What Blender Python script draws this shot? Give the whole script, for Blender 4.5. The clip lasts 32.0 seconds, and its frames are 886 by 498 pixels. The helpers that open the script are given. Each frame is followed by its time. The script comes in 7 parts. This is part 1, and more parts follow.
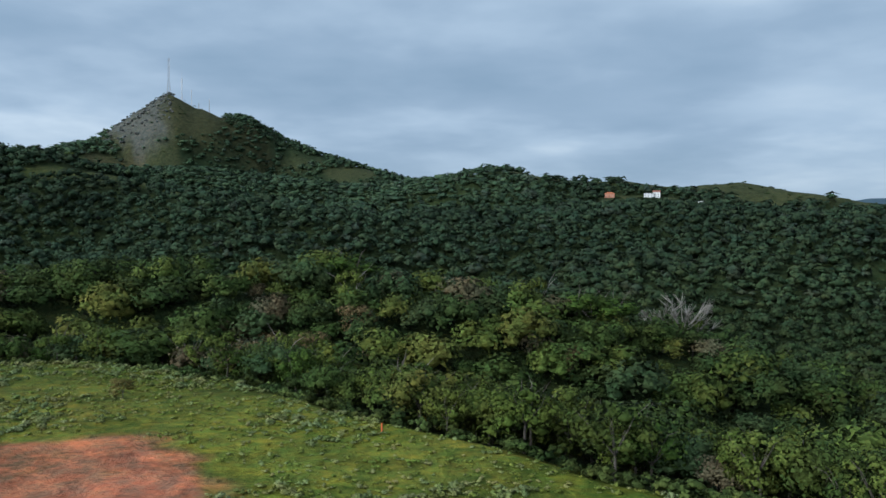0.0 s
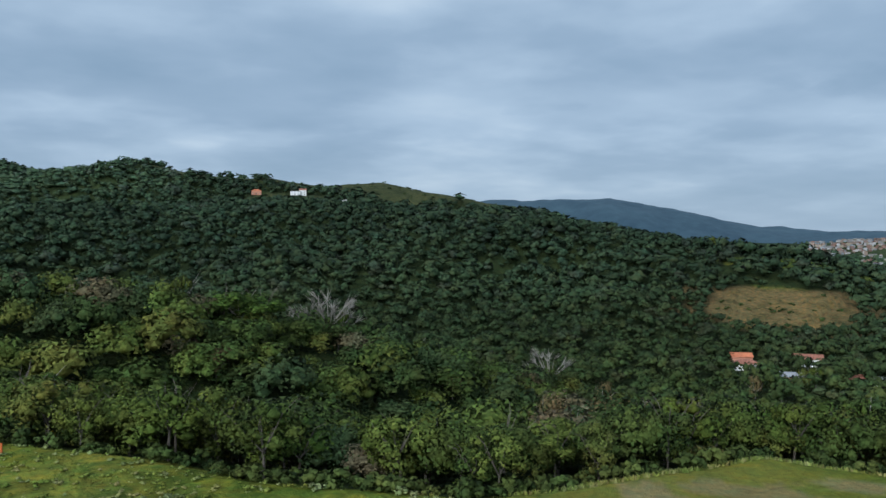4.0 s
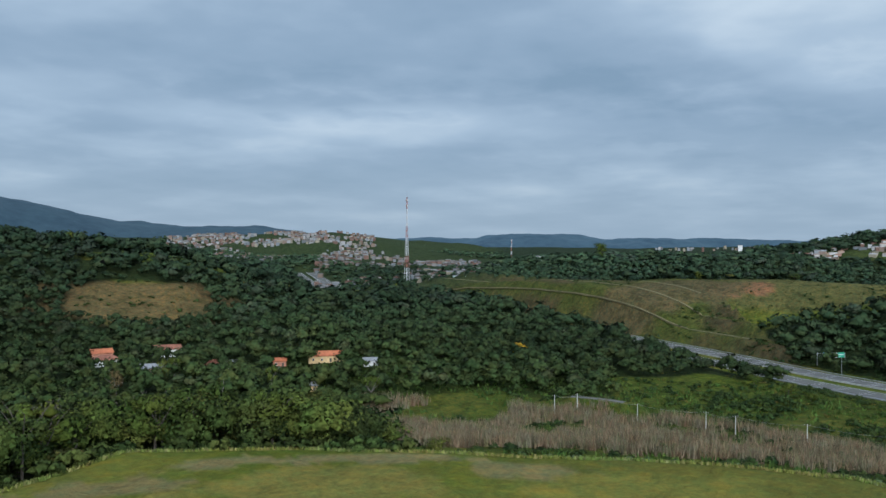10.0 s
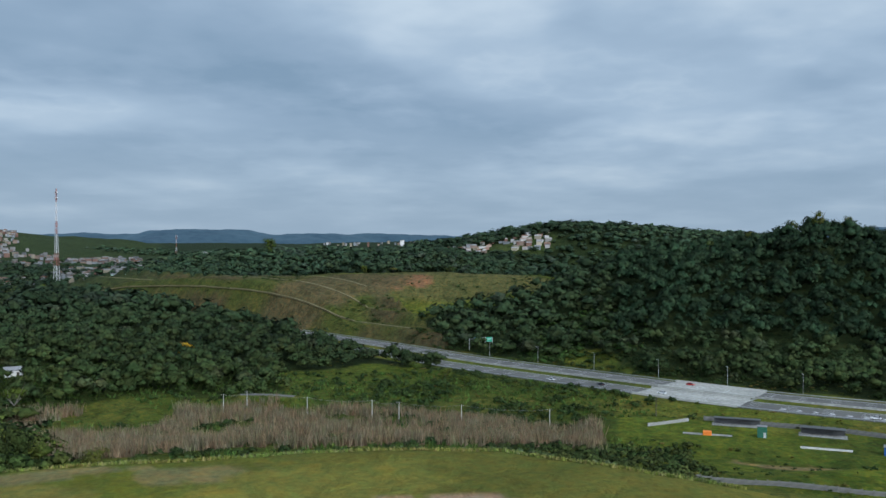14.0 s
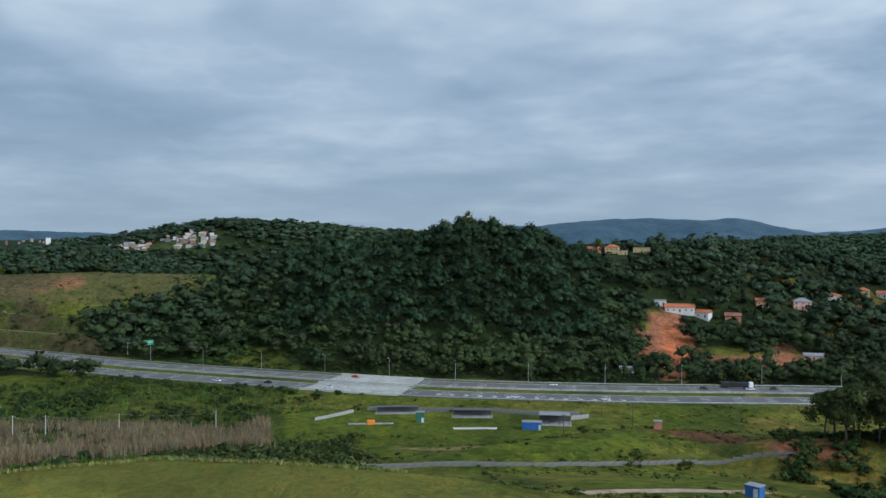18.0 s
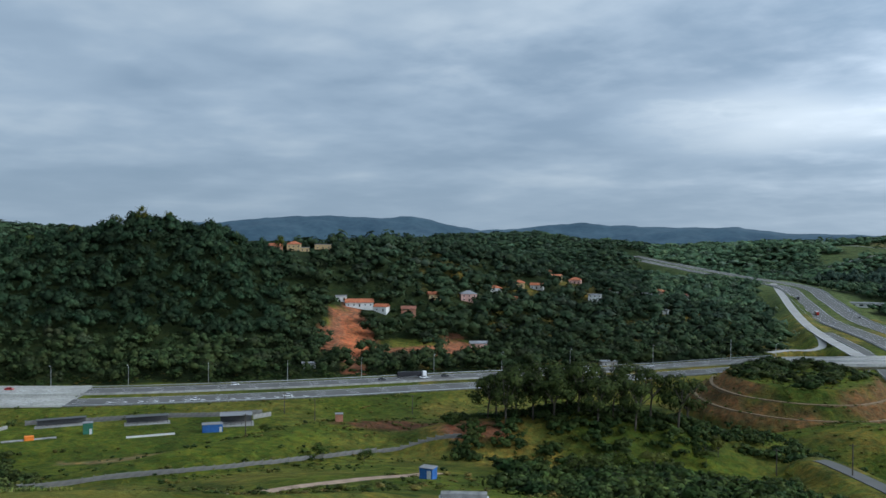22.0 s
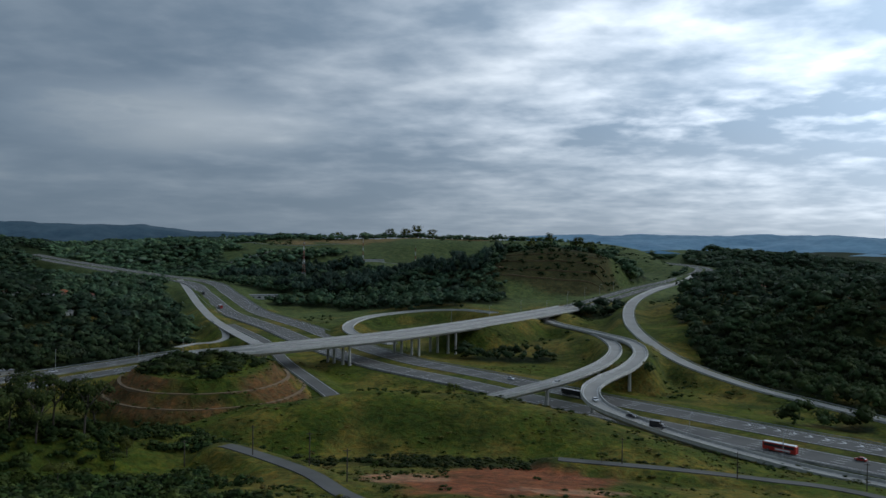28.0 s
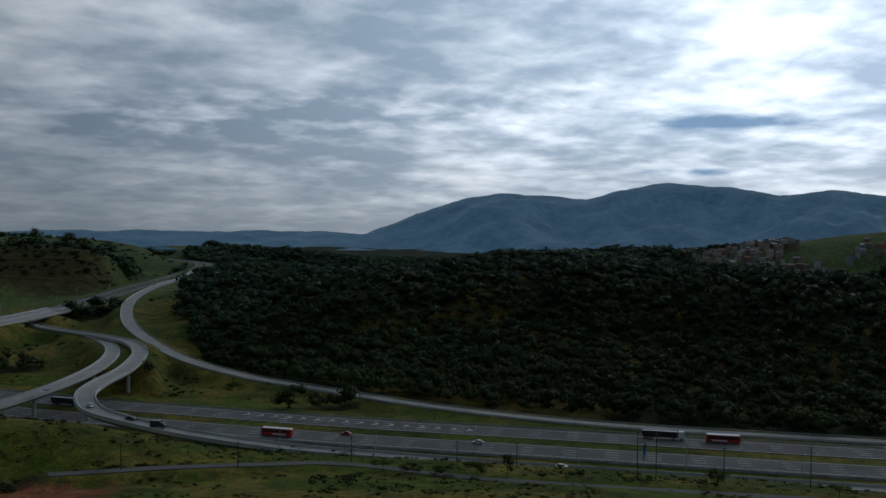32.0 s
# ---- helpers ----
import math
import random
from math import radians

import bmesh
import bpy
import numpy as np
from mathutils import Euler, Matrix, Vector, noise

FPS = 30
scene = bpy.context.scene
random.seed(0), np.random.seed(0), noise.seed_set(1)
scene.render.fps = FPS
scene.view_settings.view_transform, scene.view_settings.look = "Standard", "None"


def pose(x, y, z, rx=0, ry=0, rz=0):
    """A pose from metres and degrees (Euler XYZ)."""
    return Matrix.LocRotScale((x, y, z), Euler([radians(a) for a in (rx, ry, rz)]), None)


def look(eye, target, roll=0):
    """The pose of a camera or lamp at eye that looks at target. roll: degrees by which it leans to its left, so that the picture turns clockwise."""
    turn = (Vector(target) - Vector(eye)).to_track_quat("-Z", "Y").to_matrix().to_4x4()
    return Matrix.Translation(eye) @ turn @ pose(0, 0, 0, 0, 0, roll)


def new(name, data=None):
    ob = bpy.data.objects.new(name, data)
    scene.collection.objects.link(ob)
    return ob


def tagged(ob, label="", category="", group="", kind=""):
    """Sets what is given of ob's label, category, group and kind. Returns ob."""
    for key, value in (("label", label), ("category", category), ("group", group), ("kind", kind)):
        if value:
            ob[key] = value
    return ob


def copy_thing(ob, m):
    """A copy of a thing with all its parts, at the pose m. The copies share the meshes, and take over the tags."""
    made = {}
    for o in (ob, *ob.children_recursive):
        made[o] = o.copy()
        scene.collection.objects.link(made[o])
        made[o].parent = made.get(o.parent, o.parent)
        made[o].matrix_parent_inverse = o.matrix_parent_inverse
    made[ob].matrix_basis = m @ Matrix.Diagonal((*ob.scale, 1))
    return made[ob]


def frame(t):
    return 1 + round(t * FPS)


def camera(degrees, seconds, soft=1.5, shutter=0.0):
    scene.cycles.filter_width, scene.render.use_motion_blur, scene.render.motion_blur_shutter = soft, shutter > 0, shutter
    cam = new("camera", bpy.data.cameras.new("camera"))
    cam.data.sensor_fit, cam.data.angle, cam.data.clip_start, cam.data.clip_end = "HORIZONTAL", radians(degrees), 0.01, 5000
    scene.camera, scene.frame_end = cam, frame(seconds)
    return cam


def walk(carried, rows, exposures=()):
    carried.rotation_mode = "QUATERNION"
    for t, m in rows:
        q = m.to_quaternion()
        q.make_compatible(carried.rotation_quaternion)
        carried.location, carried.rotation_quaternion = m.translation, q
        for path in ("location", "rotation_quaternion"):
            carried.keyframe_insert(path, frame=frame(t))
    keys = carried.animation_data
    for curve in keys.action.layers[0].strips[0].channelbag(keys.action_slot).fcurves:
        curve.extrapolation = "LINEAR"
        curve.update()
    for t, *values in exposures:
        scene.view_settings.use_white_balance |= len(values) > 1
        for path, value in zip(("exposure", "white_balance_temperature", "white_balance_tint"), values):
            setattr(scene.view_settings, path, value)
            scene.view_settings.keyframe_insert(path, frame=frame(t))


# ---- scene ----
EXPOSURES = [(0.0, 0.14), (12.0, 0.0), (20.0, -0.1), (24.0, -0.35), (27.0, -0.92), (28.0, -1.18), (30.0, -1.6), (32.0, -2.15)]
# The camera hovers at one spot, 82 m over the highway, and turns to its right.
# rows: seconds, yaw, pitch, lean
EYE = 100.0
cam = camera(54.81, 32.0)
ROWS = [
    (0.0, 0.00, -0.42, -0.47),
    (0.5, -2.90, -0.41, -0.48),
    (1.0, -5.41, -0.40, -0.48),
    (1.5, -8.29, -0.40, -0.35),
    (2.0, -11.15, -0.38, -0.34),
    (2.5, -14.06, -0.38, -0.30),
    (4.5, -27.19, -0.46, -0.25),
    (5.0, -31.30, -0.47, -0.24),
    (5.5, -34.40, -0.50, -0.24),
    (6.0, -37.63, -0.53, -0.25),
    (6.5, -40.91, -0.55, -0.24),
    (7.0, -44.13, -0.58, -0.25),
    (7.5, -47.76, -0.59, -0.19),
    (8.0, -51.41, -0.61, -0.17),
    (8.5, -54.60, -0.62, -0.18),
    (9.0, -57.96, -0.64, -0.17),
    (9.5, -60.97, -0.64, -0.15),
    (10.0, -64.42, -0.67, -0.16),
    (10.5, -67.68, -0.70, -0.13),
    (11.0, -70.69, -0.72, -0.13),
    (11.5, -73.31, -0.73, -0.14),
    (12.0, -75.95, -0.77, -0.10),
    (12.5, -78.69, -0.79, -0.05),
    (13.0, -81.33, -0.85, -0.06),
    (13.5, -83.78, -0.89, -0.06),
    (14.0, -86.34, -0.93, -0.08),
    (14.5, -89.16, -0.96, -0.10),
    (16.5, -100.48, -1.05, -0.15),
    (17.0, -103.08, -1.05, -0.13),
    (17.5, -105.50, -1.06, -0.19),
    (18.0, -108.40, -1.05, -0.17),
    (18.5, -110.81, -1.08, -0.18),
    (19.0, -113.76, -1.08, -0.23),
    (19.5, -116.68, -1.11, -0.30),
    (20.0, -119.19, -1.12, -0.32),
    (20.5, -121.49, -1.12, -0.32),
    (21.0, -123.88, -1.15, -0.33),
    (21.5, -126.69, -1.16, -0.32),
    (22.0, -129.48, -1.15, -0.40),
    (22.5, -132.30, -1.12, -0.45),
    (23.0, -135.28, -1.10, -0.45),
    (23.5, -138.08, -1.08, -0.42),
    (24.0, -141.00, -1.08, -0.40),
    (24.5, -144.26, -1.07, -0.48),
    (26.5, -156.97, -1.02, -0.68),
    (27.0, -160.43, -1.00, -0.70),
    (27.5, -163.89, -0.98, -0.73),
    (28.0, -167.73, -0.95, -0.73),
    (28.5, -171.31, -0.96, -0.75),
    (29.0, -175.14, -0.95, -0.70),
    (29.5, -178.79, -0.95, -0.71),
    (30.0, -182.58, -0.93, -0.75),
    (30.5, -186.78, -0.89, -0.75),
    (31.0, -191.50, -0.87, -0.76),
    (31.5, -195.98, -0.88, -0.65),
    (32.0, -200.35, -0.81, -0.76),
]
walk(cam, [(t, pose(0, 0, EYE, 90 + pitch, lean, yaw)) for t, yaw, pitch, lean in ROWS], EXPOSURES)
# ---- world, sun ----
BANKS = [(-61.5, 7.8, 14, 1.0, 0.0, 0.1), (-78.8, 6.4, 8, 1.2, 0.1, 0.06), (-75.0, 9.4, 9, 1.6, 0, -0.07), (-54.0, 9.7, 7, 1.3, 0, -0.06), (-96.1, 10.1, 9, 2.2, 0.05, 0.12), (-83.7, 6.8, 9, 1.8, 0.05, -0.06), (-146.5, 7.1, 8, 1.8, 0, 0.1), (-132.5, 11.1, 7, 2, 0, -0.06), (-22.9, 9.1, 16, 1.2, 0, 0.06), (-192.1, 8.1, 13, 1.1, -0.06, -0.15), (-179.3, 8.1, 8, 0.8, 0, -0.05), (-149.9, 7.5, 9, 1.8, 0, 0.08), (-182.5, 6.6, 12, 1.0, -0.05, -0.08), (-193.3, 11.7, 12, 2.0, 0, 0.06)]
SUN_AZ, SUN_EL = 128.0, 24.0   # degrees; az counts to the left from +y


def way(az, el):
    a, e = radians(az), radians(el)
    return Vector((-math.sin(a) * math.cos(e), math.cos(a) * math.cos(e), math.sin(e)))


class Nodes:
    """Short calls for building a node tree."""

    def __init__(self, tree):
        self.tree = tree
        tree.nodes.clear()

    def add(self, kind, values=()):
        node = self.tree.nodes.new(kind)
        for key, value in dict(values).items():
            if isinstance(value, bpy.types.NodeSocket):
                self.tree.links.new(value, node.inputs[key])
            else:
                node.inputs[key].default_value = value
        return node

    def math(self, op, a, b=0.0, clamp=False):
        node = self.add("ShaderNodeMath")
        node.operation, node.use_clamp = op, clamp
        for key, value in ((0, a), (1, b)):
            if isinstance(value, bpy.types.NodeSocket):
                self.tree.links.new(value, node.inputs[key])
            else:
                node.inputs[key].default_value = value
        return node.outputs[0]

    def vmath(self, op, a, b=(0, 0, 0)):
        node = self.add("ShaderNodeVectorMath", {0: a, 1: b})
        node.operation = op
        return node.outputs[1] if op in ("DOT_PRODUCT", "LENGTH", "DISTANCE") else node.outputs[0]

    def attribute(self, name):
        node = self.add("ShaderNodeAttribute")
        node.attribute_name = name
        return node.outputs["Color"]

    def ramp(self, fac, stops):
        node = self.add("ShaderNodeValToRGB", {"Fac": fac})
        while len(node.color_ramp.elements) < len(stops):
            node.color_ramp.elements.new(0.5)
        for el, (at, col) in zip(node.color_ramp.elements, stops):
            el.position = at
            el.color = (*col, 1)
        return node.outputs[0]

    def mix(self, fac, a, b, blend="MIX"):
        node = self.add("ShaderNodeMix")
        node.data_type, node.blend_type = "RGBA", blend
        for key, value in ((0, fac), (6, a), (7, b)):
            if isinstance(value, bpy.types.NodeSocket):
                self.tree.links.new(value, node.inputs[key])
            elif key == 0:
                node.inputs[0].default_value = value
            else:
                node.inputs[key].default_value = (*value, 1)
        return node.outputs[2]

    def noise(self, vec, scale, detail=4.0, rough=0.55, distortion=0.0):
        return self.add("ShaderNodeTexNoise", {"Vector": vec, "Scale": scale, "Detail": detail, "Roughness": rough, "Distortion": distortion})


world = bpy.data.worlds.new("overcast_sky")
scene.world = world
world.use_nodes = True
n = Nodes(world.node_tree)
coord = n.add("ShaderNodeTexCoord").outputs["Generated"]
unit = n.vmath("NORMALIZE", coord)
sep = n.add("ShaderNodeSeparateXYZ", {0: unit})
up = n.math("MAXIMUM", sep.outputs["Z"], 0.0)
air = n.add("ShaderNodeTexSky")
air.sky_type, air.sun_disc, air.sun_elevation, air.sun_rotation = "NISHITA", False, radians(SUN_EL), radians(-SUN_AZ)
nishita = air.outputs[0]
# a cloud sheet seen in perspective: the ray is laid out on a flat layer overhead
flat = n.math("DIVIDE", 1.0, n.math("ADD", up, 0.15))
lay = n.add("ShaderNodeCombineXYZ", {0: n.math("MULTIPLY", sep.outputs["X"], flat), 1: n.math("MULTIPLY", sep.outputs["Y"], flat), 2: n.math("MULTIPLY", up, 2.0)}).outputs[0]
big = n.noise(lay, 0.72, 2.0, 0.45, 0.1).outputs[0]
mid = n.noise(lay, 1.9, 3.0, 0.5, 0.1).outputs[0]
wisp = n.noise(lay, 5.5, 4.0, 0.55, 0.15).outputs[0]
thick = n.math("ADD", n.math("MULTIPLY", big, 0.56), n.math("ADD", n.math("MULTIPLY", mid, 0.35), n.math("MULTIPLY", wisp, 0.09)))
# the larger banks and breaks of this sky: azimuth, elevation, half sizes, slant, strength
rise = n.math("ARCSINE", sep.outputs["Z"])
ragged = n.math("MULTIPLY", n.math("SUBTRACT", n.math("ADD", n.math("MULTIPLY", mid, 0.6), n.math("MULTIPLY", wisp, 0.4)), 0.5), 7.5)


def bank(az, el, half_az, half_el, slant=0.0):
    """1 within a ragged cloud bank, fading softly to 0 outside it."""
    a = radians(az)
    off = n.vmath("DOT_PRODUCT", unit, (-math.cos(a), -math.sin(a), 0.0))
    ahead = n.vmath("DOT_PRODUCT", unit, tuple(way(az, 0)))
    u = n.math("DIVIDE", off, radians(half_az))
    v = n.math("DIVIDE", n.math("SUBTRACT", n.math("SUBTRACT", rise, radians(el)), n.math("MULTIPLY", off, slant)), radians(half_el))
    q = n.math("ADD", n.math("ADD", n.math("MULTIPLY", u, u), n.math("MULTIPLY", v, v)), ragged)
    soft = n.math("SUBTRACT", 1.0, n.math("MULTIPLY", q, 0.45), True)
    return n.math("MULTIPLY", n.math("MULTIPLY", soft, soft), n.math("GREATER_THAN", ahead, 0.0))


for az, el, half_az, half_el, slant, much in BANKS:
    thick = n.math("ADD", thick, n.math("MULTIPLY", bank(az, el, half_az, half_el, slant), much * 0.85))
toward = n.vmath("DOT_PRODUCT", unit, tuple(way(SUN_AZ, 22)))
glow = n.math("POWER", n.math("MAXIMUM", n.math("MULTIPLY", n.math("ADD", toward, 1.0), 0.5), 0.0), 6.5)
cloud = n.ramp(thick, [(0.34, (0.225, 0.345, 0.49)), (0.47, (0.295, 0.42, 0.575)), (0.56, (0.385, 0.52, 0.68)), (0.70, (0.60, 0.73, 0.86))])
veil = n.math("ADD", n.math("MULTIPLY", thick, 0.46), n.math("ADD", n.math("MULTIPLY", wisp, 0.26), n.math("MULTIPLY", mid, 0.28)))
thin = n.math("POWER", n.math("MULTIPLY", n.math("SUBTRACT", veil, 0.42, True), 7.5), 1.25)


def grey(value):
    return n.add("ShaderNodeCombineXYZ", {0: value, 1: value, 2: value}).outputs[0]


lit = n.mix(1.0, n.mix(1.0, (0.74, 0.96, 1.24), grey(n.math("MULTIPLY", glow, 2.6)), "MULTIPLY"), grey(n.math("MULTIPLY", n.math("MULTIPLY", glow, thin), 3.0)), "ADD")
cloud = n.mix(1.0, cloud, lit, "ADD")
low = n.ramp(up, [(0.0, (1, 1, 1)), (0.13, (0, 0, 0))])
cloud = n.mix(n.math("MULTIPLY", low, 0.75), cloud, n.mix(n.math("MULTIPLY", glow, 1.6, True), (0.33, 0.45, 0.58), (1.55, 1.75, 1.95)))
blue = n.mix(1.0, nishita, (0.06, 0.06, 0.06), "MULTIPLY")
sky = n.mix(0.94, blue, cloud)
gap = n.math("MAXIMUM", bank(-219.2, 7.5, 4.6, 0.40), bank(-217.0, 4.4, 3.0, 0.25))   # blue breaks
sky = n.mix(n.math("MULTIPLY", gap, 0.85, True), sky, (0.75, 1.35, 2.2))
back = n.add("ShaderNodeBackground", {"Color": sky, "Strength": 1.0})
n.add("ShaderNodeOutputWorld", {0: back.outputs[0]})

sun = new("sun", bpy.data.lights.new("sun", "SUN"))
sun.data.energy, sun.data.angle, sun.data.color = 0.9, radians(14), (1.0, 0.95, 0.86)
sun.matrix_world = look((0, 0, 0), -way(SUN_AZ, SUN_EL))
# ---- materials ----
def material(name, rough=0.8, metal=0.0):
    m = bpy.data.materials.new(name)
    m.use_nodes = True
    k = Nodes(m.node_tree)
    bsdf = k.add("ShaderNodeBsdfPrincipled", {"Roughness": rough, "Metallic": metal})
    bsdf.inputs["Specular IOR Level"].default_value = 0.3
    k.add("ShaderNodeOutputMaterial", {0: bsdf.outputs[0]})
    return m, k, bsdf


def put(k, bsdf, colour, height=None, dist=0.05):
    k.tree.links.new(colour, bsdf.inputs["Base Color"])
    if height is not None:
        bump = k.add("ShaderNodeBump", {"Height": height, "Distance": dist, "Strength": 0.8})
        k.tree.links.new(bump.outputs[0], bsdf.inputs["Normal"])


def plain(name, colour, rough=0.7, metal=0.0, grain=3.0, vary=0.18):
    """One colour with stains at two scales."""
    m, k, bsdf = material(name, rough, metal)
    at = k.add("ShaderNodeTexCoord").outputs["Object"]
    a = k.noise(at, grain, 5).outputs[0]
    b = k.noise(at, grain * 0.13, 3).outputs[0]
    f = k.math("ADD", k.math("MULTIPLY", a, 0.6), k.math("MULTIPLY", b, 0.4))
    lo, hi = (tuple(max(0.0, c * (1 + s * vary)) for c in colour) for s in (-1.6, 1.2))
    put(k, bsdf, k.ramp(f, [(0.3, lo), (0.7, hi)]), a, 0.02)
    return m


def rounded(k, bsdf):
    """Shades leaf sprays as parts of their lobe."""
    node = k.add("ShaderNodeAttribute")
    node.attribute_name = "outward"
    turn = k.add("ShaderNodeVectorTransform", {0: node.outputs["Vector"]})
    turn.vector_type, turn.convert_from, turn.convert_to = "NORMAL", "OBJECT", "WORLD"
    k.tree.links.new(k.vmath("NORMALIZE", turn.outputs[0]), bsdf.inputs["Normal"])


def foliage(name, per_object=False, vary=0.24, plain_normal=False):
    """Leaves: the tint comes with the crown, varied leaf by leaf."""
    m, k, bsdf = material(name, 0.75)
    bsdf.inputs["Specular IOR Level"].default_value = 0.06
    geo = k.add("ShaderNodeNewGeometry")
    at = k.add("ShaderNodeTexCoord").outputs["Object"]
    if per_object:
        info = k.add("ShaderNodeObjectInfo").outputs["Random"]
        tint = k.ramp(info, [(0.0, (0.040, 0.060, 0.013)), (0.25, (0.058, 0.082, 0.015)), (0.5, (0.090, 0.110, 0.018)), (0.75, (0.052, 0.073, 0.019)), (0.93, (0.115, 0.116, 0.024)), (1.0, (0.125, 0.095, 0.040))])
    else:
        tint = k.attribute("tint")
    isle = geo.outputs["Random Per Island"]
    gain = k.math("ADD", 1.0 - vary, k.math("MULTIPLY", isle, 2 * vary))
    where = k.add("ShaderNodeNewGeometry").outputs["Position"]
    patch = k.noise(where, 0.55, 4, 0.65).outputs[0]
    gain = k.math("MULTIPLY", gain, k.math("ADD", 0.36, k.math("MULTIPLY", patch, 1.08)))
    tint = k.mix(1.0, tint, k.add("ShaderNodeCombineXYZ", {0: gain, 1: gain, 2: gain}).outputs[0], "MULTIPLY")
    hue = k.ramp(k.noise(where, 0.16, 3, 0.6).outputs[0], [(0.40, (0.87, 1.01, 1.06)), (0.62, (1.13, 0.99, 0.97))])
    put(k, bsdf, k.mix(1.0, tint, hue, "MULTIPLY"))
    if not plain_normal:
        rounded(k, bsdf)
    return m


def ground_material():
    """Cover comes with the ground (the attribute 'cover' holds the base colour of what grows there), broken up by tufts and soil."""
    m, k, bsdf = material("meadow_and_soil", 0.95)
    bsdf.inputs["Specular IOR Level"].default_value = 0.06
    at = k.add("ShaderNodeNewGeometry").outputs["Position"]
    cover = k.attribute("cover")
    mown = k.add("ShaderNodeSeparateXYZ", {0: k.attribute("mown")}).outputs[0]
    fine = k.noise(at, 1.3, 8, 0.7).outputs[0]
    tuft = k.math("MULTIPLY", k.math("SUBTRACT", k.noise(at, 0.22, 6, 0.65, 0.5).outputs[0], 0.30, True), 2.5)
    scrub = k.ramp(k.noise(at, 0.11, 6, 0.7, 0.3).outputs[0], [(0.50, (1, 1, 1)), (0.60, (0.52, 0.60, 0.55))])
    wide = k.noise(at, 0.03, 4, 0.6).outputs[0]
    g = k.math("ADD", -0.4, k.math("ADD", k.math("MULTIPLY", fine, 1.3), k.math("ADD", k.math("ADD", k.math("MULTIPLY", tuft, k.math("SUBTRACT", 1.0, k.math("MULTIPLY", mown, 0.7))), k.math("MULTIPLY", mown, 0.35)), k.math("MULTIPLY", wide, 0.5))))
    col = k.mix(1.0, cover, k.add("ShaderNodeCombineXYZ", {0: g, 1: g, 2: g}).outputs[0], "MULTIPLY")
    hue = k.ramp(k.noise(at, 0.45, 5, 0.65).outputs[0], [(0.38, (0.80, 1.0, 1.0)), (0.62, (1.28, 1.04, 0.9))])
    col = k.mix(k.math("SUBTRACT", 1.0, k.math("MULTIPLY", mown, 0.85)), k.mix(k.math("SUBTRACT", 1.0, k.math("MULTIPLY", mown, 0.5)), col, k.mix(1.0, col, hue, "MULTIPLY")), k.mix(1.0, k.mix(1.0, col, hue, "MULTIPLY"), scrub, "MULTIPLY"))
    dry = k.ramp(k.math("MULTIPLY", tuft, wide), [(0.26, (0, 0, 0)), (0.42, (1, 1, 1))])
    col = k.mix(k.math("MULTIPLY", dry, 0.35), col, k.mix(1.0, col, (1.35, 1.05, 0.7), "MULTIPLY"))
    put(k, bsdf, col, k.math("ADD", fine, k.math("MULTIPLY", tuft, 2.0)), 0.35)
    return m


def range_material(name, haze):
    """Far wooded ranges; the haze of kilometres of air is painted on as a bluish glow."""
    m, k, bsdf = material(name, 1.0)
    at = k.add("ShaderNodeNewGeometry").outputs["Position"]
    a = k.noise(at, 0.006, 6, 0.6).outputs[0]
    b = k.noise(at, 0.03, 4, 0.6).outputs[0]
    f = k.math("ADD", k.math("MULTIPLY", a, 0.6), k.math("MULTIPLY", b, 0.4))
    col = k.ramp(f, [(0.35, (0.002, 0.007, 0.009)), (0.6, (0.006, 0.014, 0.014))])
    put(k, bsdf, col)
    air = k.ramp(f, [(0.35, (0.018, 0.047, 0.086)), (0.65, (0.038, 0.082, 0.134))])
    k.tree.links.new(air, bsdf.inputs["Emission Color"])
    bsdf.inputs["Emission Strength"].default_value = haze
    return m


def asphalt_material(name, lo, hi):
    m, k, bsdf = material(name, 0.9)
    bsdf.inputs["Specular IOR Level"].default_value = 0.12
    at = k.add("ShaderNodeNewGeometry").outputs["Position"]
    a = k.noise(at, 2.5, 6, 0.7).outputs[0]
    b = k.noise(at, 0.06, 4, 0.6).outputs[0]
    f = k.math("ADD", k.math("MULTIPLY", a, 0.35), k.math("MULTIPLY", b, 0.65))
    put(k, bsdf, k.ramp(f, [(0.35, lo), (0.65, hi)]), a, 0.01)
    return m


LEAF = foliage("leaves")
LEAF_NEAR = foliage("tree_leaves", True)
LEAF_FAR = foliage("distant_leaves", vary=0.10)
BLADE = foliage("grass_blades", plain_normal=True)
GROUND = ground_material()
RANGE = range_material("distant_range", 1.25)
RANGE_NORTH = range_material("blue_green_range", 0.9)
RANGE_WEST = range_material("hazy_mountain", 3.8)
ASPHALT = asphalt_material("grey_asphalt", (0.092, 0.089, 0.083), (0.145, 0.140, 0.130))
ASPHALT_OLD = asphalt_material("pale_worn_asphalt", (0.27, 0.255, 0.235), (0.37, 0.355, 0.325))
CONCRETE = plain("weathered_concrete", (0.45, 0.44, 0.41), 0.85, grain=0.8)
CONCRETE_DARK = plain("stained_concrete", (0.24, 0.235, 0.22), 0.9, grain=0.8, vary=0.4)
CONCRETE_MID = plain("grey_cast_concrete", (0.30, 0.295, 0.275), 0.9, grain=0.8, vary=0.35)
CONCRETE_DECK = plain("pale_bridge_concrete", (0.34, 0.33, 0.295), 0.9, grain=0.6, vary=0.3)
PANEL_OLD = plain("weathered_fence_panel", (0.20, 0.195, 0.18), 0.9, grain=0.5, vary=0.55)
PAINT = plain("white_road_paint", (0.62, 0.62, 0.6), 0.7, grain=2.0)
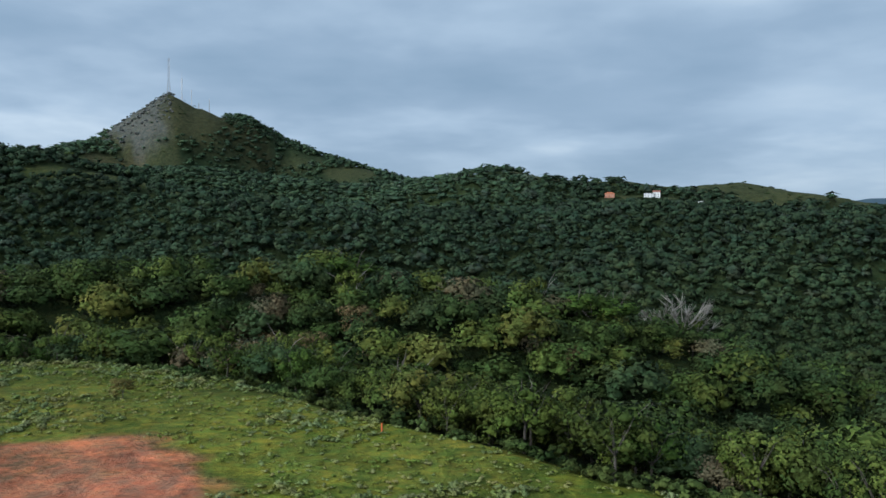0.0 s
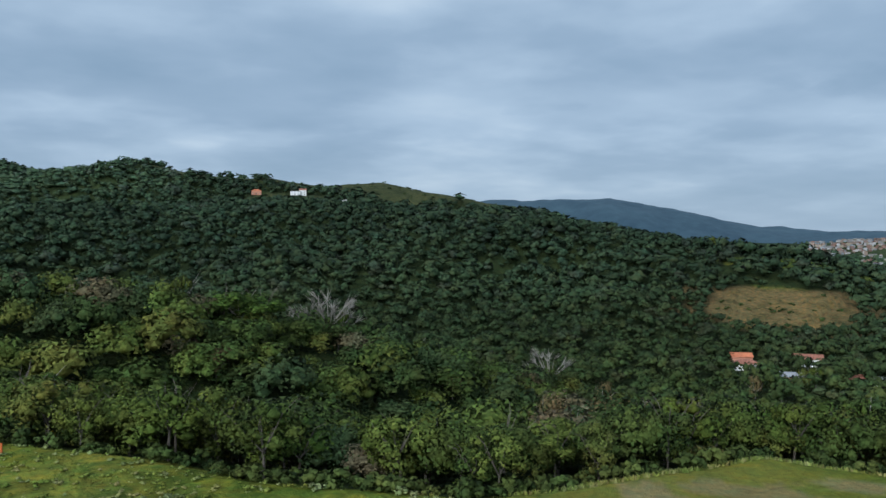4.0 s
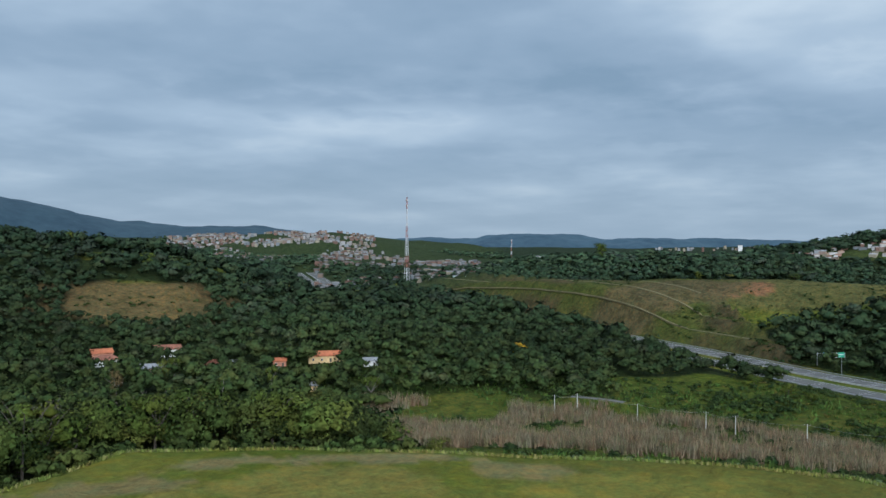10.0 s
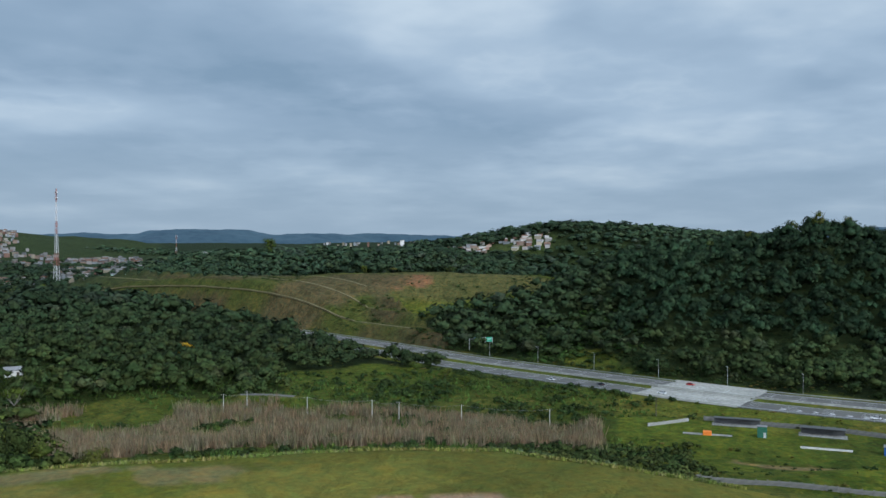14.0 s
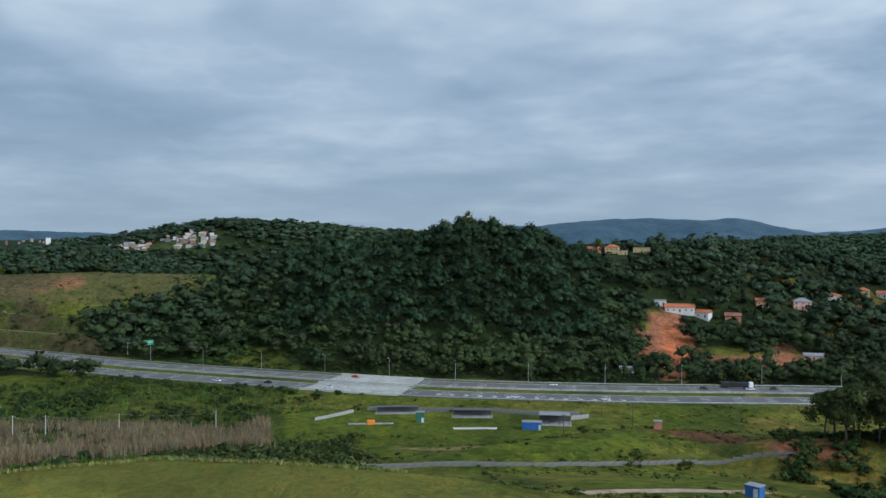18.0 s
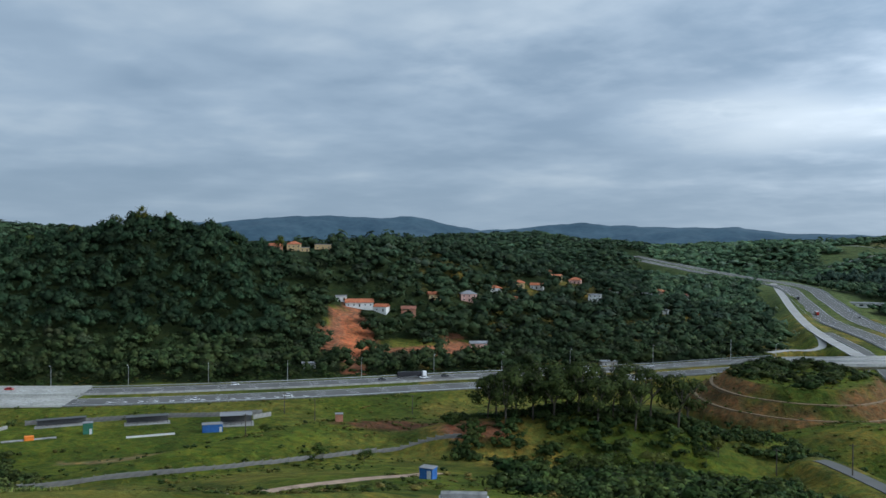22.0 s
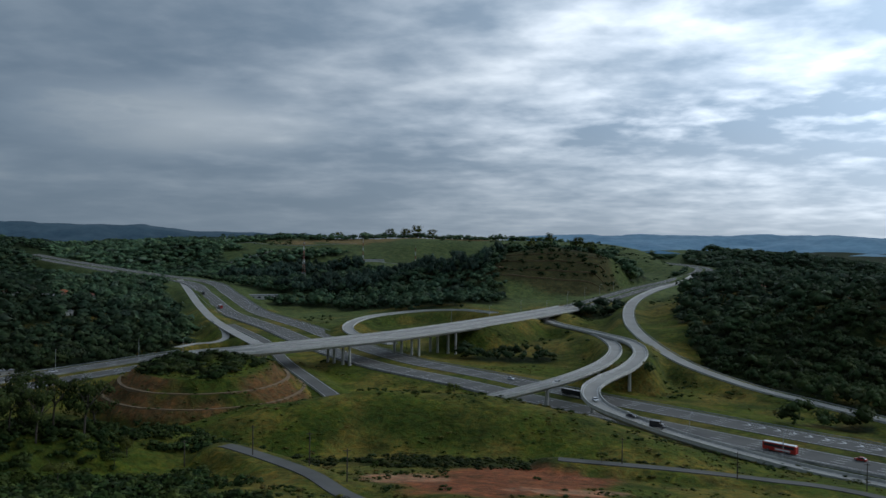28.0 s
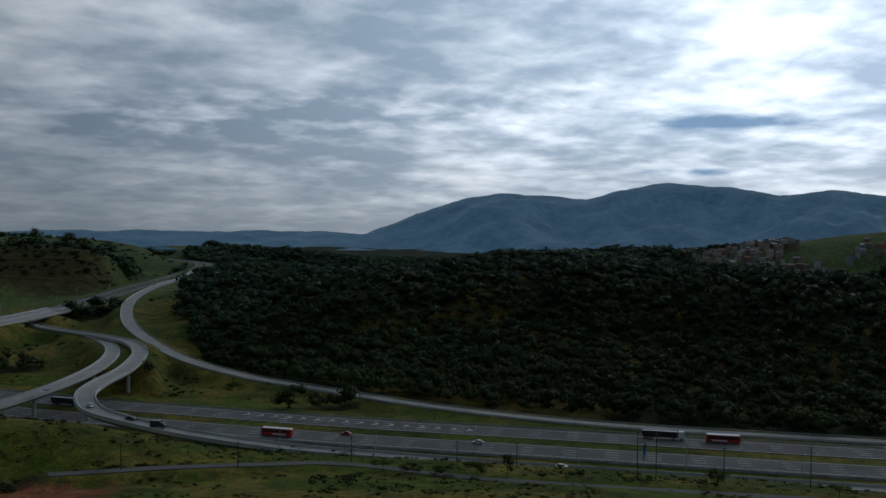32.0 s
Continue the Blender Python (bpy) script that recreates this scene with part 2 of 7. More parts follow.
BARK = plain("grey_bark", (0.09, 0.075, 0.06), 0.95, grain=4.0, vary=0.4)
BARK_PALE = plain("pale_bark", (0.18, 0.16, 0.135), 0.9, grain=4.0, vary=0.35)
WALL_WHITE = plain("white_render", (0.58, 0.57, 0.54), 0.85, grain=1.2)
WALL_OCHRE = plain("ochre_render", (0.52, 0.36, 0.18), 0.85, grain=1.2)
WALL_PINK = plain("pink_render", (0.62, 0.36, 0.30), 0.85, grain=1.2)
WALL_BRICK = plain("bare_brick_wall", (0.42, 0.19, 0.12), 0.9, grain=2.5, vary=0.3)
WALL_GREEN = plain("pale_green_render", (0.42, 0.58, 0.48), 0.85, grain=1.2)
ROOF_TILE = plain("clay_roof_tiles", (0.42, 0.13, 0.06), 0.85, grain=3.0, vary=0.35)
ROOF_OLD = plain("weathered_clay_tiles", (0.25, 0.10, 0.065), 0.9, grain=3.0, vary=0.4)
ROOF_GREY = plain("fibre_cement_roof", (0.22, 0.22, 0.225), 0.9, grain=2.0)
ROOF_DARK = plain("dark_sheet_roof", (0.085, 0.088, 0.09), 0.8, grain=2.0)
GLASS_DARK = plain("dark_window", (0.02, 0.025, 0.03), 0.15, grain=1.0)
STEEL = plain("galvanised_steel", (0.42, 0.43, 0.44), 0.45, 0.7, grain=3.0)
STEEL_RED = plain("red_painted_steel", (0.27, 0.10, 0.075), 0.6, grain=3.0)
STEEL_WHITE = plain("white_painted_steel", (0.52, 0.52, 0.52), 0.6, grain=3.0)
# ---- the lie of the land ----
def lattice(ix, iy, seed):
    h = np.sin(ix * 127.1 + iy * 311.7 + seed * 74.7) * 43758.5453
    return h - np.floor(h)


def value_noise(x, y, size, seed=0.0):
    x, y = np.asarray(x, float) / size, np.asarray(y, float) / size
    ix, iy = np.floor(x), np.floor(y)
    fx, fy = x - ix, y - iy
    fx, fy = fx * fx * (3 - 2 * fx), fy * fy * (3 - 2 * fy)
    a, b = lattice(ix, iy, seed), lattice(ix + 1, iy, seed)
    c, d = lattice(ix, iy + 1, seed), lattice(ix + 1, iy + 1, seed)
    return (a + (b - a) * fx) * (1 - fy) + (c + (d - c) * fx) * fy - 0.5


def fbm(x, y, size, octaves=4, seed=0.0):
    out, amp = 0.0, 1.0
    for o in range(octaves):
        out = out + amp * value_noise(x, y, size / 2**o, seed + o * 3.3)
        amp *= 0.5
    return out


def spot(az, d):
    """Plan position at an azimuth (degrees to the left of +y) and distance."""
    return -d * math.sin(radians(az)), d * math.cos(radians(az))


def smooth(lo, hi, v):
    f = np.clip((np.asarray(v, float) - lo) / (hi - lo), 0, 1)
    return f * f * (3 - 2 * f)


def along(x, y, line):
    """Distance to a polyline of (x, y, ...) rows, and the other columns at the nearest place on it."""
    line = np.asarray(line, float)
    best = np.full(np.shape(x), 1e9)
    extra = np.zeros((line.shape[1] - 2, *np.shape(x)))
    for a, b in zip(line[:-1], line[1:]):
        dx, dy = b[0] - a[0], b[1] - a[1]
        s = np.clip(((x - a[0]) * dx + (y - a[1]) * dy) / (dx * dx + dy * dy + 1e-9), 0, 1)
        d = np.hypot(x - a[0] - s * dx, y - a[1] - s * dy)
        near = d < best
        best = np.where(near, d, best)
        for i in range(len(extra)):
            extra[i] = np.where(near, a[2 + i] + s * (b[2 + i] - a[2 + i]), extra[i])
    return best, extra


def curve_line(rows, step=6.0):
    """A smooth line (Catmull-Rom) through rows of numbers, sampled about every step metres."""
    p = np.asarray(rows, float)
    p = np.vstack([2 * p[0] - p[1], p, 2 * p[-1] - p[-2]])
    out = []
    for i in range(1, len(p) - 2):
        count = max(2, int(np.hypot(*(p[i + 1] - p[i])[:2]) / step))
        for s in np.arange(count) / count:
            a, b, c, d = p[i - 1], p[i], p[i + 1], p[i + 2]
            out.append(0.5 * (2 * b + (c - a) * s + (2 * a - 5 * b + 4 * c - d) * s * s + (3 * b - a - 3 * c + d) * s**3))
    out.append(p[-2])
    return np.array(out)


# hills as crest lines: (azimuth, distance, height of the crest), and the half width of each
def crest(rows):
    return [(*spot(az, d), z) for az, d, z in rows]


HILLS = [
    # wooded rise beside the meadow
    (crest([(40, 280, 85), (27, 262, 85), (14, 245, 86), (7, 238, 85), (1, 232, 81), (-6, 232, 77), (-15, 245, 70), (-22, 262, 61), (-28, 280, 50)]), 62),
    # rocky peak with the masts and its shoulder
    (crest([(27, 1900, 260), (22, 2050, 318), (20.2, 2080, 385), (17.9, 2100, 446), (16.2, 2100, 412), (14.7, 2120, 395), (12.9, 2150, 402), (10.7, 2150, 352), (8.5, 2100, 316), (5.5, 2000, 272), (2.1, 1900, 226)]), 260),
    (crest([(38, 1900, 230), (27, 1850, 250), (20, 1800, 240), (14, 1700, 230), (6, 1600, 195)]), 330),
    # wooded skyline running down from it
    (crest([(5, 1750, 200), (2.1, 1650, 204), (-0.6, 1500, 206), (-4, 1400, 216), (-8.1, 1350, 201), (-11.8, 1350, 198), (-15.3, 1350, 187), (-19.1, 1400, 200), (-22.1, 1400, 186), (-26, 1400, 166), (-31, 1300, 124)]), 260),
    (crest([(45, 1000, 170), (34, 1100, 192), (25.6, 1100, 198), (22.5, 1060, 180), (17, 1000, 150), (5, 980, 128), (-5, 980, 128), (-14, 1000, 142), (-22, 960, 126)]), 300),
    (crest([(-20, 950, 126), (-27, 900, 119), (-34.4, 850, 103), (-40, 800, 92), (-45.8, 780, 86), (-51, 760, 66), (-55, 740, 44)]), 190),
    # the hill of the far town, and the wooded ones beside it
    (crest([(-46, 2500, 105), (-50, 2600, 112), (-57, 2600, 122), (-60, 2500, 95), (-64, 2300, 66)]), 380),
    (crest([(-86, 1500, 80), (-89.5, 1500, 98), (-92, 1500, 113), (-95, 1500, 120), (-98.8, 1500, 112), (-105, 1500, 95)]), 230),
    (crest([(-62, 1500, 42), (-67, 1450, 48), (-71, 1400, 62), (-78, 1350, 70), (-85, 1300, 72)]), 170),
    # eucalyptus hill behind the highway
    (crest([(-93, 760, 52), (-97, 740, 70), (-100, 730, 80), (-104, 720, 84), (-108, 720, 92), (-110, 720, 101), (-113.7, 720, 94), (-117, 740, 83), (-124, 800, 86), (-128, 850, 86), (-133, 880, 72), (-137, 900, 56), (-141, 930, 40)]), 135),
    # terraced cutting
    (crest([(-64, 990, 44), (-66, 960, 50), (-72, 885, 57), (-76, 850, 61), (-81, 830, 64), (-86, 815, 66), (-92, 800, 64)]), 100),
    (crest([(-131, 2000, 88), (-135.7, 2000, 96), (-139, 2000, 78)]), 240),
    # open fields on the high ground
    (crest([(-147, 2100, 66), (-150, 1950, 78), (-155, 1900, 86), (-160, 1850, 88), (-166, 1800, 93), (-172, 1800, 93), (-176, 1800, 88)]), 420),
    (crest([(-168, 1150, 56), (-172, 1130, 78), (-175, 1130, 84), (-178, 1130, 78), (-180.5, 1150, 62)]), 120),
    (crest([(-182, 1900, 42), (-187, 1900, 70), (-190, 1900, 67), (-195, 1950, 40)]), 200),
    # dark wooded hill
    (crest([(-186, 920, 46), (-189, 820, 59), (-191, 800, 58), (-198, 780, 65), (-203, 780, 71), (-208.5, 780, 72), (-217.5, 780, 68), (-228, 780, 63), (-245, 800, 62)]), 195),
    (crest([(-208, 1450, 70), (-216, 1450, 80), (-222, 1450, 98), (-228, 1450, 113), (-238, 1450, 117)]), 230),
    # mound with shrubs and banks at the junction
    (crest([(-157, 330, 34), (-163, 335, 38), (-170, 335, 37), (-176, 322, 33), (-180, 305, 29)]), 42),
    (crest([(-108, 228, 39), (-115, 243, 40), (-122.6, 270, 39), (-130, 285, 36)]), 52),
    (crest([(-131, 262, 41), (-138, 268, 44), (-143, 275, 42), (-148, 288, 36)]), 42),
]
# the grassy hilltop below the camera
TOP = [spot(az, d) for az, d in ((70, 150), (42, 205), (22, 178), (14, 152), (6, 119), (-3, 105), (-10, 94), (-18, 89), (-26, 85), (-34, 92), (-44, 109), (-55, 106), (-77, 104), (-90, 105), (-100, 97), (-112, 98), (-125, 106), (-136, 102), (-150, 96), (-165, 92), (-185, 86), (-215, 80), (-245, 95))]


def outside(x, y, ring):
    """Distance outside a closed ring, 0 within."""
    d, _ = along(x, y, ring + ring[:1])
    inside = np.zeros(np.shape(x), bool)
    for (ax, ay), (bx, by) in zip(ring, ring[1:] + ring[:1]):
        cross = ((ay > y) != (by > y)) & (x < (bx - ax) * (y - ay) / (by - ay + 1e-12) + ax)
        inside ^= cross
    return np.where(inside, 0.0, d)


def mound_ring(x, y):
    """0 at the middle of the terraced mound, 1 at its foot."""
    cx, cy = spot(-152.3, 402)
    c, s = math.cos(radians(-152.3)), math.sin(radians(-152.3))
    u, v = (x - cx) * c + (y - cy) * s, -(x - cx) * s + (y - cy) * c
    return np.hypot(u / 48, v / 60) + 0.10 * fbm(x, y, 45, 2, 133.0)


def mound(x, y):
    """A flat top and three steep cuts with benches between them."""
    s = np.clip((mound_ring(x, y) - 0.6) / 0.45, 0, 1) * 3
    k = np.floor(s)
    return 39.0 - 4.5 * (k + smooth(0.35, 0.95, s - k))


def raw_height(x, y):
    x, y = np.asarray(x, float), np.asarray(y, float)
    r = np.hypot(x, y)
    north = smooth(-100, 500, y)
    floor = 15 + 16 * north * smooth(200, 500, r) + 22 * smooth(900, 2600, r) + 14 * smooth(2600, 4800, r)
    floor = floor + 3 * fbm(x, y, 300, 3, 2.0) * smooth(300, 900, r)
    s = outside(x, y, TOP)
    top = 73.5 + 2.5 * smooth(20, 160, y) - 7 * smooth(-10, -80, y) + 0.7 * fbm(x, y, 30, 3, 5.0)
    z = floor + (top - floor) * np.clip(1 - s / 290, 0, 1) ** 1.5
    for i, (line, w) in enumerate(HILLS):
        d, (zc,) = along(x, y, line)
        wob = 1 + 0.28 * fbm(x, y, max(60.0, w * 0.9), 3, 11.0 + i)
        h = floor + (zc - floor) * np.exp(-((d * wob / w) ** 2))
        k = np.minimum(max(2.0, w * 0.05), 0.4 * np.clip(np.minimum(h, z) - floor, 0, None)) + 0.01
        if w >= 180:   # spurs and gullies on the flanks of the large hills
            core = np.exp(-((d * wob / w) ** 2))
            h = h + 4 * core * (1 - core) * min(26.0, 0.1 * w) * (1.6 * fbm(x, y, 210, 2, 151.0) - 0.5 * np.abs(fbm(x, y, 330, 2, 155.0)))
        z = np.maximum(z, h) + 0.35 * k * np.exp(-np.abs(z - h) / k)
    z = np.where(mound_ring(x, y) < 1.05, np.maximum(z, mound(x, y)), z)
    rough = smooth(300, 1200, r)
    return z + rough * 9 * fbm(x, y, 160, 4, 31.0) + 0.5 * fbm(x, y, 22, 2, 40.0)


# ---- lines of the roads: (x, y, z) along the middle ----
ROAD_A = curve_line([(1380, 960, 34), (1225, 828, 28), (1040, 680, 23), (925, 540, 20), (815, 350, 18), (705, 185, 18), (615, 85, 18), (548, 18, 18), (482, -65, 18), (432, -133, 18), (388, -222, 18), (355, -300, 18.5), (318, -385, 19), (285, -422, 23), (245, -452, 28.5), (205, -475, 31.5), (150, -560, 32), (105, -670, 32), (60, -800, 32), (28, -920, 33), (-12, -1080, 36), (-62, -1230, 40), (-112, -1400, 46), (-120, -1560, 49), (-60, -1800, 50)])
ROAD_B = curve_line([(1120, -1420, 53), (990, -1320, 48.5), (850, -1225, 43), (712, -1148, 36), (572, -1067, 31), (481, -944, 26), (383, -803, 20.5), (330, -743, 18.8), (285, -694, 18), (222, -612, 18), (150, -530, 18), (85, -480, 18), (30, -435, 18), (-20, -398, 18), (-85, -352, 18), (-165, -302, 18), (-265, -240, 18), (-420, -150, 18), (-700, 20, 20)])
RAMP_E = curve_line([(-98, -1330, 45), (-70, -1150, 43), (-30, -970, 42), (-6, -830, 39), (-1, -729, 34), (-8, -640, 30), (-31, -550, 24), (-62, -492, 20), (-94, -452, 18.3), (-144, -380, 18.2), (-204, -322, 18.2), (-293, -264, 18.2), (-460, -165, 18.2)])
RAMP_C2 = curve_line([(75, -770, 27), (58, -715, 27), (24, -650, 28), (-1, -585, 30), (-8, -523, 31), (-1, -463, 31), (11, -420, 31), (16, -396, 30), (12, -373, 28), (-1, -357, 26), (-22, -346, 22), (-58, -326, 18.4), (-90, -304, 18.3), (-149, -264, 18.3), (-240, -208, 18.3), (-400, -110, 18.3)], 4.0)
RAMP_C1 = curve_line([(72, -740, 26), (48, -700, 26), (22, -645, 27), (8, -568, 28.5), (10, -495, 30), (24, -437, 30), (46, -405, 27), (80, -375, 22), (115, -350, 19)], 4.0)
LOOP_D = curve_line([(115, -745, 31.5), (150, -780, 30), (190, -778, 28), (226, -745, 25), (233, -700, 22), (215, -655, 19.5), (170, -610, 18.4)], 4.0)
SLIP_H = curve_line([(611, -1086, 33), (591, -1058, 31), (506, -925, 26.5), (438, -818, 23.5), (366, -707, 22.5), (312, -627, 24), (263, -554, 27), (224, -493, 30.8)], 4.0)
LOCAL = curve_line([(350, -683, 23.3), (319, -634, 23), (297, -596, 23), (284, -568, 23), (281, -544, 23.5), (287, -531, 24), (289, -510, 24)], 4.0)
RAMP_K = curve_line([(338, -685, 20), (295, -633, 19.5), (261, -588, 19), (209, -501, 19.5), (173, -446, 20), (148, -409, 20), (132, -385, 20), (112, -362, 19.5)], 4.0)
LANE_F = curve_line([(118, -236, 36), (113, -233, 36.5), (93, -217, 38), (76, -200, 40), (58, -178, 42), (36, -160, 45)], 4.0)
LANE_G = curve_line([(20, -262, 32), (14, -262, 31.8), (-14, -261, 31.5), (-40, -264, 29.5), (-66, -262, 28), (-110, -236, 26), (-190, -190, 26)], 4.0)
LANE_R = curve_line([(399, 122, 24), (400, 110, 24), (399, 96, 23.5)], 4.0)
YARD = np.array([(*spot(-100.5, 350), 23.5), (*spot(-104, 346), 24), (*spot(-109, 342), 24), (*spot(-113, 342), 24), (*spot(-117.5, 345), 24)])
# those that lie on the ground: line, half width, how far the bank reaches
CLIMB = int(np.argmax(ROAD_A[:, 1] < -448))   # where the highway leaves the ground
BEDS = [(ROAD_A[:CLIMB], 26, 26), (ROAD_A[(ROAD_A[:, 1] < -645) & (ROAD_A[:, 1] > -765)], 15.5, 26), (ROAD_A[int(len(ROAD_A) * 0.695):], 18, 30), (ROAD_B, 31, 22), (RAMP_E, 6, 14), (RAMP_C2[-50:], 6, 10), (RAMP_C2[RAMP_C2[:, 1] < -478], 6, 12),
        (RAMP_C1[RAMP_C1[:, 1] < -478], 6, 12), (LOOP_D, 6, 14), (SLIP_H[:-6], 6, 10), (LOCAL, 4, 8), (RAMP_K, 6, 14), (LANE_F, 4.5, 8), (LANE_G, 4, 8), (LANE_R, 3.5, 8), (YARD, 21, 18)]


def azimuth(x, y):
    az = np.degrees(np.arctan2(-x, y))
    return np.where(az > 75, az - 360, az)


CUT_ROAD = ROAD_A[(azimuth(ROAD_A[:, 0], ROAD_A[:, 1]) < -55) & (azimuth(ROAD_A[:, 0], ROAD_A[:, 1]) > -96)]


def cutting(x, y):
    """How far from the road a point of the terraced cutting lies (0 outside it), and the road's height there."""
    az, r = azimuth(x, y), np.hypot(x, y)
    d, (zr,) = along(x, y, CUT_ROAD)
    ra = np.hypot(CUT_ROAD[:, 0], CUT_ROAD[:, 1])
    aa = azimuth(CUT_ROAD[:, 0], CUT_ROAD[:, 1])
    order = np.argsort(aa)
    beyond = r > np.interp(az, aa[order], ra[order])
    inside = beyond & (az < -62) & (az > -87 + (d - 30) / 75 * 5) & (d < 112)
    return np.where(inside, d, 0.0), zr + 2 * smooth(-80, -66, az)


def height(x, y):
    x, y = np.asarray(x, float), np.asarray(y, float)
    z = raw_height(x, y)
    for line, half, bank in BEDS:
        x0, y0 = line[:, 0].min() - half - bank, line[:, 1].min() - half - bank
        x1, y1 = line[:, 0].max() + half + bank, line[:, 1].max() + half + bank
        near = (x > x0) & (x < x1) & (y > y0) & (y < y1)
        if not near.any():
            continue
        d, (zr,) = along(x[near], y[near], line)
        f = 1 - smooth(half, half + bank, d)
        z[near] = z[near] * (1 - f) + (zr - 0.2) * f
    near = (x > 480) & (x < 1000) & (y > -40) & (y < 520)
    if near.any():
        d, zr = cutting(x[near], y[near])
        s = np.clip((d - 20) / 22, 0, 4)
        k = np.floor(s)
        step = zr + 9.5 * (k + smooth(0.4, 0.95, s - k))
        z[near] = np.where(d > 28, np.maximum(z[near], np.minimum(step, 64 + 0 * step)), z[near])
    return z


# ---- cover ----
GRASS, GRASS_DRY, GRASS_DARK = (0.080, 0.101, 0.014), (0.132, 0.118, 0.027), (0.038, 0.055, 0.011)
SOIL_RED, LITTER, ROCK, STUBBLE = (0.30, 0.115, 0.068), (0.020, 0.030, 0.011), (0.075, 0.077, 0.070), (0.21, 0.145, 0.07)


def blob(x, y, az0, d, rx, ry, turn=0.0, seed=0.0, ragged=0.5):
    """1 inside an uneven oval patch, 0 outside."""
    cx, cy = spot(az0, d)
    turn = az0 + turn   # ry runs along the sight line when turn is 0
    c, s = math.cos(radians(turn)), math.sin(radians(turn))
    u, v = (x - cx) * c + (y - cy) * s, -(x - cx) * s + (y - cy) * c
    q = np.hypot(u / rx, v / ry) + ragged * fbm(x, y, min(rx, ry), 5, 50 + seed)
    return 1 - smooth(0.9, 1.1, q)


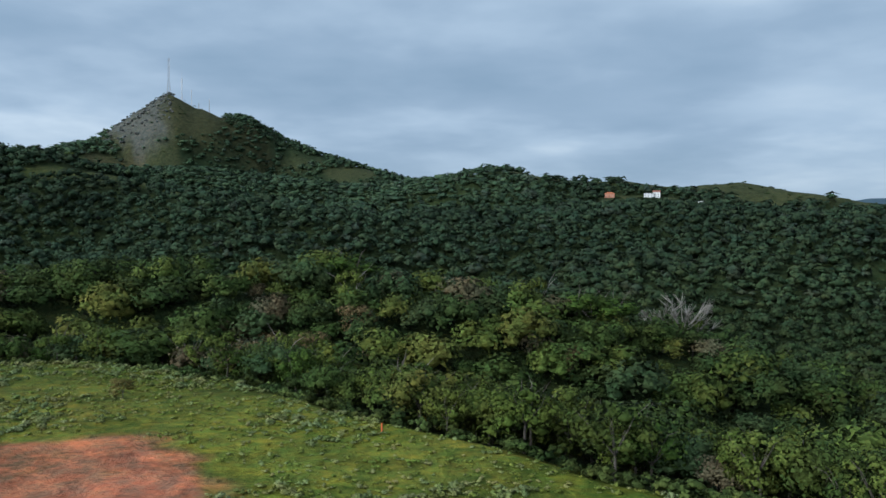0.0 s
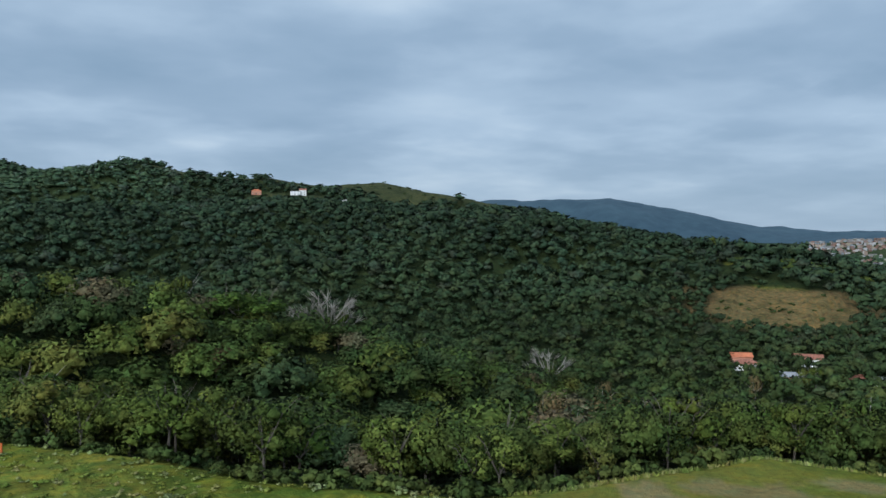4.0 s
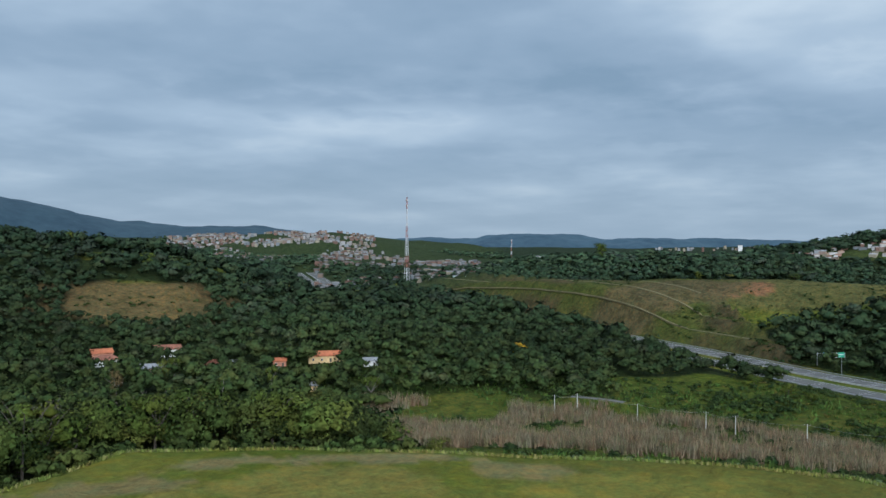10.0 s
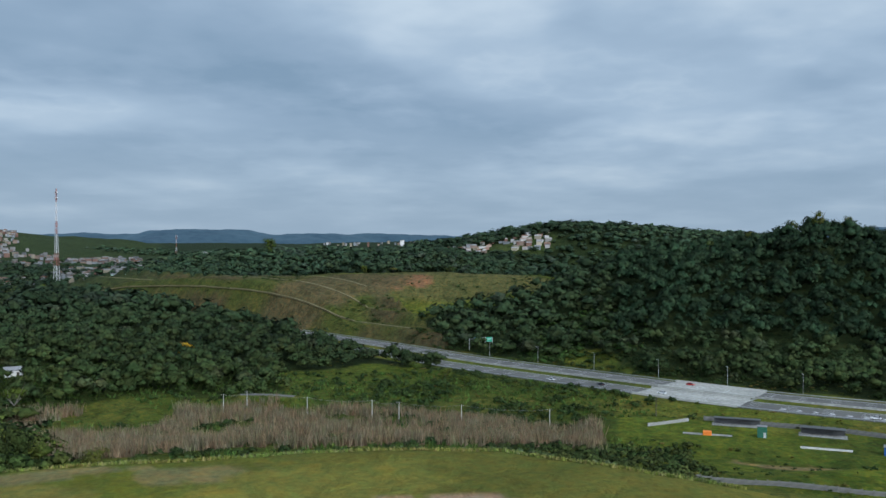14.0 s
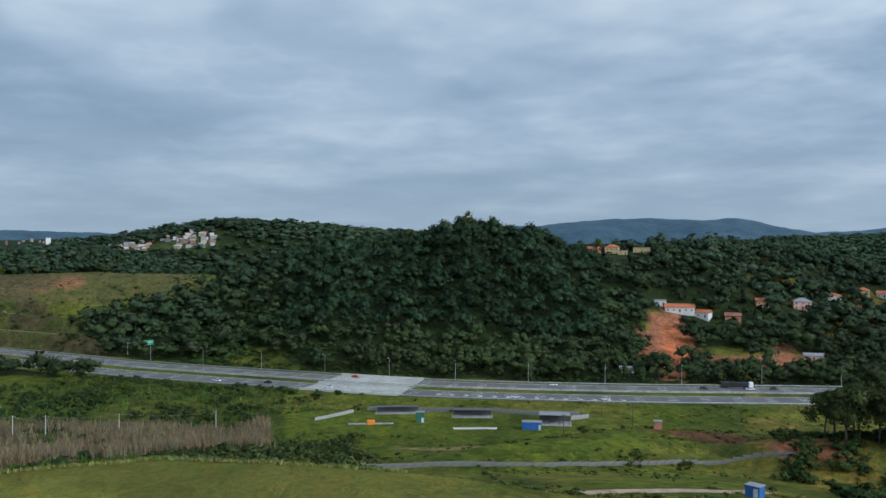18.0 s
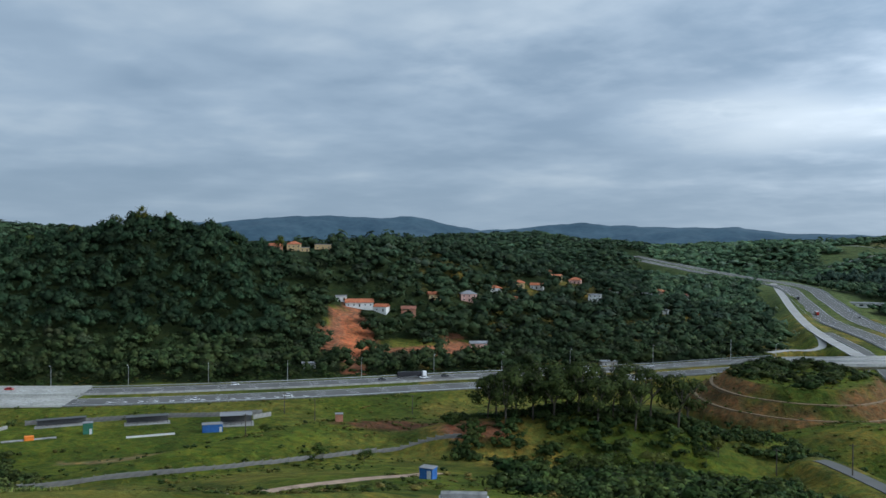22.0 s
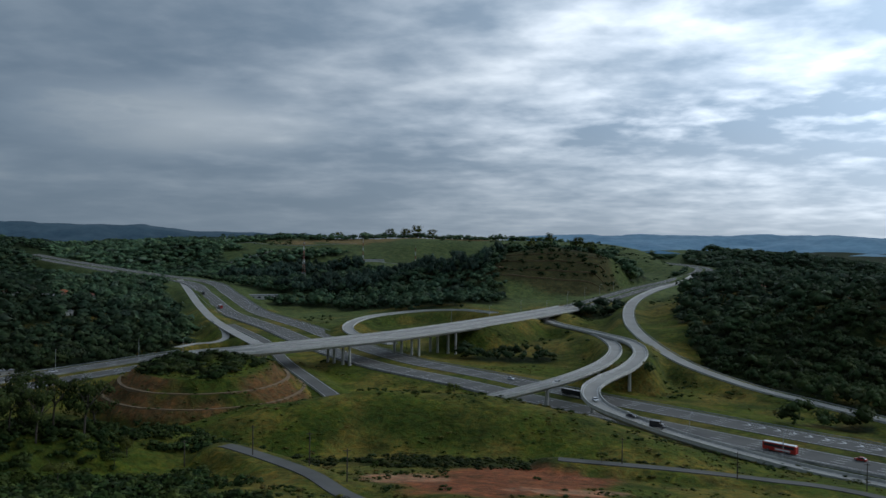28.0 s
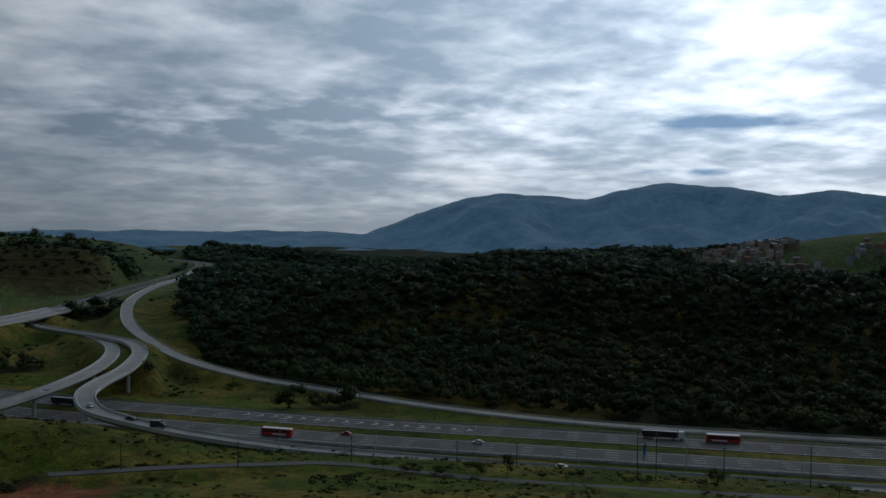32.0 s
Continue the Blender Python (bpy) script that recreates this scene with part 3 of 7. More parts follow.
# houses: azimuth, distance, turn to the sight line, length, depth, height of the walls, wall, roof, form
HOMES = [
    (-42.9, 494, 12, 13, 9, 3.6, "white", "old", "hip"), (-42.6, 508, 12, 11, 8, 4.5, "brick", "tile", "gable"), (-46.5, 516, 8, 15, 9, 4.2, "white", "old", "gable"), (-45.3, 470, 0, 16, 8, 3.0, "brick", "grey", "gable"), (-50.6, 474, -10, 9, 7, 4.5, "white", "grey", "flat"),
    (-49.2, 478, 15, 8, 7, 3.0, "brick", "old", "gable"), (-56.6, 480, 5, 19, 9, 3.4, "ochre", "tile", "gable"), (-55.5, 428, 20, 7, 6, 2.8, "ochre", "grey", "gable"), (-59.6, 470, 0, 8, 6, 3.0, "white", "grey", "gable"), (-53.6, 476, 0, 7, 6, 3.0, "brick", "tile", "gable"),
    (-123.9, 652, 4, 21, 10, 3.2, "white", "tile", "gable"), (-122.7, 655, 4, 8, 7, 3.4, "white", "grey", "flat"), (-125.4, 650, -20, 10, 8, 3.6, "white", "tile", "gable"), (-131.2, 705, 10, 13, 10, 6.0, "pink", "grey", "hip"), (-127.2, 655, 0, 11, 8, 4.0, "brick", "old", "gable"),
    (-134.6, 790, 0, 10, 9, 3.5, "ochre", "tile", "hip"), (-137.0, 840, 10, 12, 9, 3.5, "ochre", "tile", "gable"), (-138.3, 850, -5, 12, 9, 3.5, "pink", "tile", "hip"), (-139.6, 800, 0, 12, 9, 6.0, "white", "grey", "flat"), (-134.2, 745, 0, 8, 7, 3.5, "ochre", "tile", "gable"),
    (-142.2, 960, 0, 17, 10, 4.5, "white", "tile", "hip"), (-143.0, 880, 0, 12, 9, 4.0, "white", "grey", "gable"), (-145.3, 940, 0, 16, 9, 4.0, "white", "old", "gable"), (-144.0, 800, 10, 9, 8, 4.0, "white", "grey", "flat"), (-131.9, 602, 10, 12, 6, 3.0, "pink", "grey", "gable"),
    (-120.6, 512, 0, 8, 6, 3.0, "white", "grey", "flat"), (-118.4, 770, 10, 11, 9, 6.0, "brick", "tile", "gable"), (-119.6, 772, -5, 12, 9, 6.5, "ochre", "tile", "hip"), (-120.3, 755, 0, 8, 7, 3.5, "ochre", "grey", "flat"), (-121.5, 780, 0, 15, 9, 4.5, "ochre", "grey", "flat"),
    (-133.0, 760, 5, 11, 8, 3.4, "white", "tile", "hip"), (-135.8, 800, -8, 12, 8, 3.4, "white", "tile", "gable"), (-136.4, 870, 0, 11, 8, 3.4, "ochre", "tile", "hip"), (-140.9, 860, 6, 12, 8, 3.5, "white", "tile", "gable"), (-141.6, 900, 0, 11, 8, 3.5, "white", "old", "hip"), (-128.9, 690, 12, 10, 8, 3.4, "ochre", "tile", "gable"), (-143.8, 930, 0, 12, 9, 4.0, "pink", "tile", "hip"), (-116.9, 775, 0, 12, 8, 4.0, "white", "tile", "gable"),
    (-140.5, 552, 20, 10, 6, 3.2, "white", "grey", "flat"), (-13.5, 1235, 0, 13, 9, 5.5, "white", "grey", "flat"), (-14.0, 1240, 0, 10, 9, 7.5, "white", "old", "gable"), (-11.0, 1230, 0, 14, 9, 5.0, "brick", "tile", "hip"), (-16.8, 1222, 0, 9, 8, 6.0, "white", "grey", "flat"),
    (27.3, 742, 0, 9, 7, 3.5, "white", "old", "gable"), (-63.6, 905, 0, 26, 14, 5.0, "brick", "tile", "gable"), (-190.4, 860, 0, 16, 9, 5.5, "white", "grey", "flat"), (-188.4, 870, 0, 14, 9, 3.5, "brick", "old", "gable"), (-186.8, 900, 10, 14, 9, 7.0, "white", "grey", "flat"),
    (-204.5, 815, 0, 14, 8, 5.0, "white", "old", "gable"), (-208.8, 820, 0, 12, 8, 5.0, "ochre", "grey", "gable"), (-211.5, 815, 0, 12, 8, 5.0, "white", "grey", "flat"), (-217.8, 830, 0, 14, 9, 6.0, "ochre", "grey", "flat"), (-219.4, 830, 10, 18, 9, 5.0, "white", "old", "gable"),
    (-220.9, 828, 0, 13, 9, 6.0, "white", "grey", "flat"), (-223.5, 832, 0, 12, 9, 7.5, "brick", "grey", "flat"),
]


def road_clear(x, y):
    """How far the nearest road bed is."""
    best = np.full(np.shape(x), 1e9)
    for line, half, bank in BEDS:
        d, _ = along(x, y, line[::2])
        best = np.minimum(best, d - half)
    return best


def woods(x, y, lots=True):
    """0 to 1: how densely trees stand."""
    x, y = np.asarray(x, float), np.asarray(y, float)
    r = np.hypot(x, y)
    az = np.degrees(np.arctan2(-x, y))
    az = np.where(az > 75, az - 360, az)
    az = az + 2.5 * fbm(x, y, 70, 3, 91.0)
    r = r * (1 + 0.08 * fbm(x, y, 80, 3, 92.0))
    clear = road_clear(x, y)
    f = np.ones(np.shape(x))
    # open hilltop and the slopes towards the junction
    f *= smooth(2, 10, outside(x, y, TOP) - 3 * fbm(x, y, 25, 2, 8.0))
    f *= 1 - ((az < -59) & (az > -97) & (r < np.where(az > -75, 412, 520)))
    f *= 1 - ((az <= -97) & (az > -141) & (r < 480))
    village = (az > -153) & (r > 540) & (clear > 20)
    f *= 1 - ((az <= -141) & (az > -184) & ~village & (r < 4000)) * 1.0
    f *= 1 - ((az <= -184) & (r < 392))
    f *= smooth(3, 9, clear)
    # the wooded hill stands behind the western ramp
    ea, er = azimuth(RAMP_E[:, 0], RAMP_E[:, 1]), np.hypot(RAMP_E[:, 0], RAMP_E[:, 1])
    by = np.argsort(ea)
    f *= 1 - ((az <= -184) & (r < np.interp(az, ea[by], er[by])))
    f = np.where(cutting(x, y)[0] > 24, 0.0, f)
    f *= 1 - 0.70 * ((az > -67) & (az < -48) & (r > np.where(az < -56, 1180, 1900)))
    # woods and thickets standing apart
    for az0, d, rx, ry, turn, seed in ((-164, 1010, 150, 45, -15, 21), (-170, 1150, 70, 40, 0, 22), (-158, 1250, 170, 50, 20, 23), (-172, 590, 38, 16, -15, 24), (-178.5, 800, 30, 22, 0, 25), (-163, 640, 20, 8, 0, 26), (-150, 1750, 330, 70, 30, 27), (-177.5, 1190, 60, 45, 0, 28),
                                       (-189, 1880, 190, 110, 0, 29), (-182, 1900, 90, 60, 0, 30), (-194, 425, 40, 9, 30, 31), (-181, 470, 16, 6, 0, 32), (-168, 1830, 330, 26, 10, 33), (-176, 1600, 120, 40, 0, 34), (-155, 1500, 200, 40, 30, 35), (-163, 1150, 130, 60, 0, 61), (-167, 1010, 90, 150, 0, 64), (-179, 1185, 75, 36, 0, 65), (-175, 1165, 36, 22, 0, 66), (-170, 1080, 40, 30, 0, 62), (-157, 1330, 120, 50, 0, 63)):
        f = np.maximum(f, blob(x, y, az0, d, rx, ry, turn, seed) * smooth(3, 9, clear))
    # clearings
    for az0, d, rx, ry, turn, seed in ((-45.6, 630, 47, 46, 0, 1), (-46.6, 765, 75, 24, 20, 2), (-11, 1390, 190, 70, 10, 3), (-21, 1380, 280, 90, 10, 4), (22, 1020, 90, 30, 20, 5), (17, 1000, 70, 30, 0, 6), (-3, 1480, 90, 45, 0, 7), (26.6, 690, 13, 45, 0, 8),
                                       (19.2, 2060, 95, 120, 10, 9), (16.6, 2040, 90, 120, 10, 50), (6.3, 1930, 70, 45, -25, 51), (3.9, 1700, 50, 75, -20, 52), (18.4, 1880, 75, 45, -30, 53), (21.3, 1890, 60, 45, 0, 54), (9.4, 2030, 60, 30, 0, 55), (-56.2, 1120, 55, 170, 0, 56), (-13.6, 1195, 85, 55, 0, 57), (-80, 770, 150, 75, -8, 10), (-90, 770, 70, 70, 0, 11), (-56, 2350, 420, 230, -30, 12), (-66, 1900, 400, 250, -30, 13), (-97, 520, 45, 18, -60, 14), (-216, 1200, 260, 120, 40, 15), (-123.3, 590, 17, 52, 0, 16), (-123.6, 522, 6, 45, 0, 45), (-130.6, 590, 18, 34, 0, 46), (-127.2, 585, 20, 26, 0, 47),
                                       (-90, 1378, 95, 36, 0, 48), (-226, 1400, 260, 150, 40, 17), (-57, 900, 90, 45, 30, 18), (-188, 1000, 150, 60, 0, 19)):
        f *= 1 - blob(x, y, az0, d, rx, ry, turn, seed)
    for az0, d, _, length, *_ in HOMES if lots else ():
        m, _ = along(x, y, [spot(az0, d), spot(az0, d - (14 if d < 560 else 60 if d > 1000 or az0 < -184 or -122 < az0 < -116 else 17))])
        f = np.where(m < length * 0.5 + (0.8 if d < 560 else 1.5), 0.0, f)
    return f


def cover(x, y, z, slope):
    r = np.hypot(x, y)
    az = np.degrees(np.arctan2(-x, y))
    az = np.where(az > 75, az - 360, az)
    def lay(col, f, paint):
        return col + (np.asarray(paint) - col) * np.asarray(f)[..., None]
    col = np.broadcast_to(np.asarray(GRASS), (*np.shape(x), 3)).copy()
    col = lay(col, smooth(-0.1, 0.35, fbm(x, y, 60, 4, 60.0)) * 0.8, GRASS_DRY)
    col = lay(col, smooth(0.0, 0.4, fbm(x, y, 35, 4, 63.0)) * 0.6, GRASS_DARK)
    col = lay(col, smooth(0.28, 0.5, slope) * (r < 700) * 0.6, GRASS_DARK)
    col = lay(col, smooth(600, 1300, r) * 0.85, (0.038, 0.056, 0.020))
    # far southern fields laid paler, haze painted into their cover
    col = lay(col, smooth(700, 900, r) * (az < -143) * (0.45 + 0.5 * fbm(x, y, 160, 4, 140.0)), (0.12, 0.155, 0.065))
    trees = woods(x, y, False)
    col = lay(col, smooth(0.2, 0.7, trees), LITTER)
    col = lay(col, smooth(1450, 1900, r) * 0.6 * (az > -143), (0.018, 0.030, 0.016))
    col = lay(col, (az < -54) * (az > -98) * smooth(270, 300, r) * (1 - smooth(480, 540, r)) * 0.6, GRASS_DARK)
    d, _ = cutting(x, y)
    s = (d - 20) / 22
    col = lay(col, smooth(24, 30, d) * 0.65, (0.055, 0.06, 0.02))
    face = smooth(0.3, 0.45, s - np.floor(s)) * (d > 28) * (d < 104)
    col = lay(col, face * smooth(-0.5, 0.15, fbm(x, y, 40, 4, 135.0)) * 0.85, (0.072, 0.054, 0.030))
    col = lay(col, smooth(900, 1100, r) * (az > -32) * (trees < 0.3) * 0.9, (0.038, 0.043, 0.020))
    south = (az < -128) * (r < 900)
    col = lay(col, south * smooth(0.02, 0.3, fbm(x, y, 28, 5, 136.0)) * 0.6, (0.20, 0.145, 0.035))
    col = lay(col, south * smooth(0.05, 0.35, fbm(x, y, 14, 4, 137.0)) * 0.3, (0.030, 0.044, 0.011))
    col = lay(col, (az < -47) * (az > -68) * smooth(950, 1100, r) * 0.85, (0.030, 0.044, 0.018))
    ring = mound_ring(x, y)
    cut = smooth(0.6, 0.66, ring) * (1 - smooth(1.0, 1.06, ring)) * smooth(-0.35, 0.1, fbm(x, y, 16, 3, 134.0))
    col = lay(col, cut * 0.9, (0.145, 0.075, 0.035))
    col = lay(col, (outside(x, y, TOP) < 0.5) * (az < -30) * smooth(-0.5, 0.4, fbm(x, y, 30, 3, 138.0)) * 0.6, (0.145, 0.132, 0.028))
    col = lay(col, (outside(x, y, TOP) < 0.5) * (az > -32) * smooth(-0.4, 0.2, fbm(x, y, 24, 3, 144.0)) * 0.7, (0.125, 0.135, 0.024))
    col = lay(col, blob(x, y, -170, 271, 62, 13, 0, 139, 0.5) * 0.75, (0.032, 0.040, 0.012))
    for az0, d, rx, ry, turn, seed, paint in ((30, 98, 25, 17, 0, 1, SOIL_RED), (22, 84, 9, 17, -20, 29, SOIL_RED), (-45.4, 632, 68, 60, 0, 2, (0.11, 0.077, 0.036)), (-172.3, 222, 36, 36, 0, 4, (0.245, 0.085, 0.045)), (-166, 226, 12, 12, 0, 30, (0.38, 0.20, 0.12)), (-176.5, 208, 15, 6, 30, 32, (0.36, 0.19, 0.12)), (-123.6, 528, 6, 42, 0, 112, SOIL_RED), (-123.3, 592, 17, 50, 0, 5, SOIL_RED), (-132, 312, 22, 7, 0, 6, SOIL_RED), (-127.3, 274, 26, 7, 0, 26, (0.12, 0.05, 0.03)), (-131.2, 257, 10, 7, 0, 33, SOIL_RED),
                                             (-88.5, 775, 85, 80, 0, 31, (0.085, 0.080, 0.030)), (-84, 780, 30, 20, 0, 7, (0.2, 0.1, 0.055)), (-130.6, 595, 14, 26, 0, 8, SOIL_RED), (-165, 1800, 260, 60, 20, 9, STUBBLE), (-43, 94, 7, 3, 0, 10, (0.155, 0.13, 0.056)), (-50, 101, 9, 2.5, 0, 38, (0.17, 0.14, 0.062)), (-60, 101, 12, 2.2, 0, 39, (0.17, 0.14, 0.062)), (-70, 97, 7, 3, 0, 40, (0.155, 0.13, 0.056)), (-38, 86, 3, 9, 25, 41, (0.20, 0.155, 0.07)), (-56, 90, 14, 7, 0, 42, (0.16, 0.14, 0.035)), (-80, 92, 14, 6, 0, 43, (0.15, 0.14, 0.03)), (-86.5, 84, 8, 2.6, 0, 11, (0.30, 0.19, 0.125)), (-123.8, 585, 10, 40, 0, 112, (0.42, 0.13, 0.06)),
                                             (17.5, 2030, 170, 130, 0, 27, (0.044, 0.045, 0.022)), (19.7, 2060, 62, 130, 8, 14, ROCK), (21.3, 1890, 60, 45, 0, 28, (0.06, 0.052, 0.026)), (-128, 575, 26, 14, 0, 15, SOIL_RED), (-174.5, 1070, 120, 70, 0, 64, (0.058, 0.052, 0.022)), (-76, 775, 120, 34, 8, 16, (0.085, 0.068, 0.034)), (-112, 300, 40, 6, 0, 17, STUBBLE)):
        col = lay(col, blob(x, y, az0, d, rx, ry, turn, 80 + seed, 0.75) * 0.92, paint)
    return col


def sheet(name, az0, az1, daz, radii, zfun, mat, closed=False):
    """A piece of ground on a fan of rays and rings."""
    azs = np.arange(az0, az1 + (0 if closed else daz * 0.5), daz) if np.isscalar(daz) else daz
    a = np.radians(azs)[:, None]
    r = np.asarray(radii, float)[None, :]
    x, y = -r * np.sin(a), r * np.cos(a)
    z = zfun(x, y)
    na, nr = x.shape
    co = np.stack([x, y, z], -1).reshape(-1, 3)
    i = np.arange(na if closed else na - 1)[:, None]
    j = np.arange(nr - 1)[None, :]
    i2 = (i + 1) % na
    quads = np.stack([i * nr + j, i * nr + j + 1, i2 * nr + j + 1, i2 * nr + j], -1).reshape(-1, 4)
    if azs[1] < azs[0]:
        quads = quads[:, ::-1]
    ob = new(name, mesh_from(name, co, quads, mat))
    ob.data.polygons.foreach_set("use_smooth", np.ones(len(quads), bool))
    return ob, x, y, z


def mesh_from(name, co, faces, mat):
    """A mesh from an array of places and an array of faces with equally many corners."""
    me = bpy.data.meshes.new(name)
    co, faces = np.asarray(co, np.float32), np.asarray(faces, np.int32)
    k = faces.shape[1]
    me.vertices.add(len(co))
    me.vertices.foreach_set("co", co.ravel())
    me.loops.add(faces.size)
    me.loops.foreach_set("vertex_index", np.ascontiguousarray(faces).ravel())
    me.polygons.add(len(faces))
    me.polygons.foreach_set("loop_start", np.arange(len(faces), dtype=np.int32) * k)
    me.polygons.foreach_set("use_smooth", np.zeros(len(faces), bool))
    me.update(calc_edges=True)
    if mat:
        me.materials.append(mat)
    return me


def colour_points(me, name, rgb):
    attr = me.attributes.new(name, "FLOAT_COLOR", "POINT")
    attr.data.foreach_set("color", np.c_[rgb, np.ones(len(rgb))].astype(np.float32).ravel())


azs = np.concatenate([np.arange(33, -233, -0.4), np.arange(-233, -326, -1.5)])
radii = np.concatenate([[0.0, 20, 40], np.arange(56, 126, 1.6), np.arange(127, 620, 4.3), np.arange(622, 900, 4.6), np.geomspace(905, 1700, 46), np.geomspace(1725, 4950, 42)])
ground, gx, gy, gz = sheet("ground", 0, 0, azs, radii, height, GROUND, closed=True)
dz = np.gradient(gz, axis=1) / np.gradient(radii)[None, :]
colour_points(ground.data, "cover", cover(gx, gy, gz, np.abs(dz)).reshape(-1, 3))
mown = ((outside(gx, gy, TOP) < 0.5) & (azimuth(gx, gy) < -30) & (azimuth(gx, gy) > -112)).reshape(-1, 1) * np.ones((1, 3))
colour_points(ground.data, "mown", mown)
tagged(ground, "green hilly ground of meadows, red soil and woodland floor", "ground", kind="structure")


def far_range(name, rows, w, label, seed):
    """A wooded range on the horizon."""
    line = crest(rows)
    lo, hi = min(r[0] for r in rows) - 4, max(r[0] for r in rows) + 4
    dist = rows[len(rows) // 2][1]
    def zfun(x, y):
        d, (zc,) = along(x, y, line)
        wob = 1 + 0.7 * fbm(x, y, 500, 4, seed)
        return 25 + (zc - 25) * np.exp(-((d * wob / w) ** 2)) + (30 * fbm(x, y, 420, 3, seed + 7) * np.clip(d / w, 0, 1) + 13 * fbm(x, y, 110, 3, seed + 5)) * (d < 2.5 * w)
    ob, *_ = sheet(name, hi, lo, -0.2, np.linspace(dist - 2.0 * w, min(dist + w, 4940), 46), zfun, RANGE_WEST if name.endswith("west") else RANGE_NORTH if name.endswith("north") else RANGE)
    return tagged(ob, label, "mountain range", kind="structure")


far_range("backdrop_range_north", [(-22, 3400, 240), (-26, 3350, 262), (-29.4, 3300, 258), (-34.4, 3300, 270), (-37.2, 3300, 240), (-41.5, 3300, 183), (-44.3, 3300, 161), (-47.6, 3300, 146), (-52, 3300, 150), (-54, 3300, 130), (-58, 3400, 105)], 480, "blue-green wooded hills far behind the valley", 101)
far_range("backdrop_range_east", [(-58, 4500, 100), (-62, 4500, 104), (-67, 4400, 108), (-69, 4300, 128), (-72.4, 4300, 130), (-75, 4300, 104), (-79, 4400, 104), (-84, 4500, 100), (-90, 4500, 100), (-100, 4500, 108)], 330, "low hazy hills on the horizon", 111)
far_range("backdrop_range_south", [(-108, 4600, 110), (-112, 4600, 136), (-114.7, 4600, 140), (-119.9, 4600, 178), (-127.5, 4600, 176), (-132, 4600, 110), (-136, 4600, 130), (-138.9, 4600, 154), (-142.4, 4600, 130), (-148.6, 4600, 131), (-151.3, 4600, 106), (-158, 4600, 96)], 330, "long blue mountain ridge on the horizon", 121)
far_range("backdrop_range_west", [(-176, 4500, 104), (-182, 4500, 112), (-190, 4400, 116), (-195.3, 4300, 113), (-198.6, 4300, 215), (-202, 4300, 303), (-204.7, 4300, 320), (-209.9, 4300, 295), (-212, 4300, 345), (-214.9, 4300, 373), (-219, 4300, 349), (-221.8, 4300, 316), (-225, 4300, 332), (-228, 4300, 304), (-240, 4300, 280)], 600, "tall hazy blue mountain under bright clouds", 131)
# ---- roads ----
def offset_line(line, off):
    """The line moved sideways, to the right of its run."""
    line = np.asarray(line, float)
    t = np.gradient(line[:, :2], axis=0)
    t /= np.linalg.norm(t, axis=1, keepdims=True) + 1e-9
    off = np.broadcast_to(off, len(line))
    out = line.copy()
    out[:, 0] += t[:, 1] * off
    out[:, 1] -= t[:, 0] * off
    return out


def ribbon(name, line, profile, mat, parent=None):
    """A strip that runs along a line with a cross-section of (sideways, up) corners, closed all round."""
    rows = [offset_line(line, s) + (0, 0, h) for s, h in profile]
    n, k = len(line), len(profile)
    co = np.stack(rows, 1).reshape(-1, 3)
    i, j = np.arange(n - 1)[:, None], np.arange(k)[None, :]
    j2 = (j + 1) % k
    quads = np.stack([i * k + j, i * k + j2, (i + 1) * k + j2, (i + 1) * k + j], -1).reshape(-1, 4)
    ob = new(name, mesh_from(name, co, quads, mat))
    if parent:
        ob.parent = parent
    return ob


def slab(lo, hi, top=0.0, bottom=-0.5):
    return [(lo, bottom), (hi, bottom), (hi, top), (lo, top)]


def kerb_wall(at, h=0.85):
    return [(at - 0.3, -0.1), (at + 0.3, -0.1), (at + 0.12, h), (at - 0.12, h)]


def dashes(name, line, offs, every, length, width, parent, lift=0.02):
    """Painted dashes along a line, at several offsets, as one mesh."""
    line = np.asarray(line, float)
    run = np.concatenate([[0], np.cumsum(np.linalg.norm(np.diff(line, axis=0), axis=1))])
    starts = np.arange(0, run[-1] - length, every)
    co, quads = [], []
    for off in offs:
        for s0 in starts:
            base = len(co)
            for s in (s0, s0 + length):
                p = np.array([np.interp(s, run, line[:, i]) for i in range(3)])
                q = np.array([np.interp(min(s + 1, run[-1]), run, line[:, i]) for i in range(3)])
                t = (q - p)[:2]
                t /= np.hypot(*t) + 1e-9
                for w in (off - width / 2, off + width / 2):
                    co.append((p[0] + t[1] * w, p[1] - t[0] * w, p[2] + lift))
            quads.append((base, base + 1, base + 3, base + 2))
    ob = new(name, mesh_from(name, co, quads, PAINT))
    ob.parent = parent
    return tagged(ob, kind="stuff")


def stripe(line, at, width, parent, lift=0.015):
    return ribbon("edge_line", line, [(at - width / 2, lift - 0.01), (at + width / 2, lift - 0.01), (at + width / 2, lift), (at - width / 2, lift)], PAINT, parent)


def highway(name, line, lanes, inner, label, far_ends=()):
    road = tagged(new(name), label, "road", kind="structure")
    width = 3.6 * lanes + 4.6
    for side in (-1, 1):
        lo, hi = sorted((side * inner, side * (inner + width)))
        ribbon("carriageway", line, slab(lo, hi), ASPHALT, road)
        dashes("lane_marks", line, [side * (inner + 1.2 + 3.6 * i) for i in range(1, lanes)], 16, 5, 0.3, road)
        stripe(line, side * (inner + 0.9), 0.3, road)
        stripe(line, side * (inner + 1.5 + 3.6 * lanes), 0.3, road)
    return road


cut = CLIMB + 1
highway("road_a", ROAD_A[:cut], 4, 5.0, "grey asphalt dual highway with white lane marks")
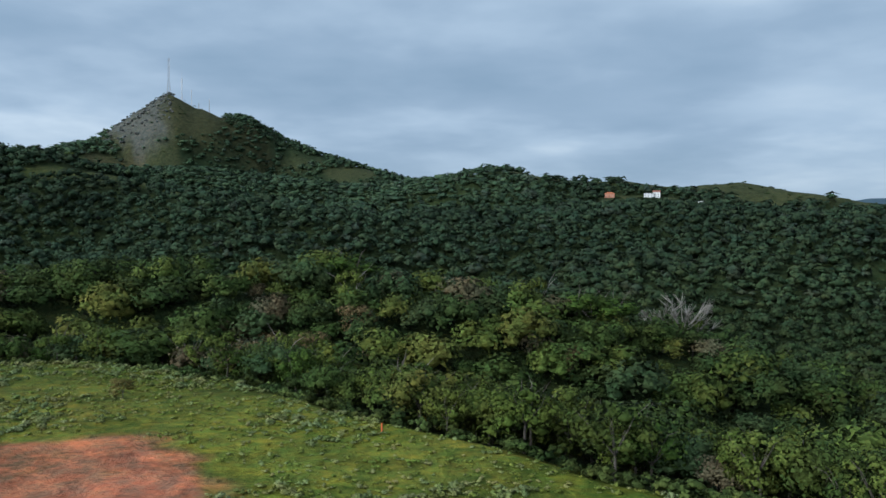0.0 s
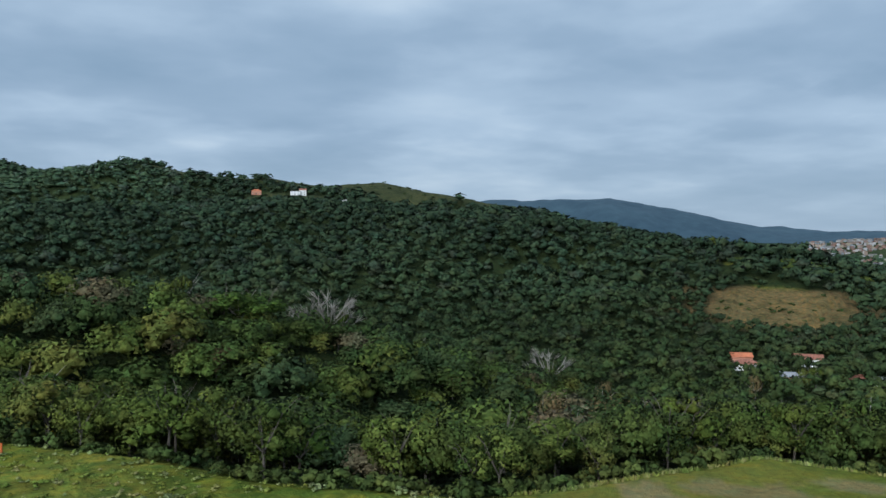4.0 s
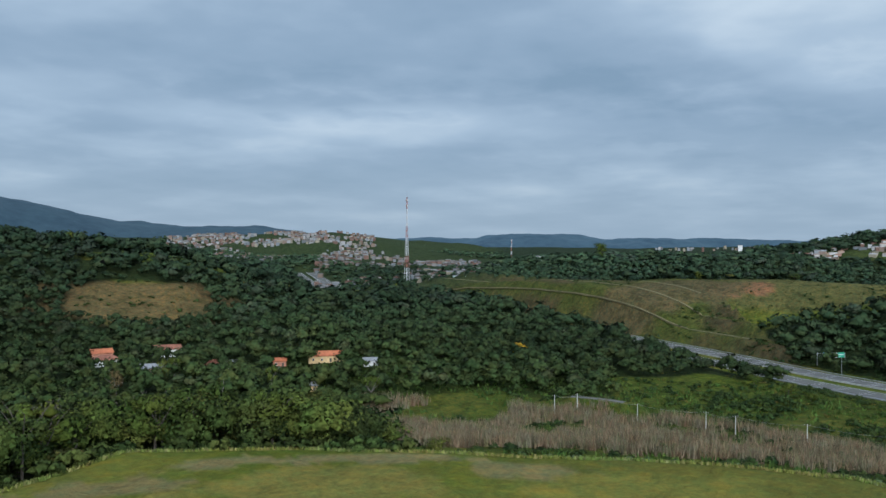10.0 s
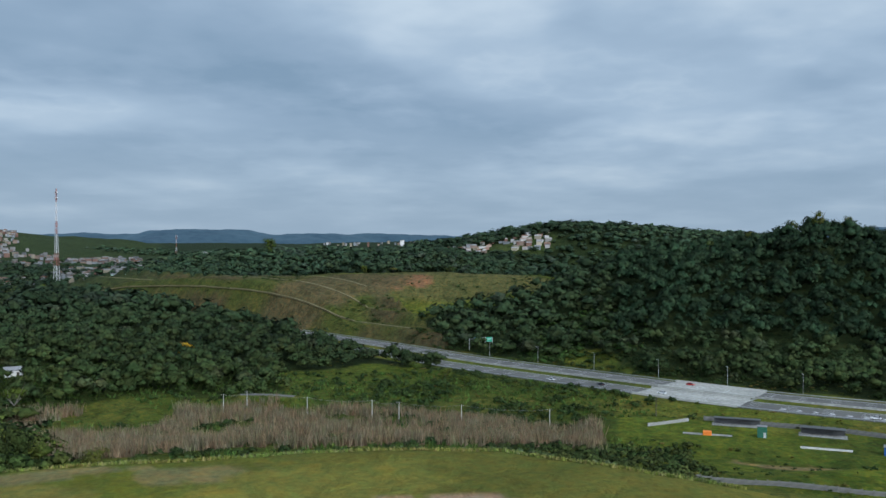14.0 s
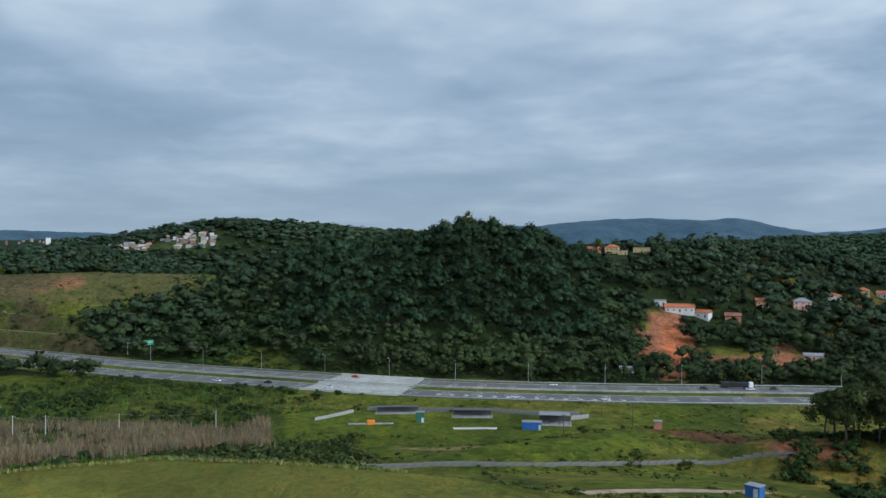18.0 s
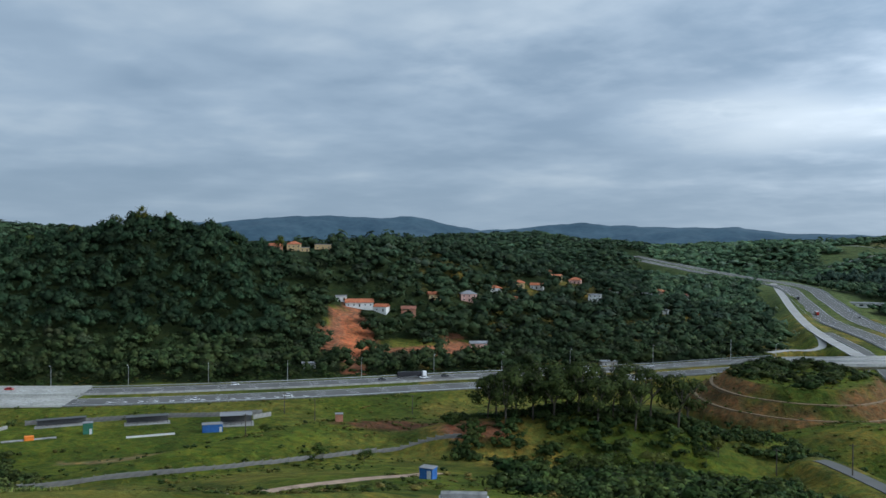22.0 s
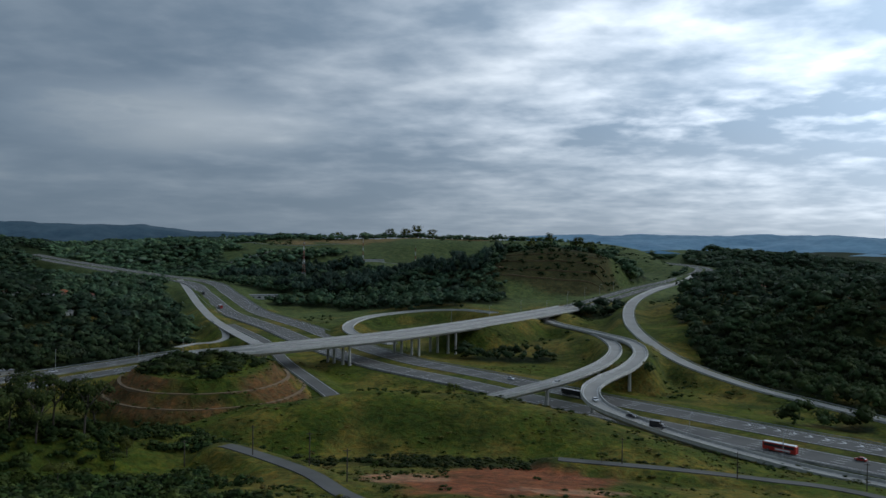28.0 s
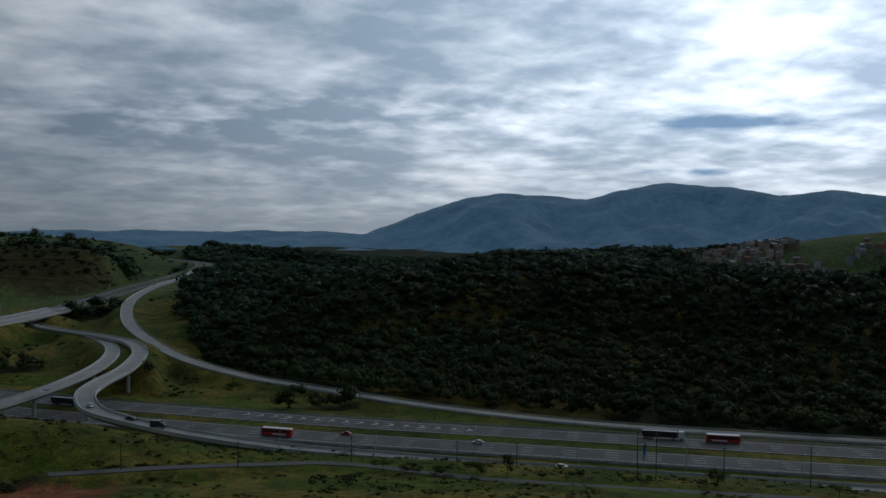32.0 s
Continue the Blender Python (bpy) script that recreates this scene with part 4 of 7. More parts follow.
highway("road_b", ROAD_B, 4, 5.2, "wide grey asphalt highway with lane marks and grass median")


def lane_road(name, line, half, mat, label, walls=()):
    road = tagged(new(name), label, "road", kind="structure")
    ribbon("carriageway", line, slab(-half, half), mat, road)
    for s in (-1, 1) if half > 3.2 else ():
        stripe(line, s * (half - 0.5), 0.2, road)
    for s in walls:
        ribbon("barrier", line, kerb_wall(s * (half + 0.25)), CONCRETE, road)
    return road


lane_road("road_ramp_west", RAMP_E, 4.6, ASPHALT_OLD, "pale asphalt ramp curving round the wooded hill", (1,))
lane_road("road_ramp_loop", LOOP_D, 4.4, ASPHALT_OLD, "pale looping ramp beside the overpass", (-1, 1))
lane_road("road_slip", SLIP_H, 4.2, ASPHALT_OLD, "pale slip road climbing beside the highway to the overpass")
lane_road("road_local", LOCAL, 2.6, ASPHALT_OLD, "narrow pale local road turning off the slip road")
lane_road("road_ramp_under", RAMP_K, 4.4, ASPHALT, "grey ramp passing under the overpass", (1,))
lane_road("road_lane_south", LANE_F, 2.3, ASPHALT, "narrow paved lane crossing the slope")
lane_road("road_lane_west", LANE_G, 2.0, ASPHALT, "narrow paved lane above the highway")
lane_road("road_lane_east", LANE_R, 1.7, ASPHALT, "narrow lane behind the dry reeds")


def bridge(name, line, half, label, pier_at, decks=(0.0,), mat=None):
    """A concrete bridge: deck, surface, parapets and piers."""
    ob = tagged(new(name), label, "bridge")
    for off in decks:
        ln = offset_line(line, off)
        ribbon("deck", ln, [(-half - 0.6, -0.5), (-half + 1.2, -2.0), (half - 1.2, -2.0), (half + 0.6, -0.5), (half + 0.6, -0.03), (-half - 0.6, -0.03)], CONCRETE, ob)
        ribbon("road_surface", ln, slab(-half, half, 0.0, -0.03), mat or ASPHALT_OLD, ob)
        for s in (-1, 1):
            ribbon("parapet", ln, [(s * half - 0.2 + s * 0.2, -0.05), (s * half + 0.2 + s * 0.2, -0.05), (s * half + 0.15 + s * 0.2, 1.0), (s * half - 0.15 + s * 0.2, 1.0)], CONCRETE, ob)
            stripe(ln, s * (half - 0.8), 0.22, ob)
        for f in pier_at:
            p = ln[int(f * (len(ln) - 1))]
            zg = float(height(np.array([p[0]]), np.array([p[1]]))[0]) - 1
            if p[2] - 2 - zg > 2.5:
                t = ln[min(int(f * (len(ln) - 1)) + 1, len(ln) - 1)] - p
                t = t[:2] / (np.hypot(*t[:2]) + 1e-9)
                for sx in (-half * 0.5, half * 0.5) if half > 5 else (0.0,):
                    bm = bmesh.new()
                    bmesh.ops.create_cone(bm, cap_ends=True, segments=14, radius1=0.9, radius2=0.8, depth=p[2] - 1.9 - zg, matrix=Matrix.Translation((p[0] + t[1] * sx, p[1] - t[0] * sx, (p[2] - 1.9 + zg) / 2)))
                    me = bpy.data.meshes.new("pier")
                    bm.to_mesh(me)
                    bm.free()
                    me.materials.append(CONCRETE)
                    new("pier", me).parent = ob
    return ob


over = ROAD_A[cut - 1:]
end = int(len(ROAD_A) * 0.475) - 1
end = end + int((len(ROAD_A) - end) * 0.42) - (cut - 1)   # landing of the overpass
bridge("overpass", over[:end], 6.5, "long pale concrete overpass on round piers above the highway", (0.10, 0.24, 0.36, 0.47), (-7.8, 7.8))
highway("road_a_west", over[end - 1:], 2, 2.6, "pale highway rising over the brow beside cut terraces")
bridge("ramp_bridge", RAMP_C2, 3.9, "curved concrete ramp bridge winding down to the highway", (0.28, 0.36, 0.43, 0.5, 0.56))
bridge("ramp_bridge", RAMP_C1, 3.7, "curved concrete ramp bridge crossing above the highway", (0.5, 0.65, 0.78))
# ---- trees ----
rng = np.random.default_rng(7)


OCTA = (np.array([(1, 0, 0), (-1, 0, 0), (0, 1, 0), (0, -1, 0), (0, 0, 1), (0, 0, -1)], float), np.array([(0, 2, 4), (2, 1, 4), (1, 3, 4), (3, 0, 4), (2, 0, 5), (1, 2, 5), (3, 1, 5), (0, 3, 5)]))


def leaf_cloud(g, cen, rad, leaves, size, squash=0.85, lift=0.45):
    """Leaf sprays hung on lobes: places, triangles and the outward way of each corner, which shades a spray as part of its lobe."""
    k = g.choice(len(cen), leaves, p=rad**2 / np.sum(rad**2))
    mid = cen.mean(0) - (0, 0, 0.12)
    out = cen[k] - mid
    out /= np.linalg.norm(out, axis=1, keepdims=True) + 1e-6
    d = g.normal(size=(leaves, 3)) + 0.55 * out + (0, 0, lift)
    d /= np.linalg.norm(d, axis=1, keepdims=True)
    p = cen[k] + d * (rad[k] * g.uniform(0.80, 1.16, leaves))[:, None] * (1, 1, squash)
    u = np.cross(d, g.normal(size=(leaves, 3)))
    u /= np.linalg.norm(u, axis=1, keepdims=True) + 1e-9
    w = np.cross(d, u)
    s = size * g.uniform(0.55, 1.35, (leaves, 1))
    t = g.uniform(-0.5, 0.7, (leaves, 1))
    tri = np.stack([p - u * s, p + u * s * 0.9 + d * s * t, p + w * s * 1.25 - d * s * 0.35], 1).reshape(-1, 3)
    n = d + 0.45 * out + 0.38 * g.normal(size=(leaves, 3))
    n /= np.linalg.norm(n, axis=1, keepdims=True)
    return tri, np.arange(leaves * 3).reshape(-1, 3), np.repeat(n, 3, axis=0)


def dome(g, lobes, wide, high, base=0.0):
    """Lobe middles set over a dome, some of them inside it."""
    d = g.normal(size=(lobes, 3))
    d[:, 2] = np.abs(d[:, 2]) * 1.1 - 0.25
    d /= np.linalg.norm(d, axis=1, keepdims=True)
    return d * g.uniform(0.55, 1.0, (lobes, 1)) * (wide, wide, high) + (0, 0, base)


def crown_soup(lobes, leaves, size, inner, seed):
    """A crown round the origin, about 1 wide and 1 high, as (places, triangles, outward ways)."""
    g = np.random.default_rng(seed)
    cen = dome(g, lobes, 0.33, 0.27, -0.04) if lobes > 1 else np.zeros((1, 3))
    rad = g.uniform(0.15, 0.27, lobes) if lobes > 3 else g.uniform(0.26, 0.36, lobes) if lobes > 1 else np.array([0.46])
    iv, fi = inner
    vs, fs, ns, n = [], [], [], 0
    for c, r in zip(cen, rad):
        vs.append(iv * (1 + g.uniform(-0.2, 0.15, (len(iv), 1))) * r * ((0.55, 0.55, 0.46) if leaves > 200 else (0.78, 0.78, 0.66)) + c)
        fs.append(fi + n)
        ns.append(iv)
        n += len(iv)
    if leaves:
        v, f, m = leaf_cloud(g, cen, rad, leaves, size)
        vs.append(v)
        fs.append(f + n)
        ns.append(m)
    return np.concatenate(vs), np.concatenate(fs), np.concatenate(ns)


def shade_round(me, ways):
    """Keeps every corner's outward way, by which its leaves are shaded."""
    me.polygons.foreach_set("use_smooth", np.ones(len(me.polygons), bool))
    me.attributes.new("outward", "FLOAT_VECTOR", "POINT").data.foreach_set("vector", ways.astype(np.float32).ravel())


def tints(n, x, y):
    """Base colours for n trees: greens, some yellowish, few brown, with haze painted into the far ones."""
    a = np.array([(0.023, 0.036, 0.010), (0.032, 0.048, 0.011), (0.049, 0.064, 0.013), (0.026, 0.041, 0.015), (0.070, 0.075, 0.016), (0.075, 0.060, 0.032)])
    k = rng.choice(len(a), n, p=[0.22, 0.28, 0.20, 0.15, 0.09, 0.06])
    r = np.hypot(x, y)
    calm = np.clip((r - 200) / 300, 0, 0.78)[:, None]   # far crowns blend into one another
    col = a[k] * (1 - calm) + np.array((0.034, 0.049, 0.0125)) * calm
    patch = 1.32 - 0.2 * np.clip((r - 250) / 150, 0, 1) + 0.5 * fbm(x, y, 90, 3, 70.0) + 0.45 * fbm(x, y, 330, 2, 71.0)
    blue_haze = np.clip((r - 330) / 450, 0, 1)[:, None] * np.asarray((-0.22, -0.10, 0.75)) + 1   # painted haze: crowns turn bluer with distance
    # the painted haze also lightens distant crowns, most over the southern fields
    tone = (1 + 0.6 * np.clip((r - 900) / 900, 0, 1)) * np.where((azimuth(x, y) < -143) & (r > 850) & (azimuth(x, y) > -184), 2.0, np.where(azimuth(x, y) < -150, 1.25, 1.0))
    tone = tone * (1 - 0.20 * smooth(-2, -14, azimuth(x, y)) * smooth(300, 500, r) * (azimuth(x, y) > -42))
    return col * rng.uniform(0.85, 1.15, (n, 1)) * (patch * tone)[:, None] * blue_haze


def grow(name, x, y, z, wide, high, crowns, label, tint=None, trunk=0.0, leaf=None):
    """Many crowns joined into one mesh."""
    if not len(x):
        return None
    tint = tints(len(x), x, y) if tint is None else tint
    pick = rng.integers(0, len(crowns), len(x))
    turn = rng.uniform(0, 2 * math.pi, len(x))
    cos, fas, cols, ways, n = [], [], [], [], 0
    for i, (v, f, o) in enumerate(crowns):
        m = pick == i
        if not m.any():
            continue
        c, s = np.cos(turn[m])[:, None], np.sin(turn[m])[:, None]
        w, h = wide[m][:, None], high[m][:, None]
        px = (v[:, 0] * c - v[:, 1] * s) * w + x[m][:, None]
        py = (v[:, 0] * s + v[:, 1] * c) * w + y[m][:, None]
        pz = (v[:, 2] + 0.45 + trunk) * h + z[m][:, None]
        cos.append(np.stack([px, py, pz], -1).reshape(-1, 3))
        ways.append(np.stack([o[:, 0] * c - o[:, 1] * s, o[:, 0] * s + o[:, 1] * c, np.broadcast_to(o[:, 2], px.shape)], -1).reshape(-1, 3))
        fas.append((f[None] + (np.arange(m.sum()) * len(v))[:, None, None] + n).reshape(-1, 3))
        cols.append(np.repeat(tint[m], len(v), axis=0))
        n += m.sum() * len(v)
    me = mesh_from(name, np.concatenate(cos), np.concatenate(fas), leaf or LEAF)
    shade_round(me, np.concatenate(ways))
    colour_points(me, "tint", np.concatenate(cols))
    return tagged(new(name, me), label, "forest", kind="stuff")


def scatter(r0, r1, gap, az0=32.0, az1=-232.0):
    """Jittered places on a fan between two distances, thinned by the woods, with their ground height."""
    xs, ys = [], []
    for r in np.arange(r0, r1, gap):
        k = max(1, int(radians(az0 - az1) * r / gap))
        a = np.radians(az1 + (az0 - az1) * (np.arange(k) + rng.uniform(0, 1, k)) / k)
        rr = r + rng.uniform(0, gap, k)
        xs.append(-rr * np.sin(a))
        ys.append(rr * np.cos(a))
    x, y = np.concatenate(xs), np.concatenate(ys)
    keep = rng.uniform(0, 1, len(x)) < woods(x, y)
    x, y = x[keep], y[keep]
    return x, y, height(x, y)


HORIZON = np.maximum.accumulate(np.degrees(np.arctan2(gz - EYE, radii[None, :])), axis=1)


def in_view(x, y, z, tall):
    """Leaves out most of what stands deep behind a crest, where nothing looks on."""
    az = np.degrees(np.arctan2(-x, y))
    az = np.where(az > 34, az - 360, az)
    i = np.clip(np.round((33 - az) / 0.4).astype(int), 0, len(azs) - 1)
    j = np.clip(np.searchsorted(radii, np.hypot(x, y)) - 1, 0, len(radii) - 1)
    seen = np.degrees(np.arctan2(z + tall - EYE, np.hypot(x, y))) > HORIZON[i, j] - 0.4
    return seen | (rng.uniform(0, 1, len(x)) < 0.04)


MID = [crown_soup(12, 640, 0.034, OCTA, 20 + i) for i in range(8)]
FAR = [crown_soup(6, 84, 0.062, OCTA, 40 + i) for i in range(8)]
SLOPE = [crown_soup(2, 26, 0.11, OCTA, 50 + i) for i in range(8)]
DOT = [crown_soup(1, 10, 0.20, OCTA, 60 + i) for i in range(5)]
def not_near(x, y):
    """Leaves room for the single trees at the wood's edge."""
    az = np.degrees(np.arctan2(-x, y))
    return np.hypot(x, y) > np.where(az > 5, 138, np.where(az > -12, 118, np.where(az > -61, 104, 0)))


def plant(name, r0, r1, gap, crowns, wide, high, label, az0=32.0, az1=-232.0, trunk=0.0, tint=None, keep=None):
    x, y, z = scatter(r0, r1, gap, az0, az1)
    m = in_view(x, y, z, high * 1.3) & not_near(x, y)
    if keep:
        m &= keep(x, y)
    x, y, z = x[m], y[m], z[m]
    size = rng.choice([0.6, 0.85, 1.0, 1.0, 1.25, 1.5], len(x)) * rng.uniform(0.85, 1.15, len(x))
    col = None if tint is None else np.asarray(tint) * rng.uniform(0.6, 1.4, (len(x), 1)) * (1 + 0.6 * fbm(x, y, 70, 3, 77.0))[:, None]
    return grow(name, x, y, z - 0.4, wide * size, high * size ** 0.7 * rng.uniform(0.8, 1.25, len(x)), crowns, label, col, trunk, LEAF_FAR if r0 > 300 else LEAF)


def gum_zone(x, y):
    az = np.degrees(np.arctan2(-x, y))
    az = np.where(az > 75, az - 360, az)
    return (az < -98) & (az > -119) & (np.hypot(x, y) > 560) & (np.hypot(x, y) < 800)


GUM = [crown_soup(7, 90, 0.06, OCTA, 80 + i) for i in range(5)]
EDGE = [crown_soup(17, 1150, 0.024, OCTA, 10 + i) for i in range(5)]
plant("edge_woods", 100, 172, 7.6, EDGE, 11.0, 9.5, "leafy mixed trees behind the meadow's edge")
plant("near_woods", 172, 330, 7.8, MID, 12.5, 10.5, "dense mixed green woodland filling the valley")
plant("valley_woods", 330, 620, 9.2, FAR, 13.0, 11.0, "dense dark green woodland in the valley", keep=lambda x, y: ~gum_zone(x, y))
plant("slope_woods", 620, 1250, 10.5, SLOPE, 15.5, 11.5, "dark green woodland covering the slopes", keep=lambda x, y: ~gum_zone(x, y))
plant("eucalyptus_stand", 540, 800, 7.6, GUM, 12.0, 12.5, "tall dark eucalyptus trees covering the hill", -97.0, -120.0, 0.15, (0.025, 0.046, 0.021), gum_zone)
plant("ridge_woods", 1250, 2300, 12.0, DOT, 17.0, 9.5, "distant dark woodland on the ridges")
CRAG = [crown_soup(3, 0, 0.1, OCTA, 70 + i) for i in range(5)]
a, d = np.radians(rng.uniform(17.6, 21.8, 190)), rng.uniform(1985, 2105, 190)
x, y = -d * np.sin(a), d * np.cos(a)
wide = rng.uniform(6, 22, 190)
crags = grow("rock_outcrop", x, y, height(x, y) - 0.58 * wide, wide, wide * 0.8, CRAG, "grey weathered crags on the bare peak", np.array((0.095, 0.097, 0.086)) * rng.uniform(0.75, 1.25, (190, 1)), 0.0, LEAF_FAR)
crags["category"] = "rocks"
# the belts' tint is raised and blued, a painted haze over dark trees
plant("belt_woods", 850, 1650, 11.5, GUM, 13.0, 17.0, "tall dark trees in belts between the fields", -150.0, -184.0, 0.1, (0.050, 0.080, 0.055), lambda x, y: blob(x, y, -163, 1150, 130, 60, 0, 141) + blob(x, y, -170, 1080, 40, 30, 0, 142) + blob(x, y, -157, 1330, 120, 50, 0, 143) > 0.5)
def as_mesh(name, bm, mat, smooth_faces=False):
    me = bpy.data.meshes.new(name)
    bm.normal_update()
    bm.to_mesh(me)
    bm.free()
    if mat:
        me.materials.append(mat)
    if smooth_faces:
        me.polygons.foreach_set("use_smooth", np.ones(len(me.polygons), bool))
    return me


def part(name, bm, mat, parent, label=""):
    """One mesh object under a thing or a part; bm may be a bmesh or a ready mesh."""
    me = bm if isinstance(bm, bpy.types.Mesh) else as_mesh(name, bm, mat)
    ob = new(name, me)
    ob.parent = parent
    return tagged(ob, label)


def thing(name, x, y, z, turn, label, category, group=""):
    """An empty at the base of a thing that its parts hang from."""
    ob = new(name)
    ob.matrix_world = pose(x, y, z, 0, 0, turn)
    return tagged(ob, label, category, group)


def at_ground(x, y):
    return float(height(np.array([float(x)]), np.array([float(y)]))[0])


def limb(bm, a, b, r0, r1, seg=6):
    """A tapered round bar from a to b."""
    a, b = Vector(a), Vector(b)
    m = Matrix.Translation((a + b) / 2) @ (b - a).to_track_quat("Z", "Y").to_matrix().to_4x4()
    bmesh.ops.create_cone(bm, cap_ends=True, segments=seg, radius1=r0, radius2=r1, depth=(b - a).length, matrix=m)


def cuboid(bm, lo, hi, bevel=0.0):
    size = [h - l for l, h in zip(lo, hi)]
    mid = [(h + l) / 2 for l, h in zip(lo, hi)]
    made = bmesh.ops.create_cube(bm, size=1.0, matrix=Matrix.Translation(mid) @ Matrix.Diagonal((*size, 1)))
    if bevel:
        edges = list({e for v in made["verts"] for e in v.link_edges})
        bmesh.ops.bevel(bm, geom=edges, offset=bevel, segments=1, affect="EDGES")
    return bm


def box(lo, hi, bevel=0.0):
    return cuboid(bmesh.new(), lo, hi, bevel)


def trunk_mesh(seed, high, crown_low, mat, bare=False):
    g = random.Random(seed)
    bm = bmesh.new()
    fork = high * crown_low
    lean = (g.uniform(-0.06, 0.06) * high, g.uniform(-0.06, 0.06) * high)
    limb(bm, (0, 0, -0.6), (lean[0] * 0.5, lean[1] * 0.5, fork * 0.6), 0.019 * high, 0.016 * high, 7)
    limb(bm, (lean[0] * 0.5, lean[1] * 0.5, fork * 0.6), (*lean, fork), 0.016 * high, 0.013 * high, 7)
    for i in range(12 if bare else 5):
        a = i * 2.4 + g.random()
        reach, rise = g.uniform(0.16, 0.3) * high, g.uniform(0.15, 0.4) * high
        tip = (lean[0] + math.cos(a) * reach, lean[1] + math.sin(a) * reach, fork + rise)
        limb(bm, (*lean, fork * g.uniform(0.85, 1.0)), tip, 0.010 * high, 0.004 * high, 5)
        for k in range(9 if bare else 1):
            b = a + g.uniform(-0.9, 0.9)
            r2 = g.uniform(0.05, 0.16) * high
            limb(bm, tip, (tip[0] + math.cos(b) * r2, tip[1] + math.sin(b) * r2, tip[2] + g.uniform(0.03, 0.17) * high), 0.005 * high, 0.0015 * high, 4)
    return as_mesh("trunk", bm, mat)


def leafy_mesh(seed, shape, leaves, size):
    """A crown one unit wide and high, standing on z = 0, of lobes and leaf sprays; flat: umbrella, tall: column."""
    g = np.random.default_rng(seed)
    n = {"round": 20, "flat": 20, "tall": 15, "open": 15}[shape]
    wide, high = {"round": (0.36, 0.34), "flat": (0.40, 0.17), "tall": (0.20, 0.38), "open": (0.40, 0.32)}[shape]
    cen = dome(g, n, wide, high, 0.52)
    if shape != "flat":
        low = g.uniform(size=n) < 0.25
        cen[low, 2] -= g.uniform(0.1, 0.3, low.sum())
    rad = g.uniform(0.09, 0.19, n) * (0.85 if shape == "open" else 1.0)
    vs, fs, ns, k = [], [], [], 0
    iv, fi = OCTA
    for c, r in zip(cen, rad):
        vs.append(iv * (1 + g.uniform(-0.2, 0.2, (len(iv), 1))) * r * (0.5, 0.5, 0.42) + c)
        fs.append(fi + k)
        ns.append(iv)
        k += len(iv)
    v, f, m = leaf_cloud(g, cen, rad, leaves, size, 0.8, 0.3)
    vs.append(v)
    fs.append(f + k)
    ns.append(m)
    me = mesh_from("crown", np.concatenate(vs), np.concatenate(fs), LEAF_NEAR)
    shade_round(me, np.concatenate(ns))
    return me


KINDS = [("round", 0.38), ("round", 0.30), ("flat", 0.55), ("flat", 0.48), ("tall", 0.35), ("open", 0.42), ("round", 0.34), ("open", 0.36)]
CROWNS = [leafy_mesh(300 + i, kind, 1300, 0.0225) for i, (kind, _) in enumerate(KINDS)]
TRUNKS = [trunk_mesh(400 + i, 1.0, low, BARK) for i, (_, low) in enumerate(KINDS)]
TREE_LABELS = {"round": "broad round-crowned tree in full dark green leaf", "flat": "spreading flat-topped tree with layered green crown", "tall": "slender tall tree with narrow green crown", "open": "loose-crowned tree with open tufted green foliage"}


def tree(x, y, high, wide, i, label="", crown=None, group="", sink=0.3, trunk=None):
    kind = KINDS[i][0]
    ob = thing("tree", x, y, at_ground(x, y) - sink, random.uniform(0, 360), label or TREE_LABELS[kind], "tree", group)
    t = part("trunk", trunk or TRUNKS[i], None, ob)
    t.scale = (high, high, high)
    c = part("crown", crown or CROWNS[i], None, ob)
    c.scale = (wide, wide, high * (0.70 if kind == "flat" else 0.98))
    c.location = (0, 0, high * (0.26 if kind == "flat" else 0.02))
    return ob


def tinted_crown(name, crown, colours):
    """A copy of a crown with leaves of another colour."""
    m, k, bsdf = material(name, 0.8)
    bsdf.inputs["Specular IOR Level"].default_value = 0.06
    isle = k.add("ShaderNodeNewGeometry").outputs["Random Per Island"]
    put(k, bsdf, k.ramp(isle, [(i / (len(colours) - 1), c) for i, c in enumerate(colours)]))
    rounded(k, bsdf)
    me = crown.copy()
    me.materials.clear()
    me.materials.append(m)
    return me


CROWN_YELLOW = tinted_crown("yellow_blossom", CROWNS[0], [(0.10, 0.09, 0.02), (0.55, 0.30, 0.02), (0.65, 0.38, 0.03)])
CROWN_BROWN = tinted_crown("brown_seed_heads", CROWNS[1], [(0.040, 0.048, 0.016), (0.11, 0.078, 0.034), (0.16, 0.105, 0.05)])
CROWN_PALE = tinted_crown("pale_green_leaves", CROWNS[5], [(0.05, 0.075, 0.015), (0.085, 0.11, 0.022), (0.12, 0.14, 0.03)])
CROWN_DARK = tinted_crown("dark_green_leaves", CROWNS[5], [(0.022, 0.036, 0.011), (0.038, 0.055, 0.015), (0.06, 0.075, 0.02)])
CROWN_LIGHT = tinted_crown("fresh_green_leaves", CROWNS[6], [(0.028, 0.055, 0.011), (0.045, 0.08, 0.014), (0.065, 0.10, 0.018)])

